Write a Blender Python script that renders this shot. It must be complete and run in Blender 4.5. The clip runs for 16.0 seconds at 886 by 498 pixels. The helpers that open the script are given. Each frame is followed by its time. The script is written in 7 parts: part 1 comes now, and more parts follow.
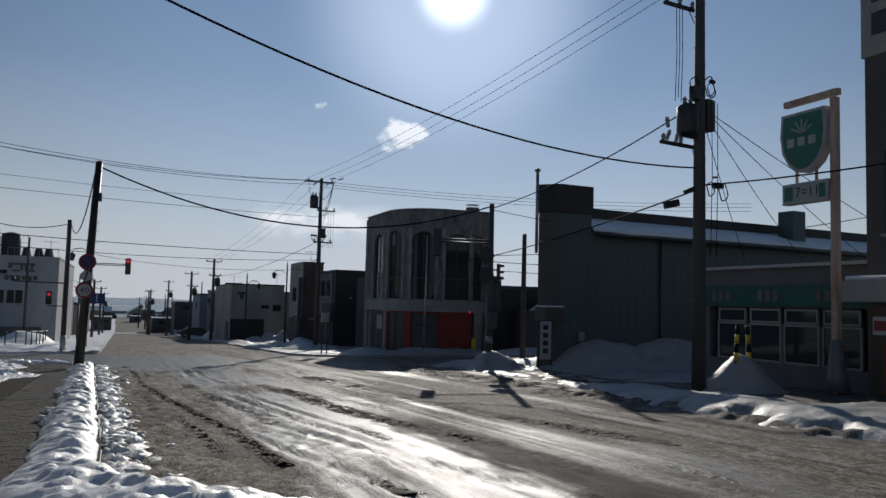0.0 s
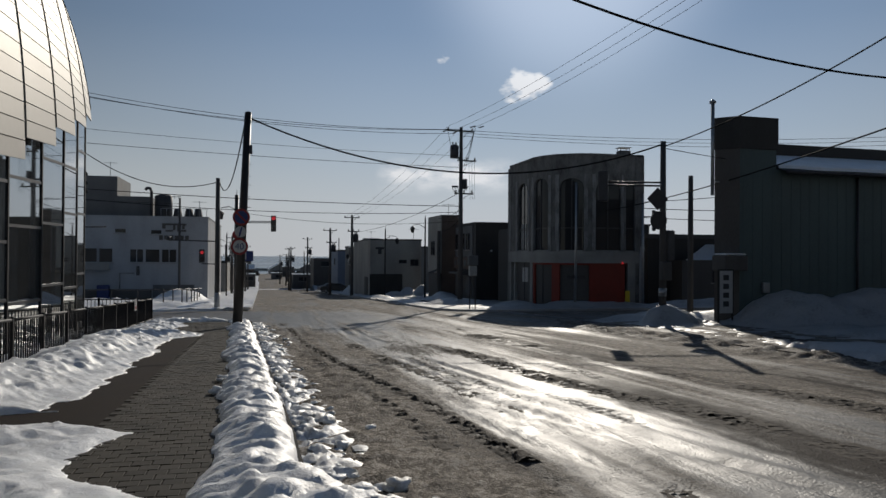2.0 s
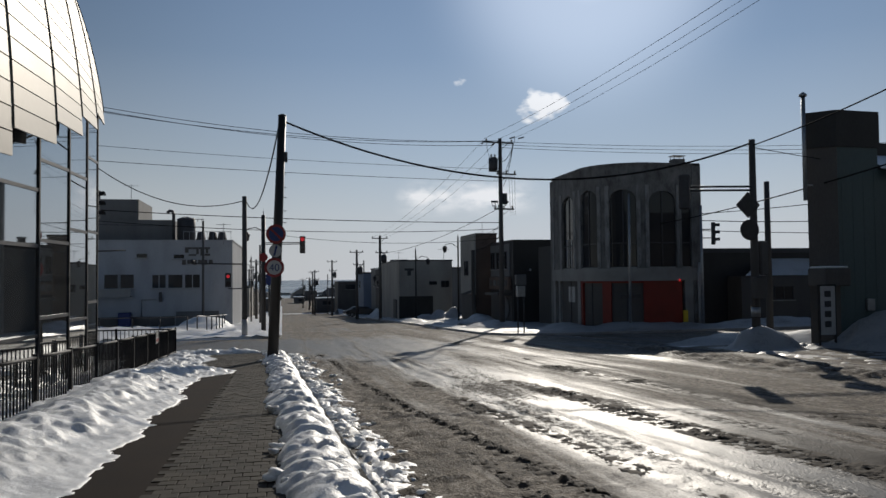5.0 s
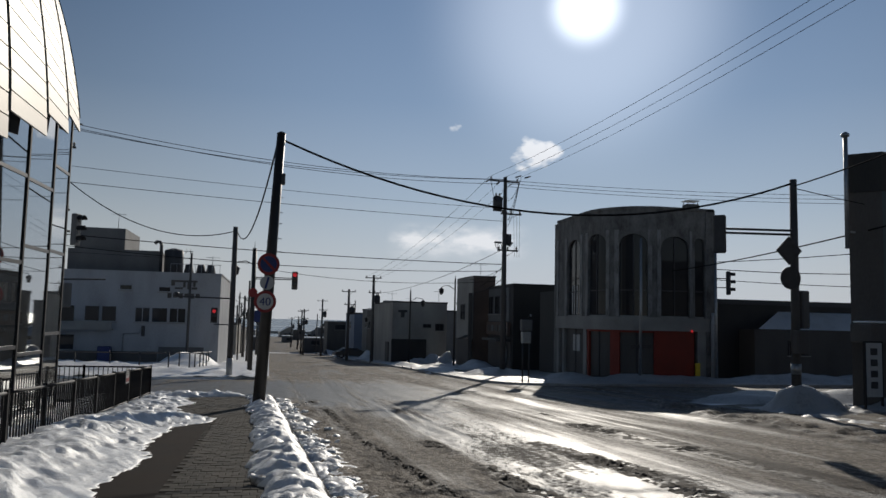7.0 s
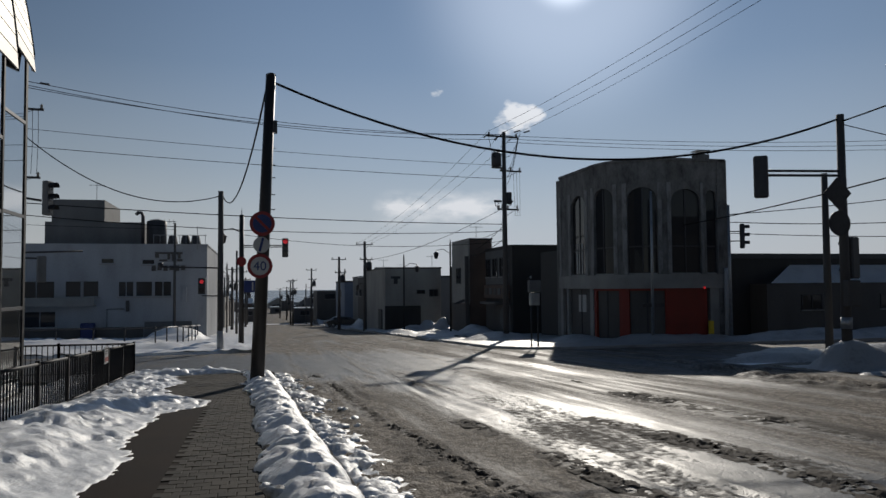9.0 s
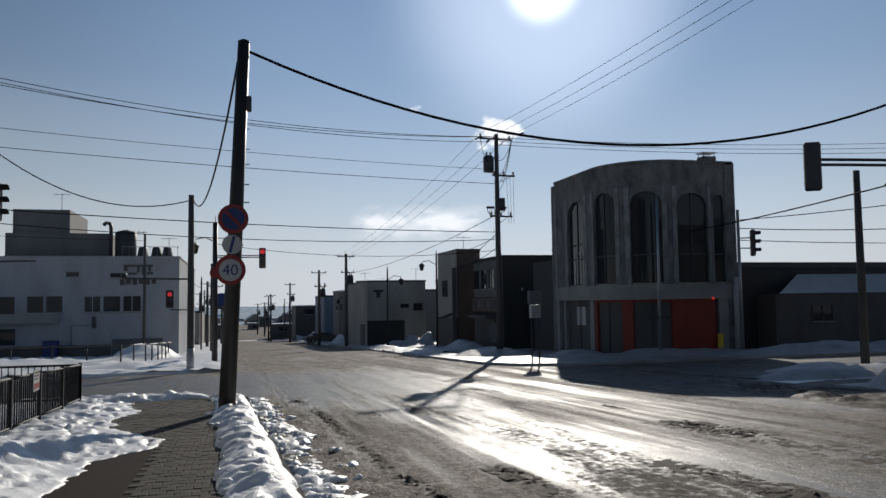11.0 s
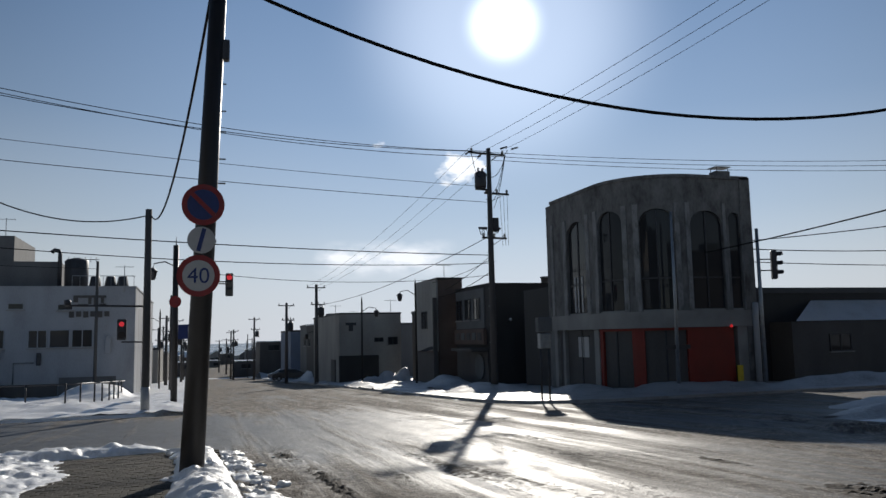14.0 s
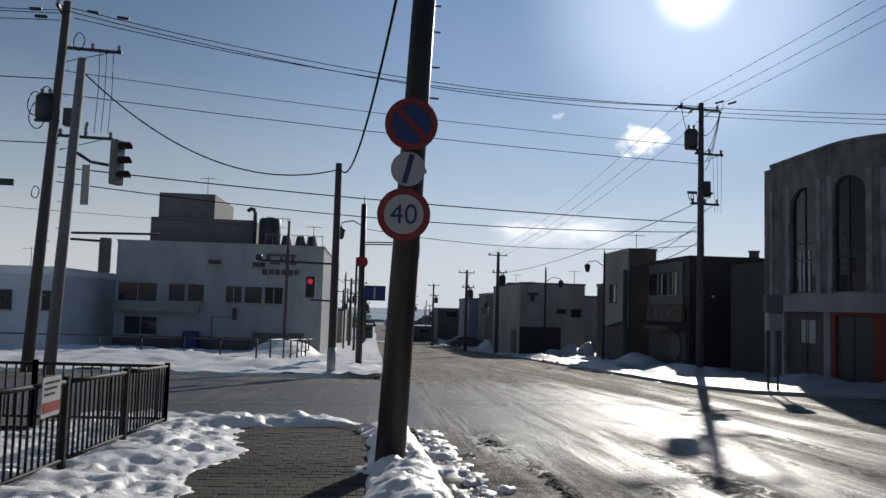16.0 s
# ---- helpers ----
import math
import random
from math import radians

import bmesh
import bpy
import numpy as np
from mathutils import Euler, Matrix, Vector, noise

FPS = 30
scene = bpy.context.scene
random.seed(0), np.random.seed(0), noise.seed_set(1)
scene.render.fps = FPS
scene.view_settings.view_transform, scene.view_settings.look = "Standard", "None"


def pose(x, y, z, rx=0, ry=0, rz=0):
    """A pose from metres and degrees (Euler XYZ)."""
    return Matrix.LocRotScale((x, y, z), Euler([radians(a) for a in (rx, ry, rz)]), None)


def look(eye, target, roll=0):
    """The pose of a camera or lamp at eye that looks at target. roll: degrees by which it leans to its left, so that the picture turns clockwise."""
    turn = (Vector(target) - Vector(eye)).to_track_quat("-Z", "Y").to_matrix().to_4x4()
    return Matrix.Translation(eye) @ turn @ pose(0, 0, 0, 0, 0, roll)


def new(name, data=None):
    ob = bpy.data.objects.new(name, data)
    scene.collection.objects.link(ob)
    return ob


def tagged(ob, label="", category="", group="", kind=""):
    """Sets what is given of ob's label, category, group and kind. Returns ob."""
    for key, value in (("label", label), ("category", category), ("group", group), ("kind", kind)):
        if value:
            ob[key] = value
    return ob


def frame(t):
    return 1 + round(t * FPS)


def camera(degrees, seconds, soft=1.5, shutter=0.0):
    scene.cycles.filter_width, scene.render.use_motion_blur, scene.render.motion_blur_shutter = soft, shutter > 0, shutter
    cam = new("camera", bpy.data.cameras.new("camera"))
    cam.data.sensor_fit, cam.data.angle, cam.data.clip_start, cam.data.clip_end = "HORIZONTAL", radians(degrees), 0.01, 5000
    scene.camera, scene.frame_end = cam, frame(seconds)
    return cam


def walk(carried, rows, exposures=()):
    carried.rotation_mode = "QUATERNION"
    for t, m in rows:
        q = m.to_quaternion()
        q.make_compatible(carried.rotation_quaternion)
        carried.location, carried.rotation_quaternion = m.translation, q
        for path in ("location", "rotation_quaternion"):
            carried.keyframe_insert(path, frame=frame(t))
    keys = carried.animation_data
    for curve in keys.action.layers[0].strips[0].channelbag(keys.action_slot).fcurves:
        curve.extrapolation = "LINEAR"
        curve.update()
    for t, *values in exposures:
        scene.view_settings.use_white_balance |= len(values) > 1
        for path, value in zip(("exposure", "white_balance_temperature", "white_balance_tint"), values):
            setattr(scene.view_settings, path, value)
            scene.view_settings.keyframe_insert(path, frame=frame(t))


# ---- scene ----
cam = camera(58.4, 16.0)
PATH = [
    (0, (0.392, 1.569, 2.045), (1.139, 3.42, 2.185), 1.5),
    (0.5, (0.205, 2.233, 2.052), (0.732, 4.156, 2.207), 2.3),
    (1, (0.123, 2.991, 1.991), (0.544, 4.945, 2.059), 1.5),
    (1.5, (0.009, 3.518, 1.964), (0.401, 5.479, 1.974), 0.8),
    (2, (-0.081, 4.233, 1.957), (0.366, 6.182, 1.974), 0.4),
    (2.5, (-0.213, 4.812, 1.945), (0.245, 6.759, 1.973), -0.6),
    (3, (-0.258, 5.519, 1.93), (0.166, 7.474, 1.951), -0.4),
    (3.5, (-0.339, 6.027, 1.898), (0.046, 7.989, 1.93), 0.1),
    (4, (-0.421, 6.763, 1.907), (0.033, 8.71, 1.984), 0.7),
    (4.5, (-0.492, 7.264, 1.896), (-0.052, 9.213, 1.968), 1.1),
    (5, (-0.568, 7.895, 1.888), (-0.17, 9.854, 1.959), -0.6),
    (5.2, (-0.553, 8.144, 1.876), (-0.134, 10.088, 2.082), 0.1),
    (7.3, (-0.64, 10.668, 1.817), (-0.231, 12.618, 1.997), 1.6),
    (7.5, (-0.639, 10.838, 1.809), (-0.261, 12.79, 2.021), 1.1),
    (8, (-0.673, 11.507, 1.757), (-0.283, 13.454, 2.004), -0.1),
    (8.5, (-0.795, 12.202, 1.741), (-0.331, 14.142, 1.878), -0.2),
    (8.7, (-0.851, 12.457, 1.722), (-0.393, 14.401, 1.816), -0.2),
    (10.8, (-0.698, 15.677, 1.574), (-0.2, 17.608, 1.727), -2.5),
    (11, (-0.701, 15.971, 1.554), (-0.194, 17.901, 1.688), -0.8),
    (11.5, (-0.711, 16.674, 1.511), (-0.193, 18.602, 1.63), -1.5),
    (12, (-0.746, 17.42, 1.465), (-0.247, 19.356, 1.519), -1.6),
    (12.5, (-0.747, 18.141, 1.443), (-0.254, 20.074, 1.578), -2.0),
    (13, (-0.793, 18.918, 1.419), (-0.296, 20.852, 1.528), 2.1),
    (13.5, (-0.841, 19.508, 1.377), (-0.39, 21.448, 1.561), -1.3),
    (14, (-0.823, 20.318, 1.314), (-0.229, 22.214, 1.536), -1.2),
    (14.5, (-0.818, 21.02, 1.281), (-0.24, 22.93, 1.42), -1.0),
    (15, (-0.889, 21.672, 1.266), (-0.377, 23.598, 1.442), -0.5),
    (15.5, (-1.026, 22.325, 1.238), (-0.737, 24.301, 1.358), 0.9),
    (16, (-1.055, 23.181, 1.236), (-0.8905, 25.168, 1.385), 1.7),
]
TINT = 10
STOPS = ((0, -0.22, 5980), (0.5, -0.42, 6080), (1.0, -0.44, 6150), (1.5, -0.42, 6220), (3.5, -0.25, 6220), (5.2, -0.25, 6200), (7.3, -0.34, 6160), (8.0, -0.44, 6150), (8.7, -0.46, 6140), (10.8, -0.02, 6100), (16, 0.04, 6050))
walk(cam, [(t, look(eye, target, roll)) for t, eye, target, roll in PATH], exposures=[(t, e, k, TINT) for t, e, k in STOPS])

# ---- world, sun ----
SUN_AZ, SUN_EL = radians(22.3), radians(22.0)
SUN_DIR = Vector((math.sin(SUN_AZ) * math.cos(SUN_EL), math.cos(SUN_AZ) * math.cos(SUN_EL), math.sin(SUN_EL)))


def math_node(tree, op, a, b=None, clamp=False):
    n = tree.nodes.new("ShaderNodeMath")
    n.operation, n.use_clamp = op, clamp
    for i, v in enumerate((a, b)):
        if v is None:
            continue
        if isinstance(v, (int, float)):
            n.inputs[i].default_value = v
        else:
            tree.links.new(v, n.inputs[i])
    return n.outputs[0]


def ramp_node(tree, fac, stops):
    n = tree.nodes.new("ShaderNodeValToRGB")
    while len(n.color_ramp.elements) < len(stops):
        n.color_ramp.elements.new(0.5)
    for e, (p, c) in zip(n.color_ramp.elements, stops):
        e.position = p
        e.color = (c, c, c, 1) if isinstance(c, (int, float)) else (*c, 1)
    tree.links.new(fac, n.inputs[0])
    return n.outputs[0]


def build_world():
    world = bpy.data.worlds.new("sky")
    scene.world = world
    world.use_nodes = True
    t = world.node_tree
    t.nodes.clear()
    sky = t.nodes.new("ShaderNodeTexSky")
    sky.sky_type, sky.sun_disc = "NISHITA", False
    sky.sun_elevation, sky.sun_rotation = SUN_EL, SUN_AZ
    sky.air_density, sky.dust_density, sky.ozone_density = 1.0, 0.0, 2.0
    coord = t.nodes.new("ShaderNodeTexCoord")
    sep = t.nodes.new("ShaderNodeSeparateXYZ")
    t.links.new(coord.outputs["Generated"], sep.inputs[0])
    # small clouds: noise kept to two low patches and a band near the horizon
    noise_map = t.nodes.new("ShaderNodeTexNoise")
    noise_map.inputs["Scale"].default_value = 34
    noise_map.inputs["Detail"].default_value = 6
    stretch = t.nodes.new("ShaderNodeMapping")
    stretch.inputs["Scale"].default_value = (1, 1, 2.2)
    t.links.new(coord.outputs["Generated"], stretch.inputs[0])
    t.links.new(stretch.outputs[0], noise_map.inputs["Vector"])

    def toward(az, el, inner, outer):
        v = (math.sin(radians(az)) * math.cos(radians(el)), math.cos(radians(az)) * math.cos(radians(el)), math.sin(radians(el)))
        d = t.nodes.new("ShaderNodeVectorMath")
        d.operation = "DOT_PRODUCT"
        d.inputs[1].default_value = v
        t.links.new(coord.outputs["Generated"], d.inputs[0])
        m = t.nodes.new("ShaderNodeMapRange")
        m.interpolation_type = "SMOOTHSTEP"
        m.inputs[1].default_value, m.inputs[2].default_value = math.cos(radians(outer)), math.cos(radians(inner))
        t.links.new(d.outputs["Value"], m.inputs[0])
        return m.outputs[0]

    cloud = None
    for az, el, r, k in CLOUDS:
        m = math_node(t, "MULTIPLY", toward(az, el, r * 0.1, r), k)
        cloud = m if cloud is None else math_node(t, "MAXIMUM", cloud, m)
    fluff = ramp_node(t, noise_map.outputs[0], ((0.3, 0.0), (0.7, 1.0)))
    cloud = math_node(t, "MULTIPLY", math_node(t, "SUBTRACT", math_node(t, "ADD", math_node(t, "MULTIPLY", cloud, 0.75), math_node(t, "MULTIPLY", fluff, 0.9)), 0.95, True), 2.2, True)
    low = math_node(t, "MULTIPLY", math_node(t, "MAXIMUM", toward(14.6, 5.8, 0.5, 4.2), toward(10.8, 5.4, 0.3, 3.0)), ramp_node(t, sep.outputs[2], ((0.075, 0.0), (0.1, 1.0), (0.125, 0.0))))
    low = math_node(t, "MULTIPLY", low, fluff)
    cloud = math_node(t, "MAXIMUM", cloud, math_node(t, "MULTIPLY", low, 1.6, True))
    mix = t.nodes.new("ShaderNodeMix")
    mix.data_type = "RGBA"
    t.links.new(cloud, mix.inputs[0])
    haze = t.nodes.new("ShaderNodeMix")
    haze.data_type = "RGBA"
    # the haze is bright on the sun's side only
    side = t.nodes.new("ShaderNodeMapRange")
    side.inputs[1].default_value, side.inputs[2].default_value = 0.0, 0.85
    side.inputs[3].default_value, side.inputs[4].default_value = 0.55, 1.0
    flat = t.nodes.new("ShaderNodeVectorMath")
    flat.operation = "DOT_PRODUCT"
    flat.inputs[1].default_value = (math.sin(SUN_AZ), math.cos(SUN_AZ), 0)
    t.links.new(coord.outputs["Generated"], flat.inputs[0])
    t.links.new(flat.outputs["Value"], side.inputs[0])
    t.links.new(math_node(t, "MULTIPLY", ramp_node(t, sep.outputs[2], ((0.0, 0.95), (0.06, 0.82), (0.15, 0.4), (0.27, 0.12), (0.42, 0.0))), side.outputs[0]), haze.inputs[0])
    t.links.new(sky.outputs[0], haze.inputs[6])
    haze.inputs[7].default_value = HAZE
    t.links.new(haze.outputs[2], mix.inputs[6])
    mix.inputs[7].default_value = CLOUD_LIGHT
    # the sun's bright aureole in the haze
    disc = math_node(t, "POWER", toward(math.degrees(SUN_AZ), math.degrees(SUN_EL), 0.1, 4.2), 5.0)
    glow_core = math_node(t, "MULTIPLY", disc, CORE)
    halo = math_node(t, "MULTIPLY", math_node(t, "POWER", toward(math.degrees(SUN_AZ), math.degrees(SUN_EL), 0, 48), 2.5), HALO)
    near = math_node(t, "MULTIPLY", math_node(t, "POWER", toward(math.degrees(SUN_AZ), math.degrees(SUN_EL), 0, 17), 5.0), NEAR)
    add = t.nodes.new("ShaderNodeMix")
    add.data_type, add.blend_type = "RGBA", "ADD"
    add.inputs[0].default_value = 1
    t.links.new(mix.outputs[2], add.inputs[6])
    tint = t.nodes.new("ShaderNodeCombineColor")
    for k, c in enumerate((0.72, 0.95, 1.34)):
        t.links.new(math_node(t, "ADD", math_node(t, "MULTIPLY", halo, c), math_node(t, "ADD", glow_core, near)), tint.inputs[k])
    t.links.new(tint.outputs[0], add.inputs[7])
    bg = t.nodes.new("ShaderNodeBackground")
    bg.inputs["Strength"].default_value = SKY
    t.links.new(add.outputs[2], bg.inputs[0])
    out = t.nodes.new("ShaderNodeOutputWorld")
    t.links.new(bg.outputs[0], out.inputs[0])


SKY, CORE, HALO, NEAR = 0.0445, 24.0, 3.0, 8.5
HAZE = (13.2, 13.1, 12.9, 1)
CLOUD_LIGHT = (20, 19.3, 18.2, 1)
CLOUDS = (  # azimuth, elevation, reach in degrees, weight
    (17.7, 11.8, 1.3, 1.0), (18.6, 12.2, 1.5, 1.3), (19.7, 12.0, 1.4, 1.05), (12.8, 14.0, 0.8, 0.95))
build_world()
sun = new("sun", bpy.data.lights.new("sun", "SUN"))
sun.data.energy, sun.data.angle, sun.data.color = 3.1, radians(0.53), (1.0, 0.9, 0.75)
sun.matrix_world = look(SUN_DIR * 100, (0, 0, 0))

# ---- materials ----
def material(name, colour, rough=0.7, metal=0.0, vary=0.25, scale=3.0, fine=60.0, bump=0.15, stain=None, stretch=(1, 1, 1), rough_vary=0.12, random_tone=0.0, spec=0.5, island=False):
    """Principled surface with broad stains and fine grain in object space."""
    m = bpy.data.materials.new(name)
    m.use_nodes = True
    t = m.node_tree
    b = t.nodes["Principled BSDF"]
    geo = t.nodes.new("ShaderNodeNewGeometry")
    mp = t.nodes.new("ShaderNodeMapping")
    mp.inputs["Scale"].default_value = stretch
    t.links.new(geo.outputs["Position"], mp.inputs[0])
    broad, grain = t.nodes.new("ShaderNodeTexNoise"), t.nodes.new("ShaderNodeTexNoise")
    for n, s, d in ((broad, scale, 5), (grain, fine, 3)):
        n.inputs["Scale"].default_value, n.inputs["Detail"].default_value = s, d
        t.links.new(mp.outputs[0], n.inputs["Vector"])
    both = math_node(t, "ADD", math_node(t, "MULTIPLY", broad.outputs[0], 0.7), math_node(t, "MULTIPLY", grain.outputs[0], 0.3))
    if random_tone:
        tone = geo.outputs["Random Per Island"] if island else t.nodes.new("ShaderNodeObjectInfo").outputs["Random"]
        both = math_node(t, "ADD", both, math_node(t, "MULTIPLY", math_node(t, "SUBTRACT", tone, 0.5), random_tone))
    dark = tuple(c * (1 - vary) for c in colour)
    light = tuple(min(1, c * (1 + vary)) for c in colour)
    col = ramp_node(t, both, ((0.3, stain or dark), (0.5, colour), (0.72, light)))
    t.links.new(col, b.inputs["Base Color"])
    r = math_node(t, "ADD", rough - rough_vary, math_node(t, "MULTIPLY", broad.outputs[0], 2 * rough_vary), True)
    t.links.new(r, b.inputs["Roughness"])
    b.inputs["Metallic"].default_value = metal
    b.inputs["Specular IOR Level"].default_value = spec
    if bump:
        bn = t.nodes.new("ShaderNodeBump")
        bn.inputs["Strength"].default_value, bn.inputs["Distance"].default_value = bump, 0.02
        t.links.new(both, bn.inputs["Height"])
        t.links.new(bn.outputs[0], b.inputs["Normal"])
    return m


def snow_material(name, dirty, albedo=0.9):
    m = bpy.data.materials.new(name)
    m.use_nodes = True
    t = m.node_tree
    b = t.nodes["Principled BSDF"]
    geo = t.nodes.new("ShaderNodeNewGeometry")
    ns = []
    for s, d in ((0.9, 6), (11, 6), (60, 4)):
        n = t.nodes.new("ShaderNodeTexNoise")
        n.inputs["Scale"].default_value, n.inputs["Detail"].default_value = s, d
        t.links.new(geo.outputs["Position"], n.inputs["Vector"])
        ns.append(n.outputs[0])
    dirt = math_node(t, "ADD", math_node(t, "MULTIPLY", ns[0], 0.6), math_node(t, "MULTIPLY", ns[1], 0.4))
    col = ramp_node(t, dirt, ((0.33, tuple(albedo - (albedo - c * albedo) * dirty for c in (0.41, 0.38, 0.33))), (0.5, (albedo, albedo, albedo)), (0.68, tuple(min(0.94, albedo * q) for q in (1.12, 1.11, 1.09)))))
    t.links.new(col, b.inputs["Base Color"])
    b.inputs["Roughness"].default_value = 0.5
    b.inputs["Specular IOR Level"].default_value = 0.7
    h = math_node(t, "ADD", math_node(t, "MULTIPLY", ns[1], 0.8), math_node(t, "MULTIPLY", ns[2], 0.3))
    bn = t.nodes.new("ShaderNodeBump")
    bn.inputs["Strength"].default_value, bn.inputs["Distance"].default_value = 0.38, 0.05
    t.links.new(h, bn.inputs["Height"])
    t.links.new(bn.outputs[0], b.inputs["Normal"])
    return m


def road_material():
    """Icy asphalt: wet dark tracks along the street between strips of dirty packed snow."""
    m = bpy.data.materials.new("icy_road")
    m.use_nodes = True
    t = m.node_tree
    b = t.nodes["Principled BSDF"]
    geo = t.nodes.new("ShaderNodeNewGeometry")

    def tex(scale, detail, squeeze):
        mp = t.nodes.new("ShaderNodeMapping")
        mp.inputs["Scale"].default_value = squeeze
        mp.inputs["Rotation"].default_value = (0, 0, radians(-4))
        t.links.new(geo.outputs["Position"], mp.inputs[0])
        n = t.nodes.new("ShaderNodeTexNoise")
        n.inputs["Scale"].default_value, n.inputs["Detail"].default_value = scale, detail
        t.links.new(mp.outputs[0], n.inputs["Vector"])
        return n.outputs[0]

    streak = tex(1.0, 8, (1.25, 0.075, 1))
    patch = tex(0.28, 5, (1, 0.6, 1))
    mid = tex(3.5, 5, (1, 0.35, 1))
    grain = tex(38, 5, (1, 0.8, 1))
    crumb = tex(11, 5, (1, 0.7, 1))
    sep = t.nodes.new("ShaderNodeSeparateXYZ")
    t.links.new(geo.outputs["Position"], sep.inputs[0])
    # packed grey snow lies along the near kerb and thins out towards the crossing
    lane = math_node(t, "MULTIPLY", ramp_node(t, math_node(t, "MULTIPLY", math_node(t, "ADD", sep.outputs[0], math_node(t, "MULTIPLY", math_node(t, "SUBTRACT", patch, 0.5), 3.0)), 0.1), ((0.14, 1.0), (0.32, 0.0))),
                     ramp_node(t, math_node(t, "MULTIPLY", sep.outputs[1], 0.01), ((0.2, 1.0), (0.33, 0.6), (0.37, 0.0))))
    # meltwater lies over the crossing; the street beyond is packed hard and sandy
    crossing = ramp_node(t, math_node(t, "MULTIPLY", sep.outputs[1], 0.01), ((0.34, 0.0), (0.38, 1.0), (0.46, 1.0), (0.52, 0.0)))
    crossing = math_node(t, "MULTIPLY", crossing, ramp_node(t, math_node(t, "ADD", math_node(t, "MULTIPLY", sep.outputs[0], 0.1), math_node(t, "MULTIPLY", patch, 0.3)), ((0.55, 1.0), (0.85, 0.0))))
    beyond = ramp_node(t, math_node(t, "MULTIPLY", sep.outputs[1], 0.01), ((0.38, 0.0), (0.5, 1.0)))
    wet = math_node(t, "ADD", math_node(t, "MULTIPLY", streak, 0.55), math_node(t, "ADD", math_node(t, "MULTIPLY", patch, 0.3), math_node(t, "MULTIPLY", mid, 0.15)))
    # fine lines drawn out along the street by the traffic
    lines = tex(4.5, 6, (1.3, 0.055, 1))
    wet = math_node(t, "ADD", wet, math_node(t, "MULTIPLY", math_node(t, "SUBTRACT", lines, 0.5), 0.32))
    wet = math_node(t, "SUBTRACT", wet, math_node(t, "MULTIPLY", lane, 0.16))
    wet = math_node(t, "SUBTRACT", math_node(t, "ADD", wet, math_node(t, "MULTIPLY", crossing, 0.11)), math_node(t, "MULTIPLY", math_node(t, "MULTIPLY", beyond, math_node(t, "SUBTRACT", 1.0, crossing)), 0.12))
    # the far side lane is packed hard and dull
    dull = math_node(t, "MULTIPLY", ramp_node(t, math_node(t, "MULTIPLY", sep.outputs[0], 0.1), ((0.5, 0.0), (0.72, 1.0))),
                     ramp_node(t, math_node(t, "MULTIPLY", sep.outputs[1], 0.01), ((0.28, 1.0), (0.36, 0.0))))
    wet = math_node(t, "SUBTRACT", wet, math_node(t, "MULTIPLY", dull, 0.1))
    # the worn wheel track in the middle stays glazed
    glazed = math_node(t, "MULTIPLY", ramp_node(t, math_node(t, "MULTIPLY", sep.outputs[0], 0.1), ((0.2, 0.0), (0.29, 1.0), (0.42, 1.0), (0.5, 0.0))), ramp_node(t, math_node(t, "MULTIPLY", sep.outputs[1], 0.01), ((0.24, 1.0), (0.34, 0.0))))
    wet = math_node(t, "ADD", wet, math_node(t, "MULTIPLY", glazed, 0.1))
    dry = ramp_node(t, wet, ((0.37, 1.0), (0.57, 0.0)))
    tone = math_node(t, "ADD", math_node(t, "MULTIPLY", mid, 0.3), math_node(t, "ADD", math_node(t, "MULTIPLY", crumb, 0.35), math_node(t, "MULTIPLY", grain, 0.35)))
    snow = ramp_node(t, tone, ((0.4, (0.045, 0.037, 0.03)), (0.5, (0.175, 0.145, 0.112)), (0.58, (0.43, 0.385, 0.33))))
    ice = ramp_node(t, tone, ((0.3, (0.045, 0.047, 0.051)), (0.55, (0.1, 0.106, 0.112)), (0.75, (0.21, 0.212, 0.215))))
    mix = t.nodes.new("ShaderNodeMix")
    mix.data_type = "RGBA"
    t.links.new(dry, mix.inputs[0])
    t.links.new(ice, mix.inputs[6])
    t.links.new(snow, mix.inputs[7])
    # dark slush thrown up between the tracks
    slush = ramp_node(t, math_node(t, "ADD", math_node(t, "MULTIPLY", tex(0.9, 6, (1.1, 0.16, 1)), 0.75), math_node(t, "MULTIPLY", crumb, 0.25)), ((0.55, 0.0), (0.63, 1.0)))
    slush = math_node(t, "MULTIPLY", slush, math_node(t, "SUBTRACT", 1.0, math_node(t, "MAXIMUM", crossing, beyond), True))
    # broad wet slush strip along the near street's middle; missing glare is painted dark
    off = math_node(t, "ABSOLUTE", math_node(t, "ADD", math_node(t, "SUBTRACT", sep.outputs[0], 5.25), math_node(t, "MULTIPLY", math_node(t, "SUBTRACT", mid, 0.5), 0.8)))
    strip = math_node(t, "MULTIPLY", ramp_node(t, off, ((0.35, 1.0), (0.8, 0.0))), ramp_node(t, math_node(t, "MULTIPLY", math_node(t, "ADD", sep.outputs[1], math_node(t, "MULTIPLY", patch, 4.0)), 0.01), ((0.165, 1.0), (0.205, 0.0))))
    slush = math_node(t, "MAXIMUM", slush, strip)
    dark = t.nodes.new("ShaderNodeMix")
    dark.data_type = "RGBA"
    t.links.new(slush, dark.inputs[0])
    t.links.new(mix.outputs[2], dark.inputs[6])
    dark.inputs[7].default_value = (0.045, 0.036, 0.03, 1)
    t.links.new(dark.outputs[2], b.inputs["Base Color"])
    dry = math_node(t, "MAXIMUM", dry, slush)
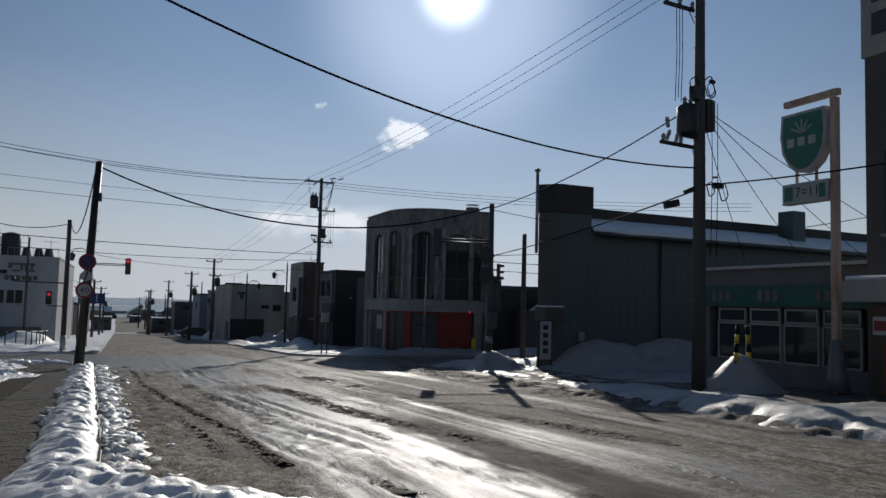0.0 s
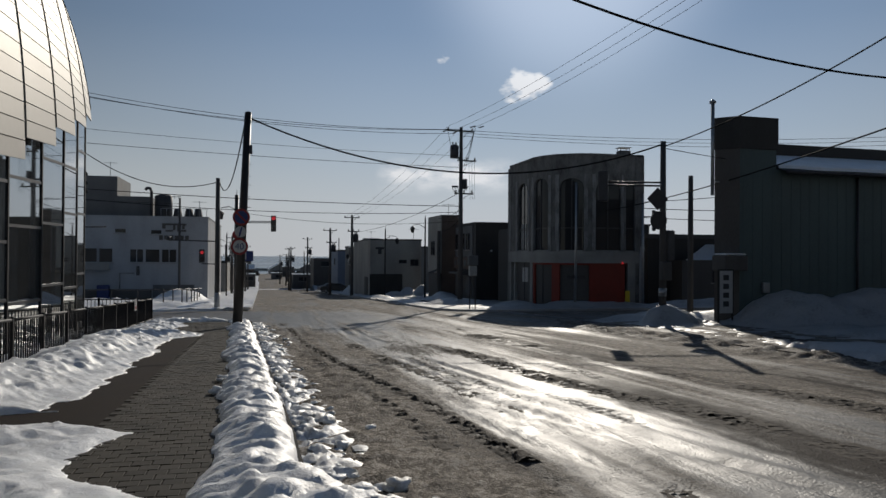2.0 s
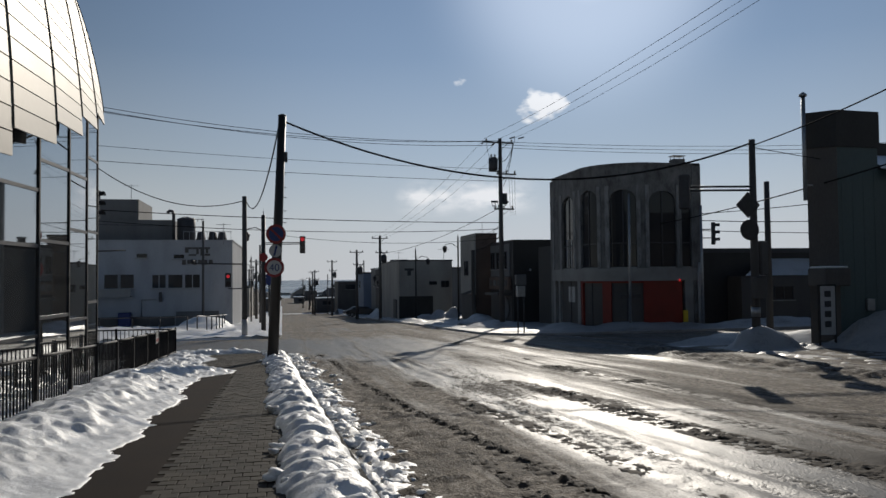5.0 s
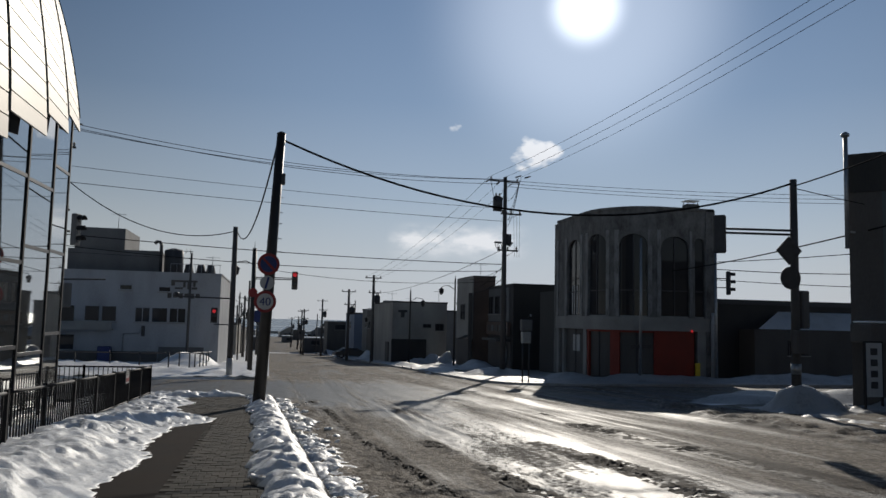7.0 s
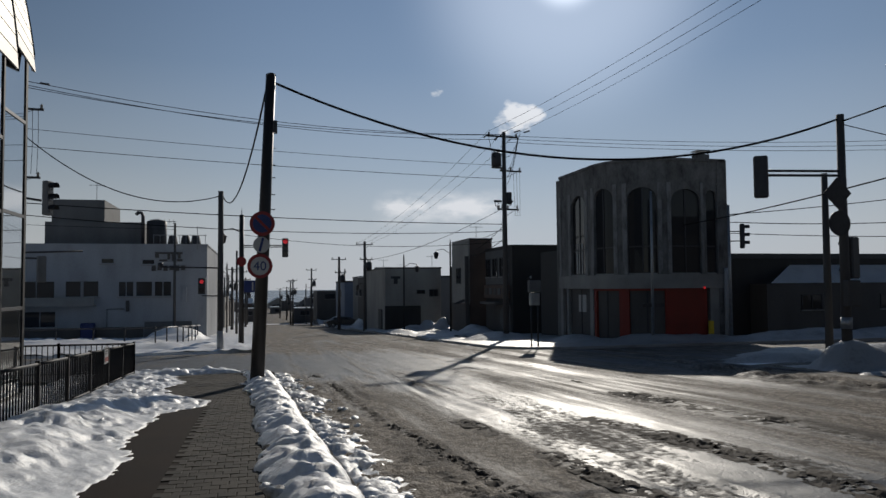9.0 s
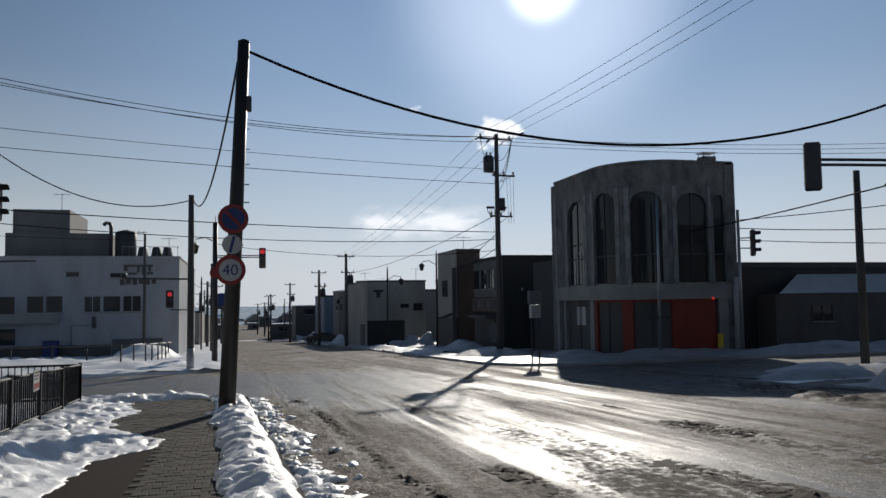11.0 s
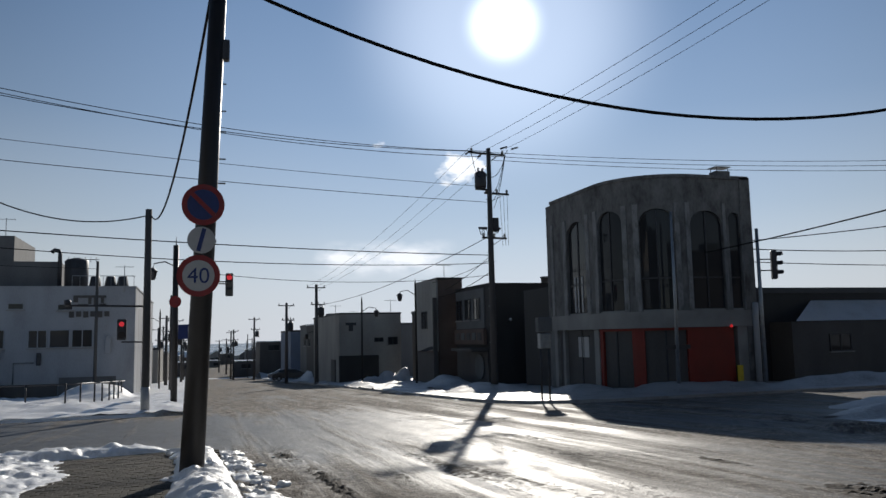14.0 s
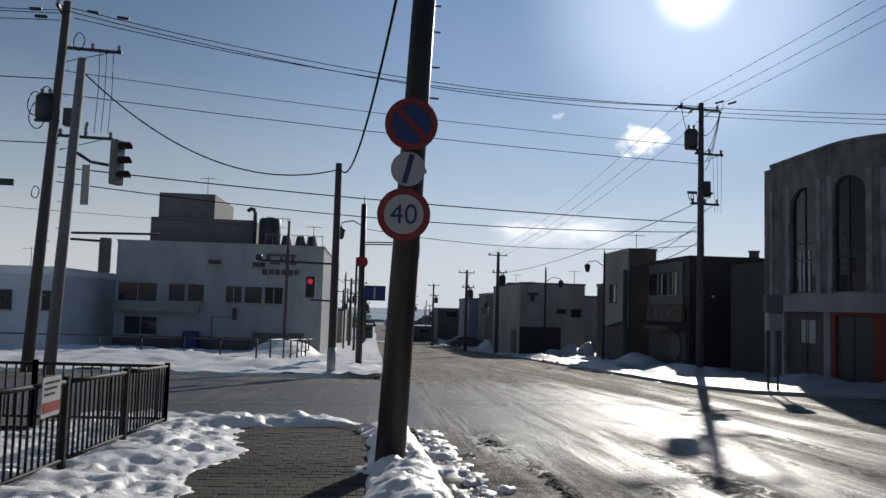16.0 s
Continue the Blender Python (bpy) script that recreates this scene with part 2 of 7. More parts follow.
    r = math_node(t, "ADD", math_node(t, "MULTIPLY", dry, 0.32), math_node(t, "ADD", math_node(t, "ADD", 0.31, math_node(t, "MULTIPLY", crossing, 0.06)), math_node(t, "MULTIPLY", mid, 0.36)))
    t.links.new(r, b.inputs["Roughness"])
    t.links.new(math_node(t, "SUBTRACT", 0.21, math_node(t, "MULTIPLY", dry, 0.1)), b.inputs["Specular IOR Level"])
    bn = t.nodes.new("ShaderNodeBump")
    bn.inputs["Strength"].default_value, bn.inputs["Distance"].default_value = 0.6, 0.03
    t.links.new(math_node(t, "ADD", math_node(t, "MULTIPLY", math_node(t, "MULTIPLY", grain, 0.9), math_node(t, "ADD", dry, 0.4)), math_node(t, "ADD", math_node(t, "MULTIPLY", mid, 0.45), math_node(t, "MULTIPLY", math_node(t, "MULTIPLY", crumb, dry), 1.0))), bn.inputs["Height"])
    t.links.new(bn.outputs[0], b.inputs["Normal"])
    return m


def plain(name, colour, rough=0.5, metal=0.0, emit=0.0):
    m = bpy.data.materials.new(name)
    m.use_nodes = True
    b = m.node_tree.nodes["Principled BSDF"]
    b.inputs["Base Color"].default_value = (*colour, 1)
    b.inputs["Roughness"].default_value, b.inputs["Metallic"].default_value = rough, metal
    if emit:
        b.inputs["Emission Color"].default_value = (*colour, 1)
        b.inputs["Emission Strength"].default_value = emit
    return m


SNOW_GUTTER = snow_material("gutter_snow", 1.15)
# dirty snow lying in shade: the shade is put into a darker base colour
SNOW_PLOUGHED_SHADE, SNOW_HALF_SHADE = snow_material("ploughed_snow_shade_darkened", 0.8, 0.36), snow_material("half_shade_darkened_snow", 0.7, 0.52)
SNOW, SNOW_DIRTY, ROAD = snow_material("snow", 0.25), snow_material("roadside_snow", 0.75), road_material()
ASPHALT = material("damp_asphalt", (0.028, 0.021, 0.017), 0.85, vary=0.35, scale=1.2, fine=120, bump=0.3, spec=0.06)
PAVER, PAVER_REST = (material("paver" + nm, (0.06, 0.053, 0.043), 0.8, vary=0.4, scale=1.6, fine=60, bump=0.3, random_tone=0.22, spec=0.14, island=isl) for nm, isl in (("", False), ("_field", True)))
CONCRETE = material("concrete", (0.3, 0.29, 0.27), 0.8, vary=0.3, scale=0.8, fine=40, bump=0.2)
KERB = material("kerb_stone", (0.04, 0.036, 0.033), 0.8, spec=0.08, scale=2, fine=70)
SLUSH = material("dark_slush", (0.085, 0.071, 0.057), 0.85, vary=0.6, scale=9, fine=45, bump=1.0, spec=0.15)
POLE = material("pole_concrete", (0.085, 0.08, 0.077), 0.75, vary=0.3, scale=1.5, fine=50, stretch=(1, 1, 0.3))
POLE_PALE = material("weathered_pale_concrete", (0.2, 0.2, 0.2), 0.75, vary=0.3, scale=1.5, fine=50, stretch=(1, 1, 0.3))
POLE_BROWN = material("brown_painted_pole", (0.026, 0.023, 0.021), 0.5, vary=0.3, scale=2, fine=50)
STEEL = material("galvanised_steel", (0.35, 0.36, 0.37), 0.45, 0.8, scale=6)
DARK_STEEL = material("dark_steel", (0.06, 0.06, 0.065), 0.5, 0.5, scale=6)
RUSTY = material("rusty_iron", (0.045, 0.03, 0.022), 0.8, 0.3, vary=0.4, scale=9)
BLACK_PAINT = material("black_paint", (0.016, 0.016, 0.018), 0.6, 0.0, scale=8, bump=0.05, spec=0.2)
RUBBER = material("cable_sheath", (0.012, 0.012, 0.013), 0.85, scale=8, bump=0, spec=0.08)
CLADDING = material("satin_metal_panel", (0.24, 0.228, 0.21), 0.56, 0.85, vary=0.1, scale=0.7, fine=14, bump=0.04, rough_vary=0.06)
GLASS_DARK = plain("tinted_glass", (0.028, 0.03, 0.034), 0.03)
GLASS_DARK.node_tree.nodes["Principled BSDF"].inputs["Specular IOR Level"].default_value = 0.25
GLASS_MIRROR = plain("reflective_tinted_glass", (0.5, 0.52, 0.53), 0.02, 0.92)
STUCCO_GREY = material("stained_grey_render", (0.17, 0.164, 0.156), 0.85, vary=0.55, scale=1.6, fine=9, bump=0.4, stain=(0.06, 0.057, 0.054), stretch=(1.2, 1.2, 0.6))
PILASTER = material("weathered_pale_render", (0.26, 0.255, 0.245), 0.85, vary=0.45, scale=2.4, fine=14, bump=0.3, stain=(0.1, 0.096, 0.09), stretch=(1.2, 1.2, 0.5))
RED_PAINT = material("vermilion_paint", (0.22, 0.022, 0.011), 0.55, vary=0.2, scale=1.2, fine=30)
GREEN_WALL = material("green_corrugated_sheet", (0.072, 0.105, 0.106), 0.6, vary=0.2, scale=0.5, fine=20, stretch=(1, 1, 0.3))
SOOT_WALL = material("black_brown_siding", (0.035, 0.033, 0.031), 0.7, vary=0.4, scale=0.9, fine=20, stretch=(1, 1, 0.4))
DARK_WALL = material("dark_siding", (0.1, 0.092, 0.085), 0.75, vary=0.35, scale=0.6, fine=20, stretch=(1, 1, 0.4))
BROWN_WALL = material("brown_tile_wall", (0.13, 0.09, 0.07), 0.7, vary=0.3, scale=0.7, fine=25)
WHITE_WALL = material("white_render", (0.36, 0.37, 0.39), 0.8, vary=0.2, scale=0.7, fine=15, stain=(0.27, 0.275, 0.285), stretch=(1, 1, 0.35))
CREAM_WALL = material("cream_render", (0.33, 0.315, 0.285), 0.8, vary=0.35, scale=0.5, fine=15, stretch=(1, 1, 0.35))
GREY_WALL = material("grey_siding", (0.14, 0.14, 0.14), 0.75, vary=0.35, scale=0.5, fine=15, stretch=(1, 1, 0.35))
BLUE_WALL = material("blue_siding", (0.16, 0.2, 0.27), 0.7, vary=0.2, scale=0.5, fine=15)
ROOF_DARK = material("dark_roof_sheet", (0.05, 0.05, 0.052), 0.55, scale=1, fine=20)
WATER = material("sea_water", (0.03, 0.06, 0.08), 0.25, vary=0.3, scale=0.02, fine=0.4, bump=0.5, stretch=(1, 0.3, 1))
SIGN_RED, SIGN_BLUE = material("sign_red", (0.22, 0.011, 0.013), 0.45, scale=9, bump=0), material("sign_blue", (0.01, 0.025, 0.13), 0.45, scale=9, bump=0)
SIGN_WHITE, SIGN_GREEN = material("sign_white", (0.42, 0.42, 0.42), 0.45, vary=0.1, scale=9, bump=0), material("sign_green", (0.02, 0.17, 0.1), 0.45, scale=5, bump=0)
YELLOW = material("yellow_paint", (0.7, 0.5, 0.03), 0.5, scale=6, bump=0)
LAMP_RED = plain("lit_red_lens", (0.8, 0.04, 0.05), 0.4, 0, 0.5)
LENS_OFF = plain("unlit_lens", (0.05, 0.04, 0.04), 0.15)

# ---- building helpers ----
def g(y):
    """Height of the road surface: the street falls to the flat land along the shore."""
    return min(0.5 - 0.035 * min(y, 200), 4.7) - 0.003 * max(0, y - 200)


def g_arr(y):
    y = np.asarray(y, float)
    return np.minimum(0.5 - 0.035 * np.minimum(y, 200), 4.7) - 0.003 * np.maximum(0, y - 200)


def vnoise(x, y, seed=0):
    """Smooth value noise, 0 to 1, on a unit lattice."""
    x, y = np.asarray(x, float), np.asarray(y, float)
    xi, yi = np.floor(x).astype(np.int64), np.floor(y).astype(np.int64)
    fx, fy = x - xi, y - yi
    fx, fy = fx * fx * (3 - 2 * fx), fy * fy * (3 - 2 * fy)

    def lattice(i, j):
        h = (i * 374761393 + j * 668265263 + seed * 974634777) & 0xFFFFFFFF
        h = ((h ^ (h >> 13)) * 1274126177) & 0xFFFFFFFF
        return ((h ^ (h >> 16)) & 0xFFFF) / 65535.0

    a, b, c, d = lattice(xi, yi), lattice(xi + 1, yi), lattice(xi, yi + 1), lattice(xi + 1, yi + 1)
    return (a * (1 - fx) + b * fx) * (1 - fy) + (c * (1 - fx) + d * fx) * fy


def fbm(x, y, scale, octaves=4, seed=0):
    total, amp, norm = 0, 1.0, 0.0
    for k in range(octaves):
        total = total + amp * vnoise(np.asarray(x) * scale * 2 ** k, np.asarray(y) * scale * 2 ** k, seed + k)
        norm, amp = norm + amp, amp * 0.5
    return total / norm


def smooth(a, b, v):
    s = np.clip((v - a) / (b - a), 0, 1)
    return s * s * (3 - 2 * s)


def sheet(name, xs, ys, height, mat, keep=None, smooth_shade=True):
    """A grid sheet z = height(x, y) over the sorted coordinates xs, ys."""
    X, Y = np.meshgrid(xs, ys)
    Z = height(X, Y)
    n, m = len(xs), len(ys)
    idx = np.arange(n * m).reshape(m, n)
    quads = np.stack([idx[:-1, :-1], idx[:-1, 1:], idx[1:, 1:], idx[1:, :-1]], -1).reshape(-1, 4)
    if keep is not None:
        k = keep(X, Y, Z).reshape(-1)
        quads = quads[k[quads].any(1)]
    used = np.unique(quads)
    remap = np.zeros(n * m, np.int64)
    remap[used] = np.arange(len(used))
    verts = np.stack([X, Y, Z], -1).reshape(-1, 3)[used]
    me = bpy.data.meshes.new(name)
    me.from_pydata(verts.tolist(), [], remap[quads].tolist())
    if smooth_shade:
        me.polygons.foreach_set("use_smooth", np.ones(len(quads), bool))
    me.materials.append(mat)
    return new(name, me)


def B():
    return bmesh.new()


def box(bm, x0, x1, y0, y1, z0, z1, m=None, bevel=0.0):
    vs = [bm.verts.new((x, y, z)) for x in (x0, x1) for y in (y0, y1) for z in (z0, z1)]
    if m is not None:
        for v in vs:
            v.co = m @ v.co
    fs = [bm.faces.new([vs[i] for i in f]) for f in ((0, 1, 3, 2), (4, 6, 7, 5), (0, 4, 5, 1), (2, 3, 7, 6), (0, 2, 6, 4), (1, 5, 7, 3))]
    if bevel:
        es = {e for f in fs for e in f.edges}
        bmesh.ops.bevel(bm, geom=list(es), offset=bevel, segments=1, affect="EDGES")
    return bm


def tube(bm, points, radii, seg=8, cap=True):
    """A round tube through points, with a radius for each."""
    if isinstance(radii, (int, float)):
        radii = [radii] * len(points)
    points = [Vector(p) for p in points]
    rings = []
    for i, p in enumerate(points):
        d = (points[min(i + 1, len(points) - 1)] - points[max(i - 1, 0)]).normalized()
        a = d.orthogonal().normalized() if abs(d.z) > 0.95 else d.cross(Vector((0, 0, 1))).normalized()
        c = d.cross(a)
        rings.append([bm.verts.new(p + radii[i] * (math.cos(2 * math.pi * k / seg) * a + math.sin(2 * math.pi * k / seg) * c)) for k in range(seg)])
    for r, s in zip(rings, rings[1:]):
        for k in range(seg):
            f = bm.faces.new((r[k], r[(k + 1) % seg], s[(k + 1) % seg], s[k]))
            f.smooth = True
    if cap:
        bm.faces.new(rings[0][::-1])
        bm.faces.new(rings[-1])
    return bm


def disc(bm, c, normal, r, thick=0.01, seg=28):
    n = Vector(normal).normalized()
    return tube(bm, [Vector(c) - n * thick / 2, Vector(c) + n * thick / 2], r, seg)


def lathe(bm, profile, seg=16, m=None):
    """A turned body about z from (radius, height) pairs."""
    rings = []
    for r, z in profile:
        ring = [bm.verts.new((r * math.cos(2 * math.pi * k / seg), r * math.sin(2 * math.pi * k / seg), z)) for k in range(seg)]
        rings.append(ring)
    if m is not None:
        for v in (v for r in rings for v in r):
            v.co = m @ v.co
    for r, s in zip(rings, rings[1:]):
        for k in range(seg):
            f = bm.faces.new((r[k], r[(k + 1) % seg], s[(k + 1) % seg], s[k]))
            f.smooth = True
    bm.faces.new(rings[0][::-1])
    bm.faces.new(rings[-1])
    return bm


def part(name, bm, mat, parent=None, label=""):
    bmesh.ops.recalc_face_normals(bm, faces=bm.faces)
    me = bpy.data.meshes.new(name)
    bm.to_mesh(me)
    bm.free()
    me.materials.append(mat)
    ob = new(name, me)
    if parent is not None:
        ob.parent = parent
    return tagged(ob, label)


def root(name, place, label, category, group="", kind="", turn=0.0):
    e = new(name)
    e.matrix_world = pose(*place, 0, 0, turn)
    return tagged(e, label, category, group, kind)

# ---- ground, sea, road, pavements ----
def axis(*spans):
    out = []
    for a, b, step in spans:
        out += list(np.arange(a, b, step))
    return np.array(out + [spans[-1][1]])


KERB_R = 11.7


def kerb_left(y):
    """The kerb line of the pavement that the camera walks along."""
    y = np.asarray(y, float)
    return 0.24 - 0.03 * np.clip(y - 12, 0, 24) + np.minimum(0.24 * np.maximum(0, 11 - y) ** 2, 2.6)


ground = sheet("ground", axis((-2500, -300, 200), (-300, -40, 20), (-40, 60, 4), (60, 300, 20), (300, 2500, 200)),
               axis((-600, -40, 40), (-40, 110, 3), (110, 460, 14)), lambda x, y: g_arr(y) - 0.06 - smooth(380, 455, y) * 2.2, SNOW)
tagged(ground, "snow-covered ground falling gently towards the sea", "ground", kind="structure")
water = sheet("water", axis((-4800, 4800, 400)), axis((400, 4900, 250)), lambda x, y: x * 0 - 8.3, WATER)
tagged(water, "blue-grey sea beyond the town", "sea", kind="structure")


def road_height(x, y):
    grit = (1 - smooth(2.6, 4.6, x)) * (1 - smooth(20, 32, y)) * 0.05 * (fbm(x, y, 8.0, 3, 55) - 0.5)
    rut = grit + 0.02 * (fbm(x * 1.6, y * 0.12, 1.0, 3, 5) - 0.5) + 0.016 * (fbm(x, y, 3.0, 4, 9) - 0.5)
    edge = 1.0 - smooth(0.2, 2.2, np.abs(x - kerb_left(y)))
    crumbs = edge * smooth(0.5, 0.85, fbm(x, y, 4.5, 3, 21)) * 0.07
    edge_r = 1.0 - smooth(0.3, 1.8, np.abs(x - KERB_R))
    crumbs = crumbs + edge_r * smooth(0.45, 0.8, fbm(x, y, 2.2, 3, 33)) * 0.12
    # wheel ruts pressed into the packed snow of the kerb lane
    for base, bend, wide in ((0.95, 0.004, 0.1), (1.15, 0.006, 0.12), (2.6, 0.003, 0.1), (3.0, 0.003, 0.08)):
        u = (x - base - bend * np.minimum(y - 32, 0) ** 2 + 0.25 * (fbm(x * 0, y, 0.25, 2, 17) - 0.5)) / wide
        rut = rut + (-0.022 * np.exp(-u * u) + 0.016 * np.exp(-(np.abs(u) - 1.6) ** 2 * 2)) * smooth(0.3, 0.6, fbm(x * 0 + base, y, 0.3, 2, 19)) * (1 - smooth(29, 36, y)) * (0.5 + 1.4 * fbm(x, y, 5, 2, 23)) * smooth(0.4, 0.7, x - kerb_left(y) + 0.1)
    return g_arr(y) + rut + crumbs * (y < 36)


road = sheet("road", axis((-1.0, 13.4, 0.085)), axis((5.5, 20, 0.07), (20, 36, 0.11), (36, 62, 0.2)), road_height, ROAD)
tagged(road, "icy street with wet tyre tracks and packed snow", "road", kind="structure")
road_far = sheet("road_far", axis((-1.0, 13.4, 1.2)), axis((62, 110, 2), (110, 380, 10)), lambda x, y: g_arr(y) + 0.004, ROAD)
tagged(road_far, "icy street running down towards the sea", "road", kind="structure")
road_near = sheet("road_near", axis((-1.0, 13.4, 1.2)), axis((-60, 5.5, 2)), lambda x, y: g_arr(y) + 0.004, ROAD)
tagged(road_near, "icy street behind the walker", "road", kind="structure")
for nm, xs in (("cross_street_west", axis((-80, -1.0, 0.5))), ("cross_street_east", axis((13.4, 80, 0.5)))):
    tagged(sheet(nm, xs, axis((36.0, 50.8, 0.35)), lambda x, y: g_arr(y) + 0.01 + 0.03 * (fbm(x, y, 0.7, 4, 3) - 0.5), ROAD),
           "icy cross street with thin slush", "road", kind="structure")


def slab(name, outline, top, mat, label):
    """A raised pavement with a kerb face, outline anticlockwise."""
    bm = B()
    up = [bm.verts.new((x, y, g(y) + top)) for x, y in outline]
    down = [bm.verts.new((x, y, g(y) - 0.3)) for x, y in outline]
    bm.faces.new(up)
    for i in range(len(up)):
        j = (i + 1) % len(up)
        bm.faces.new((down[i], down[j], up[j], up[i]))
    return tagged(part(name, bm, mat, None), label, "pavement", kind="structure")


near_edge = [(float(kerb_left(y)), float(y)) for y in np.arange(4, 33, 0.4)]
corner_near = [(-0.4 - 3.0 * (1 - math.cos(a)), 33.2 + 2.8 * math.sin(a)) for a in np.linspace(0, math.pi / 2, 9)]
slab("pavement_west", [(-5.6, -60), (2.85, -60)] + near_edge + corner_near + [(-5.6, 36.0)], 0.13, ASPHALT, "damp dark asphalt pavement beside the street")
cr = [(-0.6 - 3.0 * (1 - math.cos(a)), 54.0 - 3.0 * math.sin(a)) for a in np.linspace(math.pi / 2, 0, 9)]
slab("pavement_northwest", [(-60, 51.0)] + cr + [(-0.6, 110), (-60, 110)], 0.12, SNOW_DIRTY, "snow-covered pavement and lot across the side street")
slab("pavement_east", [(KERB_R, -60), (60, -60), (60, 34.0), (KERB_R + 2.8, 34.0), (KERB_R + 0.8, 33.2), (KERB_R, 31.0)], 0.03, ROAD, "icy slush-covered forecourt in front of the shops")
# the northeast slab takes the snow colour darkened for shade
slab("pavement_northeast", [(13.2, 46.2), (60, 47.5), (60, 110), (10.0, 110), (10.0, 50.0), (10.9, 47.3)], 0.12, SNOW_PLOUGHED_SHADE, "snowy pavement at the red and grey corner building")
for nm, x0, x1, y0, y1 in (("pavement_far_west", -60, -0.6, 110, 200), ("pavement_shore_west", -60, -0.6, 200, 260), ("pavement_far_east", 10, 60, 110, 200), ("pavement_shore_east", 10, 60, 200, 260)):
    slab(nm, [(x0, y0), (x1, y0), (x1, y1), (x0, y1)], 0.12, SNOW_DIRTY, "snowy verge further down the street")
bm = B()
edge = near_edge + corner_near
for (xa, ya), (xb, yb) in zip(edge, edge[1:]):
    d = Vector((xb - xa, yb - ya, 0)).normalized()
    nrm = Vector((d.y, -d.x, 0)) * 0.02
    inn = Vector((-d.y, d.x, 0)) * 0.14
    a, b_ = Vector((xa, ya, g(ya) + 0.145)), Vector((xb, yb, g(yb) + 0.145))
    q = [a + nrm, b_ + nrm, b_ + inn, a + inn]
    top = [bm.verts.new(p) for p in q]
    low = [bm.verts.new(p - Vector((0, 0, 0.3))) for p in q]
    bm.faces.new(top)
    for i in range(4):
        bm.faces.new((low[i], low[(i + 1) % 4], top[(i + 1) % 4], top[i]))
tagged(part("trim", bm, KERB), "grey stone kerb along the pavement", "kerb", kind="structure")


# ---- snow banks ----
EDGE_Y = (0, 9.6, 10.4, 11.4, 12.5, 12.8, 13.1, 13.5, 14.1, 18, 22, 24.5, 26.3, 27.5, 28.3, 29.6, 31.8, 32.7, 34.4, 35.1, 35.5, 40)
EDGE_X = (-0.5, -0.6, -1.2, -1.65, -1.35, -1.9, -4.3, -4.2, -2.4, -2.3, -2.3, -2.5, -2.4, -1.65, -1.8, -2.45, -2.65, -2.35, -2.95, -2.8, -1.2, -0.6)


def footprints(x, y):
    """Oval dents trodden into the flat snow near the corner."""
    rng = random.Random(7)
    out = x * 0.0
    for k in range(620):
        cx, cy, a = rng.uniform(-4.9, -1.6), rng.uniform(23, 35.6), rng.uniform(-0.8, 0.8) + 1.2
        if k % 3 == 0:
            cx, cy = rng.uniform(-3.4, -1.7), rng.uniform(26, 35)
        long, deep = rng.uniform(0.1, 0.17), rng.uniform(0.03, 0.075)
        near = slice(*np.searchsorted(y[:, 0], (cy - 0.35, cy + 0.35)))
        dx, dy = x[near] - cx, y[near] - cy
        q = ((dx * math.cos(a) + dy * math.sin(a)) / long) ** 2 + ((dy * math.cos(a) - dx * math.sin(a)) / (0.5 * long)) ** 2
        out[near] = np.maximum(out[near], deep * np.exp(-q ** 2) - 0.012 * np.exp(-(q - 2.2) ** 2))
    return out


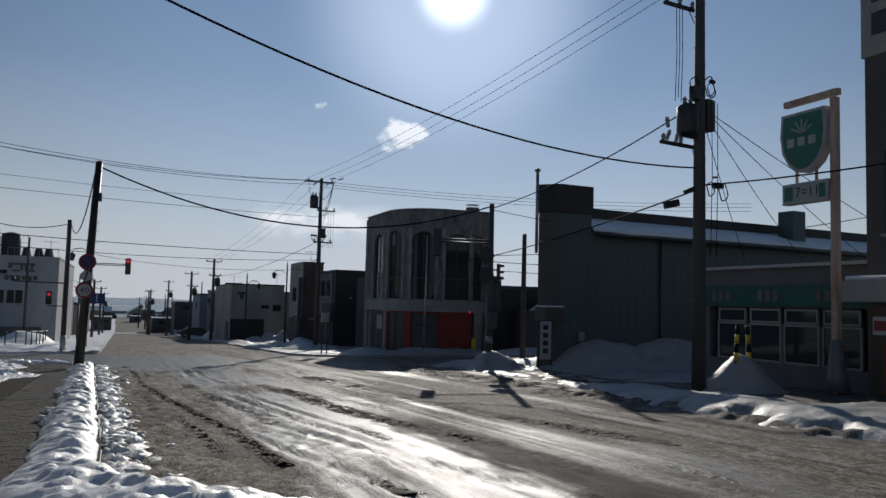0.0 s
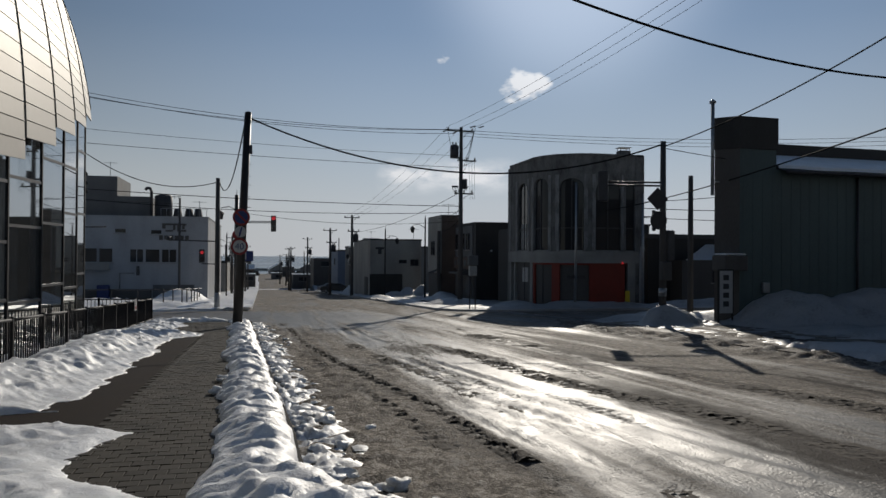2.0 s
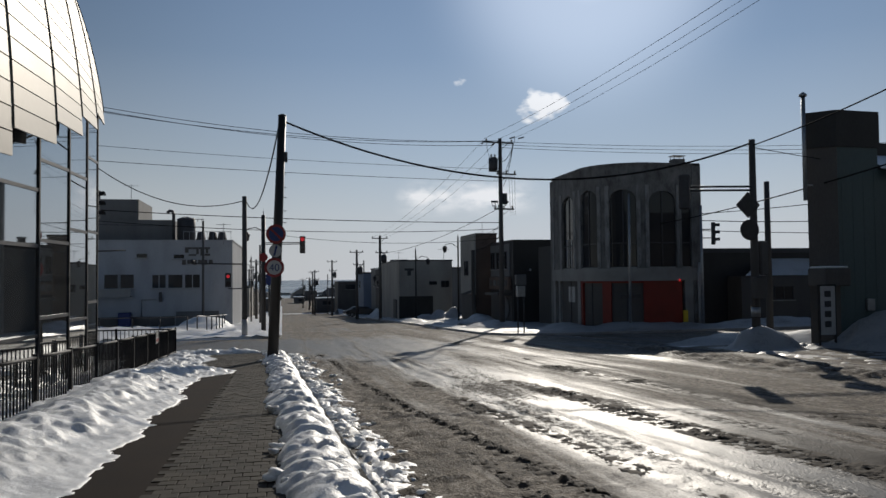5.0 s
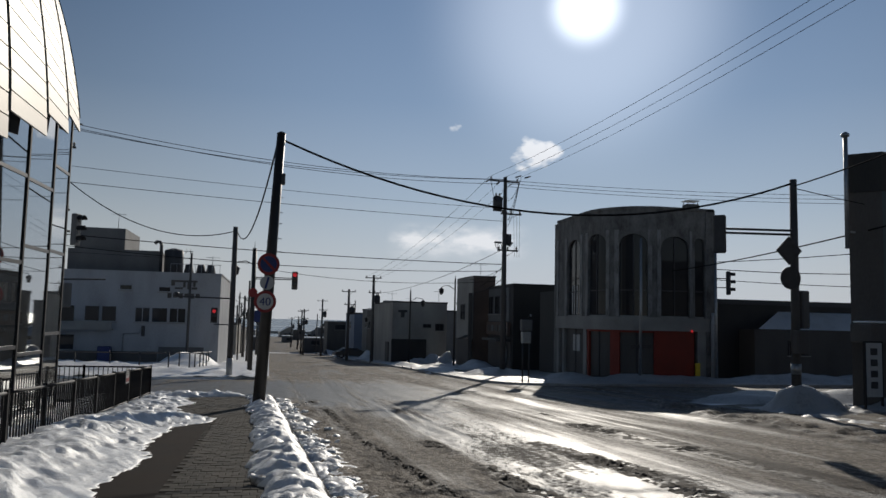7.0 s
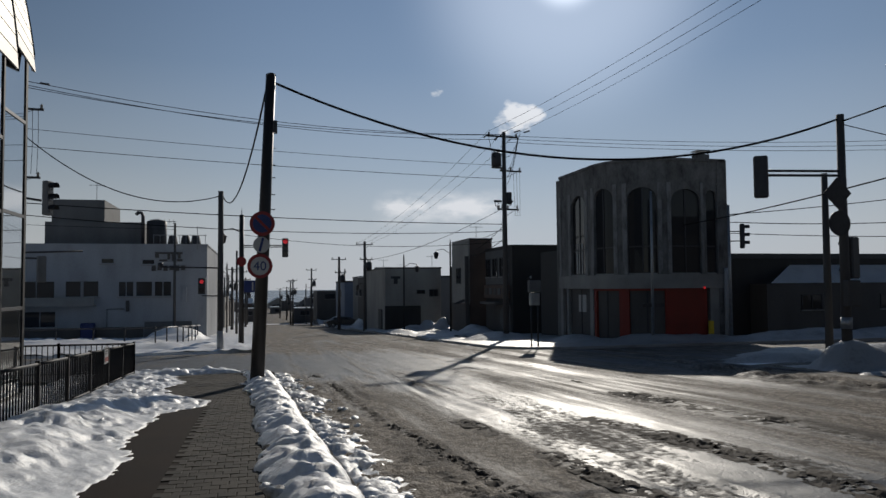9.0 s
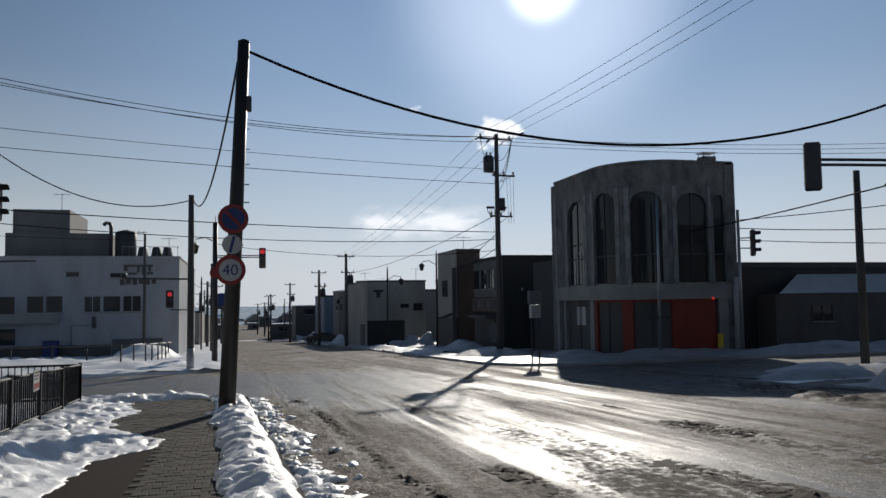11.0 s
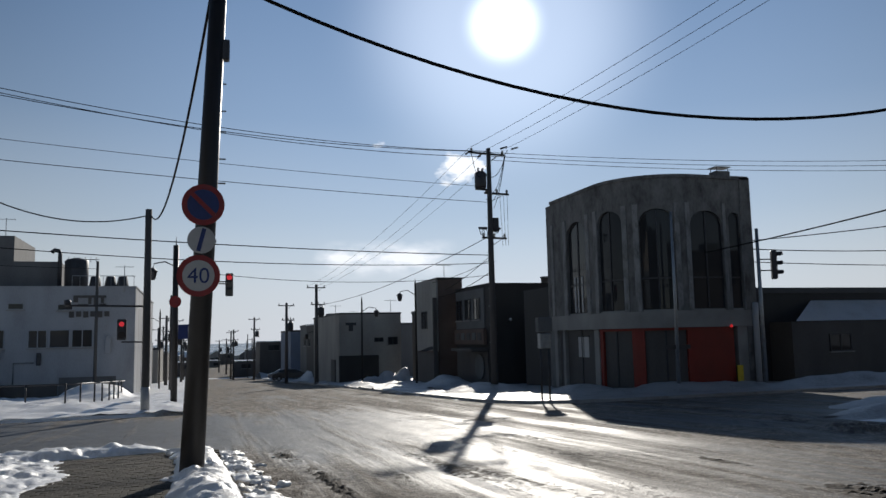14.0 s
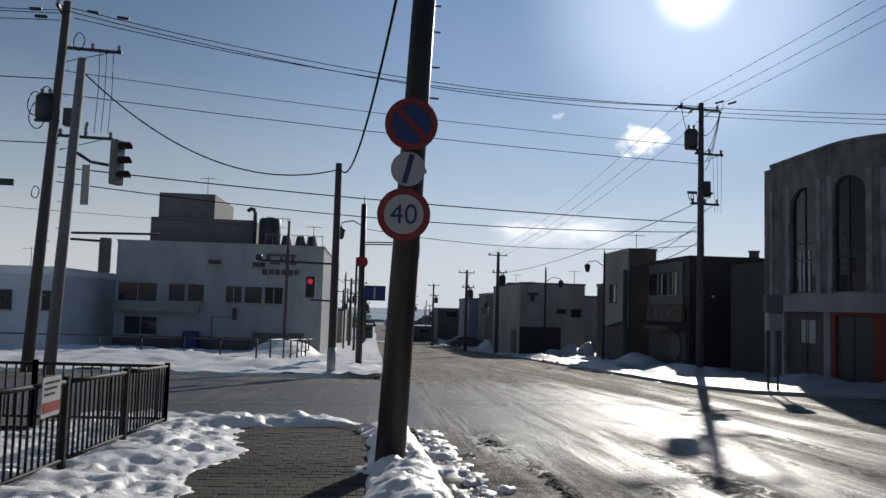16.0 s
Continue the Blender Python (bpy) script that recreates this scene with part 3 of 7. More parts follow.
def west_snow(x, y):
    wob = 0.5 * (fbm(x, y, 1.1, 4, 41) - 0.5) + 0.22 * (fbm(x, y, 4.2, 3, 47) - 0.5)
    d = np.interp(y, EDGE_Y, EDGE_X) - x + wob
    lump = fbm(x, y, 1.0, 4, 11)
    tread = fbm(x, y, 4.5, 3, 15)
    tall = 1 - 0.85 * smooth(25.5, 29.5, y)
    rise = smooth(0, 0.3, d) * 0.06 + smooth(0.15, 0.8, d) * 0.05 * (smooth(0.35, 0.65, fbm(x, y, 4.0, 4, 18)) - 0.5) + smooth(0.2, 1.1, d) * (1 - 0.55 * smooth(1.2, 2.0, d)) * (0.15 + 0.13 * lump) * smooth(11, 16, y) * tall + smooth(0.2, 1.0, d) * 0.05 * tread
    bank = np.where(d > 0, 0.135 + rise + 0.03 * (tread - 0.5) * smooth(0.05, 0.4, d) + 0.035 * (fbm(x, y, 11.0, 3, 19) - 0.5) * smooth(0.05, 0.3, d), 0.05)
    bank = bank - np.where(d > 0.15, footprints(x, y), 0)
    # low crumbling rim at the corner of the pavement
    rim = smooth(35.2, 35.5, y + 0.25 * (tread - 0.5)) * (0.0 + 0.04 * smooth(0.35, 0.8, fbm(x, y, 1.7, 4, 29)))
    bank = bank + np.where(d > 0, rim, 0)
    # ridge thrown up along the kerb
    c = kerb_left(y)
    left = np.minimum(c, 0.24 - 0.03 * np.clip(y - 12, 0, 24)) - 0.74 + 0.22 * (fbm(x * 0, y, 0.9, 3, 60) - 0.5) + 0.14 * (fbm(x, y, 3.6, 2, 61) - 0.5)
    right = c + 0.01 + 0.07 * (fbm(x * 0, y, 2.0, 3, 64) - 0.5)
    u = (x - left) / np.maximum(right - left, 0.3)
    ridge = np.where((u > 0) & (x < right), np.clip(np.sin(np.clip(u, 0, 1) * math.pi) ** 0.6, 0, 1), 0)
    ridge = ridge * (0.09 + 0.05 * smooth(0.25, 0.75, fbm(x, y, 2.6, 2, 63)) + 0.06 * smooth(0.3, 0.7, fbm(x * 0.6, y * 1.5, 5.5, 3, 66)) + 0.055 * smooth(0.3, 0.8, fbm(x * 0.8, y, 9.0, 2, 67))) * (1 - smooth(33.2, 35.5, y) * 0.6)
    ridge = np.where(ridge > 0.02, 0.12 + ridge, 0.05)
    foot = 0.11 + 0.1 * np.exp(-((x + 0.75) ** 2 + (y - 31.7) ** 2) / 0.22) * (0.3 + 1.3 * tread)
    return np.maximum(np.maximum(bank, ridge), np.where(foot > 0.14, foot, 0.05))


tagged(sheet("snow_bank", axis((-5.4, 3.0, 0.042)), axis((-6, 4.5, 0.15), (4.5, 10, 0.06), (10, 35.9, 0.05)),
             lambda x, y: g_arr(y) + west_snow(x, y), SNOW, keep=lambda x, y, z: (z - g_arr(y) > 0.13) & (x < kerb_left(y) + 0.05)),
       "trodden and shovelled snow along the pavement and kerb", "snow", kind="stuff")


def crumbs_height(x, y):
    u = x - kerb_left(y)
    band = smooth(0.04, 0.08, u) * (1 - smooth(0.3, 0.75, u + 0.5 * (fbm(x, y, 0.8, 3, 75) - 0.5)))
    return band * (smooth(0.42, 0.75, fbm(x, y, 8.0, 3, 71)) * 0.08 + 0.02 * fbm(x, y, 16, 2, 77)) - 0.006


tagged(sheet("slush_crumbs", axis((-0.5, 4.5, 0.05)), axis((5.5, 36, 0.06)), lambda x, y: g_arr(y) + crumbs_height(x, y), SNOW_GUTTER,
             keep=lambda x, y, z: z - g_arr(y) > 0.012), "lumps of grey snow in the gutter", "snow", kind="stuff")


def mounds(spots, base, rough=0.12, seed=0, fade=None):
    def h(x, y):
        v = base + 0.0 * x
        for cx, cy, rx, ry, hh in spots:
            q = ((x - cx) / rx) ** 2 + ((y - cy) / ry) ** 2
            v = np.maximum(v, base + hh * np.clip(1 - q, 0, 1) ** 1.3 * (0.75 + 0.5 * fbm(x, y, 0.9, 3, seed)))
        v = v + rough * (fbm(x, y, 1.6, 4, seed + 3) - 0.5) + 0.35 * rough * (fbm(x, y, 4.5, 3, seed + 5) - 0.5)
        return v if fade is None else v * fade(x, y) - 0.06 * (1 - fade(x, y))
    return h


def bank(name, xs, ys, spots, base, label, seed, mat=None, cut=0.1, rough=0.12, fade=None):
    h = mounds(spots, base, rough, seed, fade)
    return tagged(sheet(name, xs, ys, lambda x, y: g_arr(y) + h(x, y), mat or SNOW, keep=lambda x, y, z: z - g_arr(y) > cut), label, "snow", kind="stuff")


# the next three banks carry building shade in their snow colour
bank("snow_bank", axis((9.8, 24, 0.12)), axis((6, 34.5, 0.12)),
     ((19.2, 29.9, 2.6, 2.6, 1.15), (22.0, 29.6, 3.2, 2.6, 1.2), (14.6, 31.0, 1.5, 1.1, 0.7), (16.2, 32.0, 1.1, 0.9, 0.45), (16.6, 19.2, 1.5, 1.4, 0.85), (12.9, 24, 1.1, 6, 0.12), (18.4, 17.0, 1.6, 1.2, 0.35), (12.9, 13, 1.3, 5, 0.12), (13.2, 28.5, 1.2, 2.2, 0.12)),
     0.15, "ploughed snow in front of the shops, coloured darker for shade", 81, SNOW_PLOUGHED_SHADE, -0.03, 0.16,
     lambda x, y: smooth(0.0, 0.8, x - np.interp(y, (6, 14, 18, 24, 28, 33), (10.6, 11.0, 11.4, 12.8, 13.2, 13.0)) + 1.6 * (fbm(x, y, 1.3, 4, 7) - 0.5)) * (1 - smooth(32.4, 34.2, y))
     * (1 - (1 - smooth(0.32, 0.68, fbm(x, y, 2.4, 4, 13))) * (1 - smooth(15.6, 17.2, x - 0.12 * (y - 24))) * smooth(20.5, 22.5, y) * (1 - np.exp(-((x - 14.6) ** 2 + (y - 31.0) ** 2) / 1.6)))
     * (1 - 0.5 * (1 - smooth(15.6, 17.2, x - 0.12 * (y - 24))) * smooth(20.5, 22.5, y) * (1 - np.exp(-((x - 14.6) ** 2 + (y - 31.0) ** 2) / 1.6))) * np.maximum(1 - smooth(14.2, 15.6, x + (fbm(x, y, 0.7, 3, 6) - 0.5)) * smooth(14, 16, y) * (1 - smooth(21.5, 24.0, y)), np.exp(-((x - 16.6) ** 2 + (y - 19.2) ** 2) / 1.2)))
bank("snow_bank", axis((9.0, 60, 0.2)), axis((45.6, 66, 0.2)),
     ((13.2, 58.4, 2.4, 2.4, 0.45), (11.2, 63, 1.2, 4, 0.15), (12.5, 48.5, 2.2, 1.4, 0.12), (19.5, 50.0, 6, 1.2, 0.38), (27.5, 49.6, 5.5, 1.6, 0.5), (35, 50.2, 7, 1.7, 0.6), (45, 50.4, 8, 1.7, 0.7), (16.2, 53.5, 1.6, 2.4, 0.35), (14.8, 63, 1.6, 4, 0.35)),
     0.1, "ploughed snow along the corner building, coloured darker for shade", 91, SNOW_PLOUGHED_SHADE, -0.03, 0.1,
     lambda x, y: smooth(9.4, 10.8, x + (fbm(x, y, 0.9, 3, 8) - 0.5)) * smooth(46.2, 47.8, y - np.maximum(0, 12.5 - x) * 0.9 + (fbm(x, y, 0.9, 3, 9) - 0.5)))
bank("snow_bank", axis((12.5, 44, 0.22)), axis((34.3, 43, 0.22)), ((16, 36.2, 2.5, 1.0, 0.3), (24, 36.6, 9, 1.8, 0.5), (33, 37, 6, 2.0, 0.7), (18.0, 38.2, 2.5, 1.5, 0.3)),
     -0.06, "side street snow heaps, coloured darker for shade", 95, SNOW_PLOUGHED_SHADE, -0.05)
bank("snow_bank", axis((-40, -0.6, 0.3)), axis((51.1, 79.5, 0.3)),
     ((-6.5, 73, 2.4, 4.0, 0.85), (-12, 60, 7, 5, 0.4), (-22, 58, 8, 5, 0.5), (-5, 56.5, 3, 3, 0.25), (-32, 62, 7, 7, 0.6), (-16, 70, 9, 5, 0.3)),
     0.16, "deep snow over the empty lot", 99, SNOW, 0.02, 0.34)
# snow colour lowered part of the way to stand for shade
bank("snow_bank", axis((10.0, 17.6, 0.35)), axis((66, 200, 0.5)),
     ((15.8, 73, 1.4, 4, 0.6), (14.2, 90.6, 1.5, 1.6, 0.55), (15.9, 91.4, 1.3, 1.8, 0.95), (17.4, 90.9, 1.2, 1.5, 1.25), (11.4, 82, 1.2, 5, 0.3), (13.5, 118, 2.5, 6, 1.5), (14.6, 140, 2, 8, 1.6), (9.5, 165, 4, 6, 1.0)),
     0.14, "snow piled along the shopfronts, coloured partly darker for shade", 103, SNOW_HALF_SHADE, 0.0, 0.34)


def slush_ridge(path, wide, tall, seed, broken=0.35):
    """Dark slush thrown up in an uneven line along a wheel track."""
    path = [Vector((a, b, 0)) for a, b in path]
    fine = []
    for a, b in zip(path, path[1:]):
        n = max(2, int((b - a).length / 0.045))
        fine += [a.lerp(b, i / n) for i in range(n)]
    fine.append(path[-1])
    cols = 17
    d = (path[-1] - path[0]).normalized()
    side = np.linspace(-1, 1, cols)
    px = np.array([[v.x + d.y * wide * s for s in side] for v in fine])
    py = np.array([[v.y - d.x * wide * s for s in side] for v in fine])
    px = px + 0.3 * wide * (fbm(px * 0 + seed, py, 0.7, 3, seed) - 0.5)
    strength = smooth(broken - 0.15, broken + 0.25, fbm(px * 1.5 + seed, py, 0.45, 3, seed + 1))
    lumps = smooth(0.42, 0.85, fbm(px, py, 8.0, 3, seed + 2)) + 0.6 * smooth(0.45, 0.8, fbm(px, py, 17.0, 2, seed + 4))
    hh = 1.05 * tall * (1 - np.abs(side) ** 1.5)[None, :] * strength * lumps - 0.006
    pz = g_arr(py) + 0.006 + hh
    n = len(fine)
    verts = np.stack([px, py, pz], -1).reshape(-1, 3).tolist()
    faces = [(i * cols + j, i * cols + j + 1, (i + 1) * cols + j + 1, (i + 1) * cols + j)
             for i in range(n - 1) for j in range(cols - 1) if hh[i, j] > -0.005]
    me = bpy.data.meshes.new("slush_ridge")
    me.from_pydata(verts, [], faces)
    me.materials.append(SLUSH)
    tagged(new("slush_ridge", me), "dark brown slush thrown up along a wheel track", "slush", kind="stuff")


slush_ridge([(2.25, 11), (2.1, 14.3), (1.75, 17.5), (1.3, 22), (1.03, 26), (0.98, 29), (0.92, 32), (0.68, 35.4)], 0.16, 0.04, 201, 0.3)
slush_ridge([(1.75, 11.5), (1.5, 16), (1.1, 20.5), (0.86, 23.8), (0.5, 26.5)], 0.14, 0.035, 211, 0.46)
slush_ridge([(5.5, 9.6), (5.2, 13.6), (4.8, 15.2), (4.6, 17), (4.5, 19), (4.5, 21.6), (4.2, 24.6)], 0.34, 0.035, 221, 0.34)
slush_ridge([(6.6, 23.0), (6.5, 25.0), (6.2, 28.0)], 0.55, 0.03, 261, 0.36)
slush_ridge([(6.9, 15), (6.6, 23.5), (6.5, 27.5), (6.55, 31)], 0.12, 0.025, 231, 0.5)
slush_ridge([(3.1, 9), (2.9, 14), (2.6, 19), (2.2, 25)], 0.22, 0.03, 241, 0.48)
slush_ridge([(7.9, 11), (7.3, 14.5), (6.9, 18)], 0.34, 0.03, 251, 0.46)


def clods():
    """Broken lumps of grey snow lying in the gutter and along the kerb ridge."""
    rng = random.Random(31)
    ico = bmesh.new()
    bmesh.ops.create_icosphere(ico, subdivisions=2, radius=1)
    base = np.array([v.co[:] for v in ico.verts])
    tris = [tuple(v.index for v in f.verts) for f in ico.faces]
    ico.free()
    verts, faces = [], []
    for k in range(520):
        y = rng.uniform(6.5, 35.5)
        c = float(kerb_left(y))
        if k % 5 == 0:
            x, z = c - rng.uniform(0.15, 0.8), 0.17
        else:
            x, z = c + 0.1 + abs(rng.gauss(0, 0.26)), 0.0
        if k % 14 == 0:
            y = rng.uniform(16, 35)
            x, z = rng.uniform(-5.0, -2.9), 0.2
        r = min(0.02 + rng.expovariate(30), 0.09)
        a = rng.uniform(0, 6.28)
        s = np.array((r * rng.uniform(0.8, 1.5), r * rng.uniform(0.8, 1.2), r * rng.uniform(0.5, 0.8)))
        q = base * (1 + 0.35 * np.sin(base @ np.array((rng.uniform(2, 4), rng.uniform(2, 4), rng.uniform(2, 4))) + a))[:, None] * s
        q = np.stack([q[:, 0] * math.cos(a) - q[:, 1] * math.sin(a), q[:, 0] * math.sin(a) + q[:, 1] * math.cos(a), q[:, 2]], -1)
        o = len(verts)
        verts += (q + np.array((x, y, g(y) + z + r * 0.25))).tolist()
        faces += [(i + o, j + o, m + o) for i, j, m in tris]
    me = bpy.data.meshes.new("snow_clods")
    me.from_pydata(verts, [], faces)
    me.shade_smooth()
    me.materials.append(SNOW_GUTTER)
    tagged(new("snow_clods", me), "loose lumps of grey snow in the gutter", "snow", kind="stuff")


clods()

# ---- buildings ----
def window(parent, m, w, h, glass=None, frame_mat=None, bars=1, sill=True, cross=0, name="window", depth=0.06):
    """A framed window in the plane of m: x along the wall, z up, y out of the wall; its origin is the lower left corner."""
    frame_mat = frame_mat or DARK_STEEL
    bm = B()
    t = 0.06
    box(bm, 0, w, -0.02, depth, 0, t, m)
    box(bm, 0, w, -0.02, depth, h - t, h, m)
    for i in range(bars + 2):
        x = (w - t) * i / (bars + 1)
        box(bm, x, x + t, -0.02, depth - 0.004, t, h - t, m)
    for i in range(cross):
        z = h * (i + 1) / (cross + 1)
        box(bm, t, w - t, -0.02, depth - 0.008, z - t / 2, z + t / 2, m)
    wn = part(name, bm, frame_mat, parent)
    part("pane", box(B(), t, w - t, -0.015, 0.02, t, h - t, m), glass or GLASS_DARK, wn)
    if sill:
        part("sill", box(B(), -0.08, w + 0.08, -0.02, depth + 0.07, -0.07, -0.004, m), CONCRETE, wn)
    return wn


def south(x, y, z):
    """Wall frame facing the walker (towards -y)."""
    return Matrix(((1, 0, 0, x), (0, -1, 0, y), (0, 0, 1, z), (0, 0, 0, 1)))


def west(x, y, z):
    """Wall frame facing the street on the east side (towards -x); runs towards -y."""
    return Matrix(((0, -1, 0, x), (-1, 0, 0, y), (0, 0, 1, z), (0, 0, 0, 1)))


def east(x, y, z):
    return Matrix(((0, 1, 0, x), (1, 0, 0, y), (0, 0, 1, z), (0, 0, 0, 1)))


def block(name, label, x0, x1, y0, y1, top, wall, roof=None, parapet=0.25, base=None, group=""):
    """A flat-roofed building with a parapet; its origin stands at the ground."""
    zb = g(y1) - 0.4 if base is None else base
    r = root(name, (0, 0, 0), label, "building", group)
    bm = B()
    box(bm, x0, x1, y0, y1, zb, top)
    part("wall", bm, wall, r)
    bm = B()
    o = 0.06
    for a in ((x0 - o, x1 + o, y0 - o, y0 + 0.2), (x0 - o, x1 + o, y1 - 0.2, y1 + o), (x0 - o, x0 + 0.2, y0 + 0.2, y1 - 0.2), (x1 - 0.2, x1 + o, y0 + 0.2, y1 - 0.2)):
        box(bm, *a, top + 0.002, top + parapet)
    box(bm, x0 + 0.2, x1 - 0.2, y0 + 0.2, y1 - 0.2, top + 0.003, top + 0.05)
    part("roof", bm, roof or ROOF_DARK, r)
    return r


# the corner building: arched upper windows in stained render over red shop panels
RC = [(17.5, 59.2), (17.5, 54.2)] + [(20.7 - 3.2 * math.cos(a), 54.2 - 3.2 * math.sin(a)) for a in np.linspace(0, math.pi / 2, 13)[1:]] + [(23.8, 51.0)]
RS = [0.0]
for pa, pb in zip(RC, RC[1:]):
    RS.append(RS[-1] + math.dist(pa, pb))


def on_front(s, inset=0.0):
    """Plan point and outward normal at distance s along the corner building's front."""
    s = min(max(s, 0), RS[-1])
    k = max(j for j in range(len(RS) - 1) if RS[j] <= s + 1e-9)
    f = (s - RS[k]) / (RS[k + 1] - RS[k])
    dx, dy = RC[k + 1][0] - RC[k][0], RC[k + 1][1] - RC[k][1]
    if 1 <= k <= 12:
        x, y = RC[k][0] + f * dx, RC[k][1] + f * dy
        n = Vector((x - 20.7, y - 54.2)).normalized()
    else:
        n = Vector((dy, -dx)).normalized()
        x, y = RC[k][0] + f * dx, RC[k][1] + f * dy
    return x - n.x * inset, y - n.y * inset


def front_strip(bm, s0, s1, z0, z1, t0, t1, step=0.22):
    """A closed strip of wall along the front; z0, z1 numbers or functions of s; t0 outer, t1 inner inset."""
    n = max(1, int(math.ceil((s1 - s0) / step)))
    fz0 = z0 if callable(z0) else (lambda s: z0)
    fz1 = z1 if callable(z1) else (lambda s: z1)
    rings = []
    for i in range(n + 1):
        s = s0 + (s1 - s0) * i / n
        (xo, yo), (xi, yi) = on_front(s, t0), on_front(s, t1)
        a, b = fz0(s), fz1(s)
        rings.append([bm.verts.new(p) for p in ((xo, yo, a), (xo, yo, b), (xi, yi, b), (xi, yi, a))])
    for r, q in zip(rings, rings[1:]):
        for k in range(4):
            bm.faces.new((r[k], q[k], q[(k + 1) % 4], r[(k + 1) % 4]))
    bm.faces.new(rings[0][::-1])
    bm.faces.new(rings[-1])
    return bm


def corner_building():
    r = root("corner_building", (0, 0, 0), "grey rendered corner building with arched windows above red shop panels", "building")
    top, sill, band, base = 8.35, 2.3, 1.55, -1.9
    arches = ((1.82, 3.92, 7.0), (5.14, 6.72, 7.05), (7.56, 9.12, 6.95), (9.89, 11.6, 6.85), (11.95, 12.56, 6.8))
    bm = B()
    s = 0.0
    for a, b, crown in arches:
        front_strip(bm, s, a, sill, top, 0.0, 0.13)
        s = b
    front_strip(bm, s, RS[-1], sill, top, 0.0, 0.13)
    for a, b, crown in arches:
        rad = (b - a) / 2
        mid = (a + b) / 2
        front_strip(bm, a, b, lambda q, mid=mid, rad=rad, crown=crown: crown - rad * 0.75 + 0.75 * math.sqrt(max(0, rad * rad - (q - mid) ** 2)), top, 0.001, 0.129, 0.1)
    front_strip(bm, 0, RS[-1], top + 0.002, top + 0.16, -0.06, 0.34)
    wall = part("wall", bm, STUCCO_GREY, r)
    bm = B()
    front_strip(bm, 0, RS[-1], band, sill - 0.004, -0.1, 0.3)
    part("band_course", bm, CONCRETE, r, "grey concrete band between the storeys")
    for a, b, crown in arches:
        w = part("window", front_strip(B(), a - 0.1, b + 0.1, sill + 0.02, crown + 0.05, 0.13, 0.17), GLASS_DARK, r)
        bm = B()
        for q in (a + (b - a) * 0.5,) if b - a > 1 else ():
            front_strip(bm, q - 0.04, q + 0.04, sill + 0.02, crown - 0.05, 0.09, 0.13)
        if b - a > 1:
            part("mullion", bm, DARK_STEEL, w)
        part("transom", front_strip(B(), a, b, sill + 1.45, sill + 1.53, 0.1, 0.13), DARK_STEEL, w)
        part("frame", front_strip(B(), a, b, sill + 0.02, sill + 0.1, 0.09, 0.13), DARK_STEEL, w)
        part("sill", front_strip(B(), a + 0.02, b - 0.02, sill + 0.002, sill + 0.07, 0.02, 0.085), CONCRETE, w)
    # white strips paint the bright sky that shows through the first window
    for q in (2.35, 2.7, 3.1):
        part("sky_strip", front_strip(B(), q, q + 0.16, sill + 0.12, sill + 1.9, 0.1, 0.125), SIGN_WHITE, r, "white strip for sky light seen through the window")
    for a, b in ((0.0, 0.3), (1.45, 1.8), (3.94, 4.3), (4.8, 5.12), (6.74, 6.98), (7.28, 7.54), (9.14, 9.36), (9.65, 9.87), (11.62, 11.78), (12.6, 12.9)):
        part("pilaster", front_strip(B(), a, b, sill + 0.01, 7.2, -0.05, 0.0), PILASTER, r)
    # ground floor: posts, red panels, dark doors
    for a, b in ((0.0, 0.35), (1.0, 1.25), (4.42, 4.88), (12.1, 13.1)):
        part("post", front_strip(B(), a, b, base, band - 0.003, 0.0, 0.3), CONCRETE, r)
    for a, b in ((4.9, 5.16), (6.98, 7.56), (9.5, 11.92)):
        part("panel", front_strip(B(), a, b, base, band - 0.003, 0.05, 0.25), RED_PAINT, r, "vermilion shop panel")
    part("fascia", front_strip(B(), 4.9, 11.92, band - 0.12, band - 0.006, 0.02, 0.05), RED_PAINT, r, "thin vermilion fascia")
    for a, b in ((0.35, 1.0), (1.25, 4.42), (5.16, 6.98), (7.56, 9.5)):
        d = part("door", front_strip(B(), a, b, base, band - 0.003, 0.18, 0.26), DARK_WALL, r, "dark shuttered shop door")
        part("frame", front_strip(B(), (a + b) / 2 - 0.04, (a + b) / 2 + 0.04, base, band - 0.003, 0.14, 0.18), DARK_STEEL, d)
    for q in (2.45, 3.05):
        w = part("window", front_strip(B(), q, q + 0.5, 0.2, 1.2, 0.15, 0.18), SIGN_WHITE, r, "small frosted pane in the shopfront")
        part("frame", front_strip(B(), q - 0.05, q + 0.55, 1.2, 1.26, 0.12, 0.18), DARK_STEEL, w)
    # back and side walls, roof
    bm = B()
    box(bm, 23.5, 23.8, 51.3, 60.0, base, top)
    box(bm, 17.6, 23.5, 59.3, 60.0, base, top)
    box(bm, 23.3, 23.86, 50.94, 51.3, base, top + 0.1)
    part("side_wall", bm, STUCCO_GREY, r, "stained grey side wall")
    # added dark block behind the building, keeps sun off the pavement snow
    part("shade_block", box(B(), 18.7, 23.5, 60.004, 66.0, base, 4.1), SOOT_WALL, r, "added low block that shades the snow in front")
    bm = B()
    n = 30
    vs = [bm.verts.new((*on_front(RS[-1] * i / n, 0.3), top - 0.25)) for i in range(n + 1)] + [bm.verts.new((23.5, 59.3, top - 0.25))]
    bm.faces.new(vs)
    bmesh.ops.solidify(bm, geom=bm.faces[:], thickness=0.2)
    part("roof", bm, ROOF_DARK, r)
    bm = B()
    n = 20
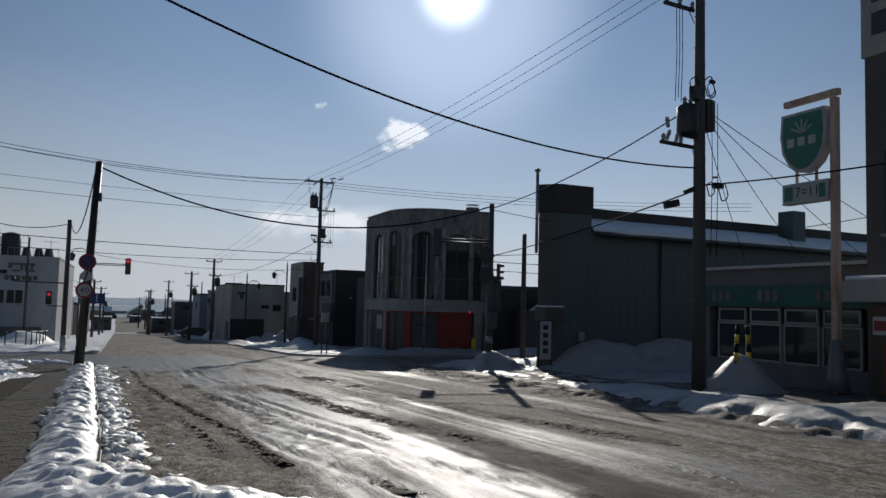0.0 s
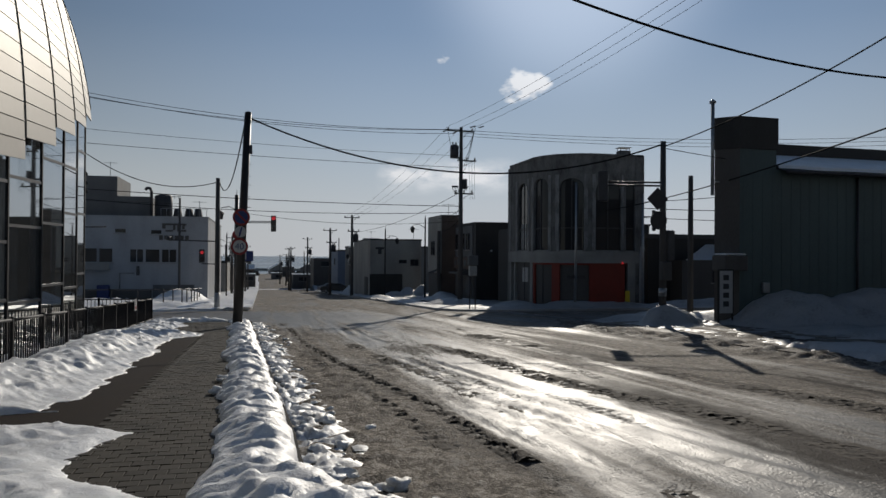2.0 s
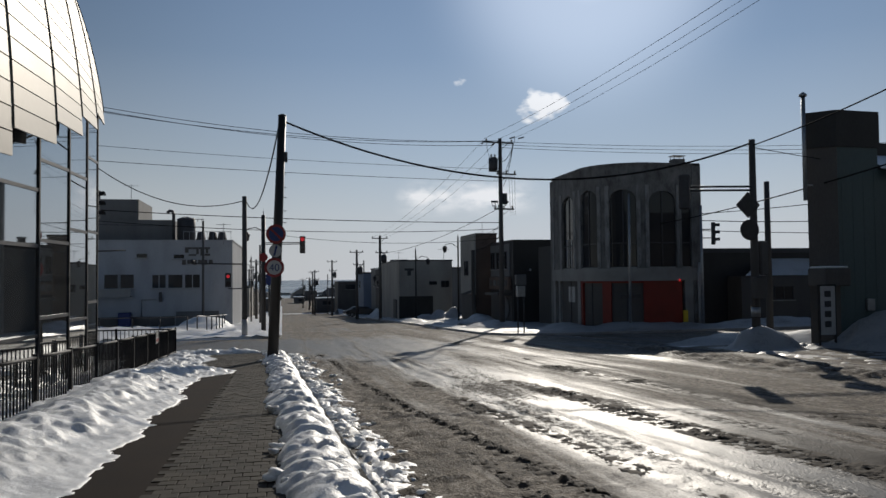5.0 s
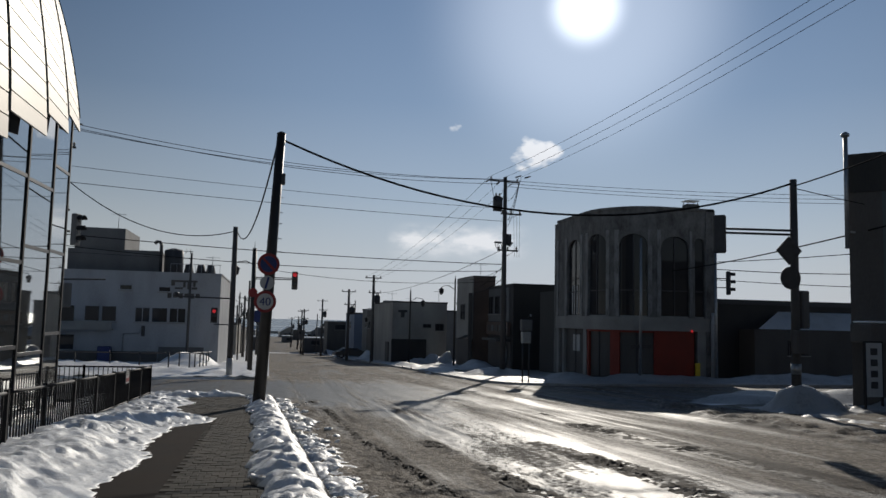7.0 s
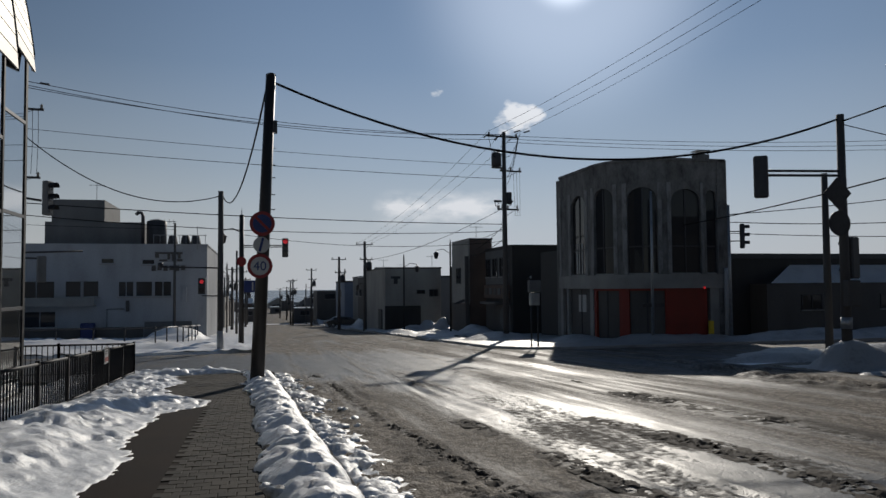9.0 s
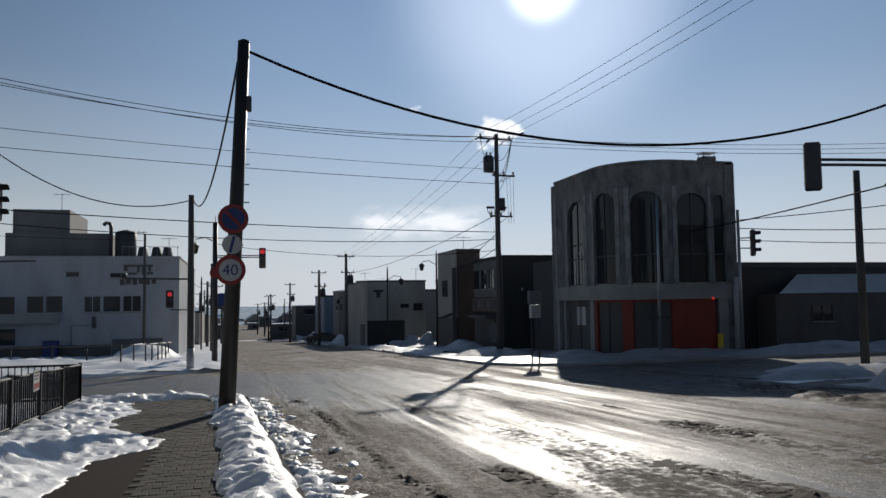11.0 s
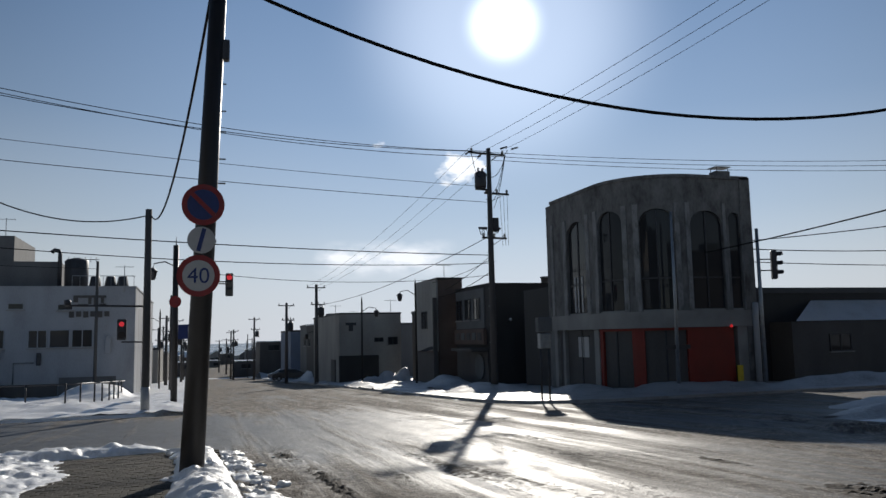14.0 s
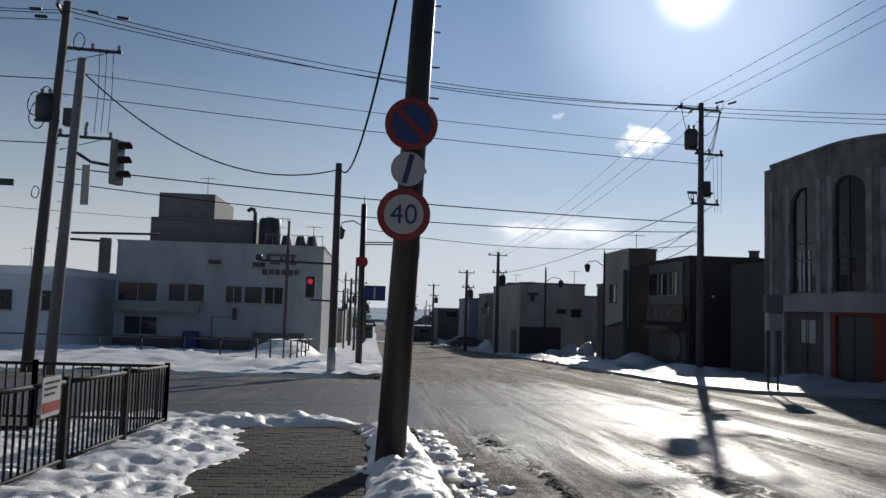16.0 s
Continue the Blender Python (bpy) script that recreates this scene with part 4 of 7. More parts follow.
    vs = [bm.verts.new((*on_front(RS[-1] * i / n, 0.3), sill - 0.4)) for i in range(n + 1)] + [bm.verts.new((23.5, 59.3, sill - 0.4))]
    bm.faces.new(vs)
    bmesh.ops.solidify(bm, geom=bm.faces[:], thickness=0.2)
    part("floor_slab", bm, CONCRETE, r)
    bm = box(B(), 22.3, 23.05, 51.2, 51.8, top - 0.2, top + 0.45, None, 0.03)
    ch = part("chimney", bm, STUCCO_GREY, r)
    bm = B()
    for sx, sy in ((22.37, 51.27), (22.98, 51.27), (22.37, 51.73), (22.98, 51.73)):
        tube(bm, [(sx, sy, top + 0.45), (sx, sy, top + 0.62)], 0.02, 6)
    box(bm, 22.27, 23.08, 51.17, 51.83, top + 0.62, top + 0.66)
    part("cowl", bm, STEEL, ch)
    part("downpipe", tube(B(), [(23.62, 50.78, base), (23.62, 50.78, 2.0), (23.7, 50.85, 2.6)], 0.14, 10), SIGN_WHITE, r, "pale pipe at the wall's end")
    part("notice", box(B(), 22.55, 22.85, 50.86, 50.9, -1.1, -0.2), YELLOW, r, "yellow notice board")
    part("alarm_lamp", lathe(B(), ((0.02, 0), (0.055, 0.02), (0.055, 0.1), (0.02, 0.14)), 10, pose(22.35, 50.85, 1.5)), plain("red_lamp_glass", (0.8, 0.03, 0.03), 0.3, 0, 0.5), r, "small lit red lamp")
    return r


corner_building()


# the glazed hall with a curved metal shell beside the pavement
HY = [5.9, 8.2, 10.5, 12.8, 15.2, 17.6, 19.9, 22.2, 24.5, 26.75, 29.0, 30.8, 31.9]


def hall_x(y):
    return -4.55 - 0.0085 * max(0, y - 20.9) ** 2 - (0.5 * (y - 30.2) ** 2 if y > 30.2 else 0)


def shell(y, z, zb):
    """Outer face of the shell: leans inwards as it rises."""
    u = max(0, z - 3.2)
    return hall_x(y) + 0.3 - 0.012 * u * u - 0.0022 * u ** 3


def hall():
    r = root("glazed_hall", (0, 0, 0), "public hall with a curved satin metal shell over tall dark glazing", "building")
    for i, (ya, yb) in enumerate(zip(HY, HY[1:])):
        xa, xb = hall_x(ya) + 0.02, hall_x(yb) + 0.02
        foot = g(ya) + 0.1
        zbot = 4.1 + 0.237 * (0.5 * (ya + yb) - 21.0)
        zbot = max(zbot, 3.0)
        # shell bay: rows of panels with open joints, each bay stepped proud of the next
        panels = []
        rows = 23
        step_out = 0.025
        top = 11.6
        lift = 0.07
        back = B()
        for k in range(rows):
            z0, z1 = zbot + (top - zbot) * k / rows, zbot + (top - zbot) * (k + 1) / rows
            pn = B()
            ja, jb = ya + 0.012, yb - 0.012
            co = []
            for y, dz in ((ja, -lift), (jb, lift)):
                for z in (z0 + 0.01, z1 - 0.01):
                    out = step_out * (1 - (y - ya) / (yb - ya)) + 0.0
                    co.append((shell(y, z + dz, zbot) + out, y, z + dz))
            v = [pn.verts.new(c) for c in co]
            w = [pn.verts.new((c[0] - 0.03, c[1], c[2])) for c in co]
            for q in ((0, 2, 3, 1),):
                pn.faces.new([v[j] for j in q])
                pn.faces.new([w[j] for j in q[::-1]])
                for j in range(4):
                    a, b = q[j], q[(j + 1) % 4]
                    pn.faces.new((v[a], w[a], w[b], v[b]))
            panels.append(pn)
            bq = [back.verts.new((c[0] - 0.034, ya if n < 2 else yb, c[2])) for n, c in enumerate(co)]
            back.faces.new([bq[j] for j in (0, 2, 3, 1)])
        bmesh.ops.remove_doubles(back, verts=back.verts, dist=0.03)
        bay = part("shell_bay", back, BLACK_PAINT, r, "metal-clad bay on a dark backing")
        for pn in panels:
            part("panel", pn, CLADDING, bay)
        # glazing below: panes between mullions and transoms
        head = zbot + 0.6
        # each bay of glass turns out at its far end, where a black post stands
        win = part("window", box(B(), -0.16, 0.02, -0.07, 0.0, foot, head, pose(xb, yb, 0)), BLACK_PAINT, r, "black window post")
        xa -= 0.26
        heights = [foot + 0.15] + [foot + 0.15 + (head - foot - 0.15) * f for f in ((0.24, 0.5, 0.77, 1.0) if i % 2 else (0.2, 0.52, 0.72, 1.0))]
        ang = math.atan2(xb - xa, yb - ya)
        ln = math.hypot(xb - xa, yb - ya)
        fm = Matrix.Translation((xa, ya, 0)) @ Matrix.Rotation(-ang, 4, "Z")
        for z0, z1 in zip(heights, heights[1:]):
            part("pane", box(B(), -0.03, 0.0, 0.01, ln - 0.07, z0 + 0.03, z1 - 0.03, fm), GLASS_MIRROR, win)
            part("transom", box(B(), -0.04, 0.018, 0.01, ln - 0.07, z1 - 0.03, z1 + 0.03, fm), DARK_STEEL, win)
        part("plinth", box(B(), -0.2, 0.02, 0, ln, foot - 0.6, foot + 0.15, fm), CONCRETE, r)
    # body behind the glass, end and roof
    bm = B()
    box(bm, -16, -6.2, 5.0, 30.0, -1.5, 11.0)
    box(bm, -16, -6.2, 4.6, 5.5, -1.5, 11.0)
    part("core", bm, DARK_WALL, r, "dark interior wall behind the glazing")
    bm = B()
    top_pts = [(shell(y, 11.6, 4) , y) for y in HY]
    vs = [bm.verts.new((x, y, 11.55)) for x, y in top_pts] + [bm.verts.new((-16, 31.0, 12.2)), bm.verts.new((-16, 5.0, 12.2))]
    bm.faces.new(vs)
    bmesh.ops.solidify(bm, geom=bm.faces[:], thickness=0.15)
    part("roof", bm, CLADDING, r)
    part("end_wall", box(B(), -16, hall_x(31.6) - 0.05, 31.3, 31.6, -1.5, 11.4), CLADDING, r)
    return r


hall()

# the white two-storey building across the side street
def white_building():
    r = block("office_building", "white rendered two-storey building with rooftop plant and dark windows", -19.1, -4.85, 80.0, 104.0, 5.25, WHITE_WALL, WHITE_WALL, 0.12)
    for x, z, w, h, bars in ((-18.9, 0.85, 2.7, 1.6, 1), (-15.5, 1.15, 1.2, 1.3, 0), (-14.2, 1.15, 1.2, 1.3, 0), (-11.6, 1.15, 1.2, 1.25, 1), (-10.3, 1.15, 1.3, 1.25, 0), (-8.9, 1.15, 1.35, 1.25, 1), (-12.9, 3.78, 1.0, 0.45, 0), (-9.85, 3.7, 1.0, 0.45, 0), (-18.4, -1.2, 2.3, 1.3, 1)):
        window(r, south(x, 80.0, z), w, h, bars=bars, frame_mat=WHITE_WALL)
    part("balcony", box(box(B(), -19.0, -13.2, 79.2, 80.0, 0.45, 0.55), -19.0, -13.2, 79.2, 79.25, 0.55, 1.15), CONCRETE, r)
    part("shutter", box(B(), -9.6, -6.0, 79.93, 80.0, -2.6, -0.85), GREY_WALL, r, "grey roller shutter")
    part("base_course", box(B(), -19.1, -9.7, 79.9, 80.0, -2.6, -1.25), DARK_WALL, r, "dark base course")
    sg = part("sign_board", box(B(), -8.85, -6.75, 79.9, 79.95, 4.55, 4.72), DARK_WALL, r, "large faded blue-grey emblem of plain strokes")
    for a in ((-8.85, -8.55, 4.25, 4.55), (-8.55, -7.9, 3.97, 4.12), (-7.9, -7.7, 4.12, 4.55), (-7.55, -7.35, 3.97, 4.55), (-7.1, -6.9, 4.2, 4.55), (-7.2, -6.75, 3.97, 4.15)):
        part("stroke", box(B(), a[0], a[1], 79.9, 79.95, a[2], a[3]), DARK_WALL, sg)
    for k in range(6):
        part("sign_bar", box(B(), -9.1 + k * 0.45, -8.78 + k * 0.45, 79.91, 79.96, 3.2 + 0.06 * (k % 2), 3.62), DARK_WALL, r)
    part("meter_box", box(B(), -11.0, -10.75, 79.8, 80.0, 0.0, 0.85, None, 0.02), DARK_STEEL, r, "dark wall box")
    part("meter_box", box(B(), -6.75, -6.4, 79.8, 80.0, 0.7, 1.9, None, 0.02), WHITE_WALL, r, "pale wall cabinet")
    part("conduit", tube(B(), [(-12.4, 79.9, -1.2), (-12.4, 79.9, 0.2), (-11.2, 79.9, 0.2)], 0.05, 6), STEEL, r)
    part("bin", box(B(), -14.2, -13.2, 79.2, 79.8, -2.4, -0.85, None, 0.05), SIGN_BLUE, r, "blue plastic bin by the wall")
    ph = part("penthouse", box(B(), -17.5, -10.1, 82.0, 92.0, 5.3, 7.25), GREY_WALL, r, "grey rooftop plant room")
    part("penthouse_top", box(B(), -17.1, -13.1, 82.4, 90.0, 7.25, 9.1), GREY_WALL, ph)
    part("water_tank", lathe(B(), ((0.75, 0), (0.8, 0.1), (0.8, 2.0), (0.7, 2.1), (0.2, 2.25)), 18, pose(-9.0, 82.2, 5.3)), DARK_STEEL, r, "dark cylindrical rooftop tank")
    part("vent_pipe", tube(B(), [(-9.95, 81.2, 5.3), (-9.95, 81.2, 7.7), (-10.05, 81.2, 7.95), (-10.3, 81.2, 8.0), (-10.5, 81.2, 7.8)], 0.14, 10), DARK_STEEL, r)
    for x in (-7.6, -6.6, -5.8):
        part("roof_unit", lathe(B(), ((0.42, 0), (0.42, 0.1), (0.3, 0.75), (0.28, 0.8)), 6, pose(x, 80.9, 5.3)), DARK_STEEL, r)
    bm = B()
    for i in range(9):
        x = -9.0 + i * 0.5
        tube(bm, [(x, 80.2, 5.3), (x, 80.2, 6.1)], 0.02, 5)
    tube(bm, [(-9.0, 80.2, 6.1), (-4.9, 80.2, 6.1)], 0.025, 5)
    part("railing", bm, STEEL, r)
    return r


white_building()


# the green sheet-clad shop with a parapet tower; its front turns back from the street
def green_building():
    r = root("green_shop_building", (17.95, 31.55, 0), "green sheet-clad building with dark parapet tower and snowy roof", "building", turn=4)
    base, eave = -1.6, 5.45
    part("wall", box(B(), 0, 26, 0, 0.3, base, eave), GREEN_WALL, r)
    # return wall at the street end
    m = pose(0, 0, 0, 0, 0, 130)
    part("end_wall", box(B(), 0, 0.95, -0.25, 0, base, 6.3, m), DARK_WALL, r, "dark narrow end wall")
    x = 0.15
    while x < 25.9:
        part("rib", box(B(), x, x + 0.05, -0.009, 0.0, base, eave - 0.004), GREEN_WALL, r)
        x += 0.45
    bm = B()
    lo = [bm.verts.new(p) for p in ((-0.66, 0.73, eave + 0.75), (-0.03, -0.05, eave + 0.75), (1.75, -0.05, eave + 0.75), (1.75, 1.2, eave + 0.75))]
    hi = [bm.verts.new((v.co.x, v.co.y, 7.45)) for v in lo]
    bm.faces.new(lo[::-1])
    bm.faces.new(hi)
    for k in range(4):
        bm.faces.new((lo[k], lo[(k + 1) % 4], hi[(k + 1) % 4], hi[k]))
    part("tower", bm, SOOT_WALL, r, "dark parapet tower")
    part("tower_base", box(B(), 0, 1.7, 0.01, 0.9, eave - 0.003, eave + 0.75), GREEN_WALL, r)
    bm = B()
    vs = [bm.verts.new(p) for p in ((1.75, -0.5, eave - 0.1), (26.3, -0.5, eave - 0.1), (26.3, 2.6, eave + 0.75), (1.75, 2.6, eave + 0.75))]
    bm.faces.new(vs)
    bmesh.ops.solidify(bm, geom=bm.faces[:], thickness=0.12)
    roof = part("roof", bm, ROOF_DARK, r)
    bm = B()
    n = 60
    rows = []
    for i in range(n + 1):
        x = 1.8 + 24.3 * i / n
        e = 0.25 + 0.25 * float(vnoise(x * 0.8, 3.0, 5))
        rows.append([bm.verts.new((x, -0.5 + e, eave - 0.08 + 0.27 * e)), bm.verts.new((x, -0.42 + e, eave + 0.06 + 0.27 * e)), bm.verts.new((x, 2.55, eave + 0.95)), bm.verts.new((x, 2.55, eave + 0.7))])
    for a, b in zip(rows, rows[1:]):
        for k in range(3):
            bm.faces.new((a[k], b[k], b[k + 1], a[k + 1]))
    part("roof_snow", bm, SNOW, roof, "layer of snow on the lean-to roof")
    part("upper_wall", box(B(), 1.75, 26.3, 2.62, 3.0, eave - 0.3, eave + 1.45), SOOT_WALL, r, "dark upper parapet wall")
    part("gutter", tube(B(), [(1.75, -0.55, eave - 0.14), (26.3, -0.55, eave - 0.18)], 0.07, 8), DARK_STEEL, r)
    part("downpipe", tube(B(), [(5.6, -0.08, base), (5.6, -0.08, eave - 0.2)], 0.05, 8), DARK_STEEL, r)
    part("back_wall", box(B(), 4.0, 26.3, 3.4, 3.7, base, eave), DARK_WALL, r)
    part("roof_vent", box(B(), 15.6, 16.6, 1.0, 2.0, eave + 0.3, eave + 2.1, None, 0.04), GREEN_WALL, r, "pale green square roof vent")
    fl = part("flue_pipe", tube(B(), [(-0.8, 0.6, 4.4), (-0.8, 0.6, 8.0)], 0.07, 8), STEEL, r, "thin steel flue")
    part("cap", lathe(B(), ((0.13, 0), (0.13, 0.08), (0.02, 0.16)), 10, pose(-0.8, 0.6, 8.0)), STEEL, fl)
    part("bracket", box(B(), -0.8, -0.5, 0.57, 0.63, 4.9, 4.96), STEEL, fl)
    part("awning_box", box(B(), -0.9, 0.1, -0.4, 0.5, 1.45, 2.05, None, 0.04), DARK_WALL, r, "dark boxed canopy")
    part("canopy_snow", box(B(), -0.85, 0.05, -0.35, 0.45, 2.055, 2.12, None, 0.03), SNOW, r)
    part("meter_box", box(B(), 1.0, 1.3, -0.15, 0.0, 0.6, 1.0, None, 0.02), STEEL, r)
    return r


green_building()


def sign_stand():
    r = root("sign_stand", (17.0, 31.0, g(31.0) + 0.1), "upright white sign board in a black frame", "sign")
    part("board", box(B(), -0.28, 0.28, -0.04, 0.04, 0.35, 1.95), SIGN_WHITE, r)
    bm = B()
    box(bm, -0.305, -0.28, -0.05, 0.05, 0, 2.0)
    box(bm, 0.28, 0.305, -0.05, 0.05, 0, 2.0)
    box(bm, -0.28, 0.28, -0.05, 0.05, 1.95, 2.0)
    part("frame", bm, BLACK_PAINT, r)
    for k in range(4):
        part("text_bar", box(B(), -0.12, 0.12, -0.046, -0.04, 0.6 + k * 0.33, 0.8 + k * 0.33), DARK_STEEL, r)


sign_stand()


# the glazed shop with a green fascia, and its brown neighbour
def shop():
    r = root("glazed_shop", (19.4, 0, 0), "low shop with a green fascia and pale-framed display windows", "shop")
    z = g(21) + 0.0
    part("base_wall", box(B(), 0.0, 0.25, 17.3, 24.0, z - 0.3, z + 0.75), GREY_WALL, r)
    part("upper_wall", box(B(), 0.0, 0.25, 17.3, 24.0, z + 2.45, z + 3.7), GREY_WALL, r)
    part("end_wall", box(B(), 0.254, 10, 23.7, 24.0, z - 0.3, z + 3.7), GREY_WALL, r)
    part("end_pier", box(B(), 0.0, 0.25, 23.7, 24.0, z + 0.754, z + 2.446), GREY_WALL, r)
    part("fascia", box(B(), -0.12, 0.0, 17.3, 23.9, z + 2.5, z + 3.15), material("deep_green_fascia", (0.012, 0.1, 0.07), 0.6, scale=2), r, "deep green shop fascia")
    for a in (18.2, 20.5, 22.6):
        for k in range(3):
            part("text_bar", box(B(), -0.135, -0.12, a + k * 0.32, a + k * 0.32 + 0.2, z + 2.65, z + 3.0), SIGN_WHITE if a == 30 else GREY_WALL, r)
    part("gutter", box(B(), -0.2, 0.02, 17.2, 24.0, z + 3.7, z + 3.8), SIGN_WHITE, r)
    part("roof", box(B(), 0.02, 10, 17.3, 24.0, z + 3.7, z + 3.78), ROOF_DARK, r)
    y = 17.5
    while y < 22.4:
        window(r, west(19.4 - 19.4, y + 1.4, z + 0.75), 1.35, 1.2, bars=0, frame_mat=CREAM_WALL, sill=False)
        window(r, west(-0.002, y + 1.36, z + 1.97), 1.27, 0.45, bars=0, frame_mat=CREAM_WALL, sill=False)
        y += 1.45
    part("interior_wall", box(B(), 3.0, 3.1, 17.3, 23.7, z - 0.3, z + 4.0), GREY_WALL, r)
    return r


shop()


def brown_building():
    r = block("shop_building", "dark brown three-storey shop building with a pale upper band", 18.9, 30.0, 2.0, 17.0, 9.05, DARK_WALL, CREAM_WALL, 2.6, base=-0.6)
    window(r, west(18.9, 16.4, 4.2), 1.2, 2.2, bars=0)
    window(r, west(18.9, 12.4, 4.2), 1.8, 2.2, bars=1)
    window(r, west(18.9, 8.4, 4.2), 1.8, 2.2, bars=1)
    part("canopy", box(B(), 18.0, 18.9, 3.0, 17.05, 2.4, 2.95), CREAM_WALL, r, "pale projecting canopy with snow")
    part("canopy_snow", box(B(), 18.05, 18.88, 3.1, 17.0, 2.955, 3.08, None, 0.05), SNOW, r)
    part("shopfront", box(B(), 18.84, 18.9, 3.5, 16.8, -0.2, 2.3), BROWN_WALL, r)
    for k in range(2):
        part("text_bar", box(B(), 18.8, 18.84, 16.1, 16.7, 9.6 + k * 0.9, 10.2 + k * 0.9), DARK_STEEL, r)
    return r


brown_building()

# buildings down the east side of the street
dark = block("shop_building", "dark two-storey shop building with a pale street front and faded sign", 17.8, 34, 69.7, 76.8, 4.75, SOOT_WALL, SOOT_WALL, 0.12)
part("flue", lathe(B(), ((0.3, 0), (0.3, 0.5), (0.36, 0.5), (0.36, 0.6)), 10, pose(22.5, 71.0, 4.8)), CONCRETE, dark)
part("upper_front", box(B(), 17.72, 17.8, 70.6, 76.6, 1.9, 4.6), GREY_WALL, dark, "grey upper street front")
for k in range(3):
    window(dark, west(17.72, 72.6 + 1.9 * k, 2.5), 1.3, 1.5, bars=1)
part("sign_board", box(B(), 17.5, 17.72, 70.2, 76.4, 0.8, 1.85), BROWN_WALL, dark, "faded red-brown sign board")
for k in range(5):
    part("text_bar", box(B(), 17.46, 17.5, 70.6 + 1.15 * k, 71.3 + 1.15 * k, 1.1, 1.6), GREY_WALL if k % 2 else DARK_WALL, dark)
part("canopy", box(B(), 16.6, 17.8, 70.2, 74.5, 0.35, 0.55), DARK_WALL, dark)
part("shopfront", box(B(), 17.7, 17.8, 70.0, 76.5, -2.2, 0.3), DARK_WALL, dark)
part("round_panel", disc(B(), (17.62, 71.4, -0.7), (1, 0, 0), 0.85, 0.1), GREY_WALL, dark, "round grey panel beside the door")
part("side_stain", box(B(), 21.0, 24.5, 69.64, 69.7, -2.2, 0.9), DARK_WALL, dark, "brown boarded lower side wall")
wl = part("wall_lamp", tube(B(), [(19.0, 69.7, 2.3), (19.0, 69.0, 2.5)], 0.03, 6), DARK_STEEL, dark)
part("lamp_bulb", lathe(B(), ((0.05, -0.1), (0.1, 0), (0.05, 0.1)), 10, pose(19.0, 69.0, 2.4)), SIGN_WHITE, wl)
brick = block("shop_building", "tall narrow brown-tiled building with a pale street front", 16.6, 18.55, 77.5, 83.3, 5.72, BROWN_WALL, ROOF_DARK, 0.12)
part("fin_wall", box(B(), 16.48, 16.6, 77.5, 83.3, 0.3, 5.8), CREAM_WALL, brick, "pale rendered front")
window(brick, west(16.48, 81.6, 2.0), 1.6, 1.4, frame_mat=DARK_STEEL)
part("shopfront", box(B(), 16.5, 16.6, 77.6, 83.0, -2.6, 0.2), DARK_WALL, brick)
part("sign_post", box(B(), 16.1, 16.4, 77.15, 77.35, -2.0, 4.3), DARK_WALL, brick, "dark upright sign fin")
low = block("shop_building", "pale two-storey building with small windows and emblem", 12.16, 18.14, 95.0, 112.0, 3.7, CREAM_WALL, ROOF_DARK, 0.15)
for x, w, z, h in ((15.5, 0.9, 1.05, 0.4), (16.85, 0.95, 0.75, 0.75)):
    window(low, south(x, 95.0, z), w, h, frame_mat=DARK_STEEL)
em = part("emblem", box(B(), 12.75, 13.75, 94.9, 95.0, 2.65, 2.9), DARK_STEEL, low, "dark emblem on the wall")
part("emblem_drop", box(B(), 13.05, 13.45, 94.9, 95.0, 2.1, 2.65), DARK_STEEL, em)
part("lower_front", box(B(), 12.1, 15.9, 94.85, 95.0, -3.0, -0.2), SOOT_WALL, low, "dark lower part of the front")
part("door", box(B(), 12.04, 12.16, 97.0, 99.2, -3.0, -0.6), DARK_WALL, low)
annex = block("shop_building", "dark low annex behind the pale building", 12.4, 18.0, 112.3, 120.0, 3.1, SOOT_WALL, SNOW, 0.1)
window(annex, west(12.4, 118.0, 0.6), 1.6, 1.0)
back = block("shop_building", "dark building set back between the shops", 19.0, 30, 86.0, 94.0, 3.6, DARK_WALL)
window(back, west(19.0, 92.0, 0.6), 2.0, 1.2)
tall = block("shop_building", "grey two-storey building further down the street", 13.0, 28, 121.0, 131.0, 3.1, GREY_WALL)
window(tall, west(13.0, 127, 0.6), 2.0, 1.2)
blue = block("shop_building", "blue-sided building down the street", 12.4, 28, 137.0, 151.0, 2.6, BLUE_WALL)
window(blue, west(12.4, 144, 0.2), 2.0, 1.2)
for y0, y1, top, m in ((153, 170, 1.6, GREY_WALL), (173, 190, 0.6, DARK_WALL), (194, 215, 0.2, BROWN_WALL), (220, 250, -0.6, DARK_WALL)):
    h = block("shop_building", "low distant building towards the sea", 16.2, 30, y0, y1, top, m)
    window(h, west(16.2, y0 + 8, top - 2.0), 2.0, 1.1)
# west side, beyond the white building
for y0, y1, top, m, x1 in ((110, 124, 2.6, GREY_WALL, -6.0), (128, 140, 1.2, DARK_WALL, -6.5), (146, 165, 0.4, CREAM_WALL, -6), (172, 200, -0.8, DARK_WALL, -6)):
    h = block("shop_building", "low building on the far side street corner", -22, x1, y0, y1, top, m)
    window(h, east(x1, y0 + 3, top - 2.0), 2.0, 1.1)
# along the north side of the cross street
shed = block("long_shed", "long dark low building with a patch of snow on its roof", 26.5, 52, 55.5, 70, 3.3, SOOT_WALL, ROOF_DARK, 0.3)
bm = B()
vs = [bm.verts.new(p) for p in ((28.4, 53.7, 1.78), (44, 53.7, 1.78), (44, 55.45, 2.9), (31.0, 55.45, 2.9))]
bm.faces.new(vs)
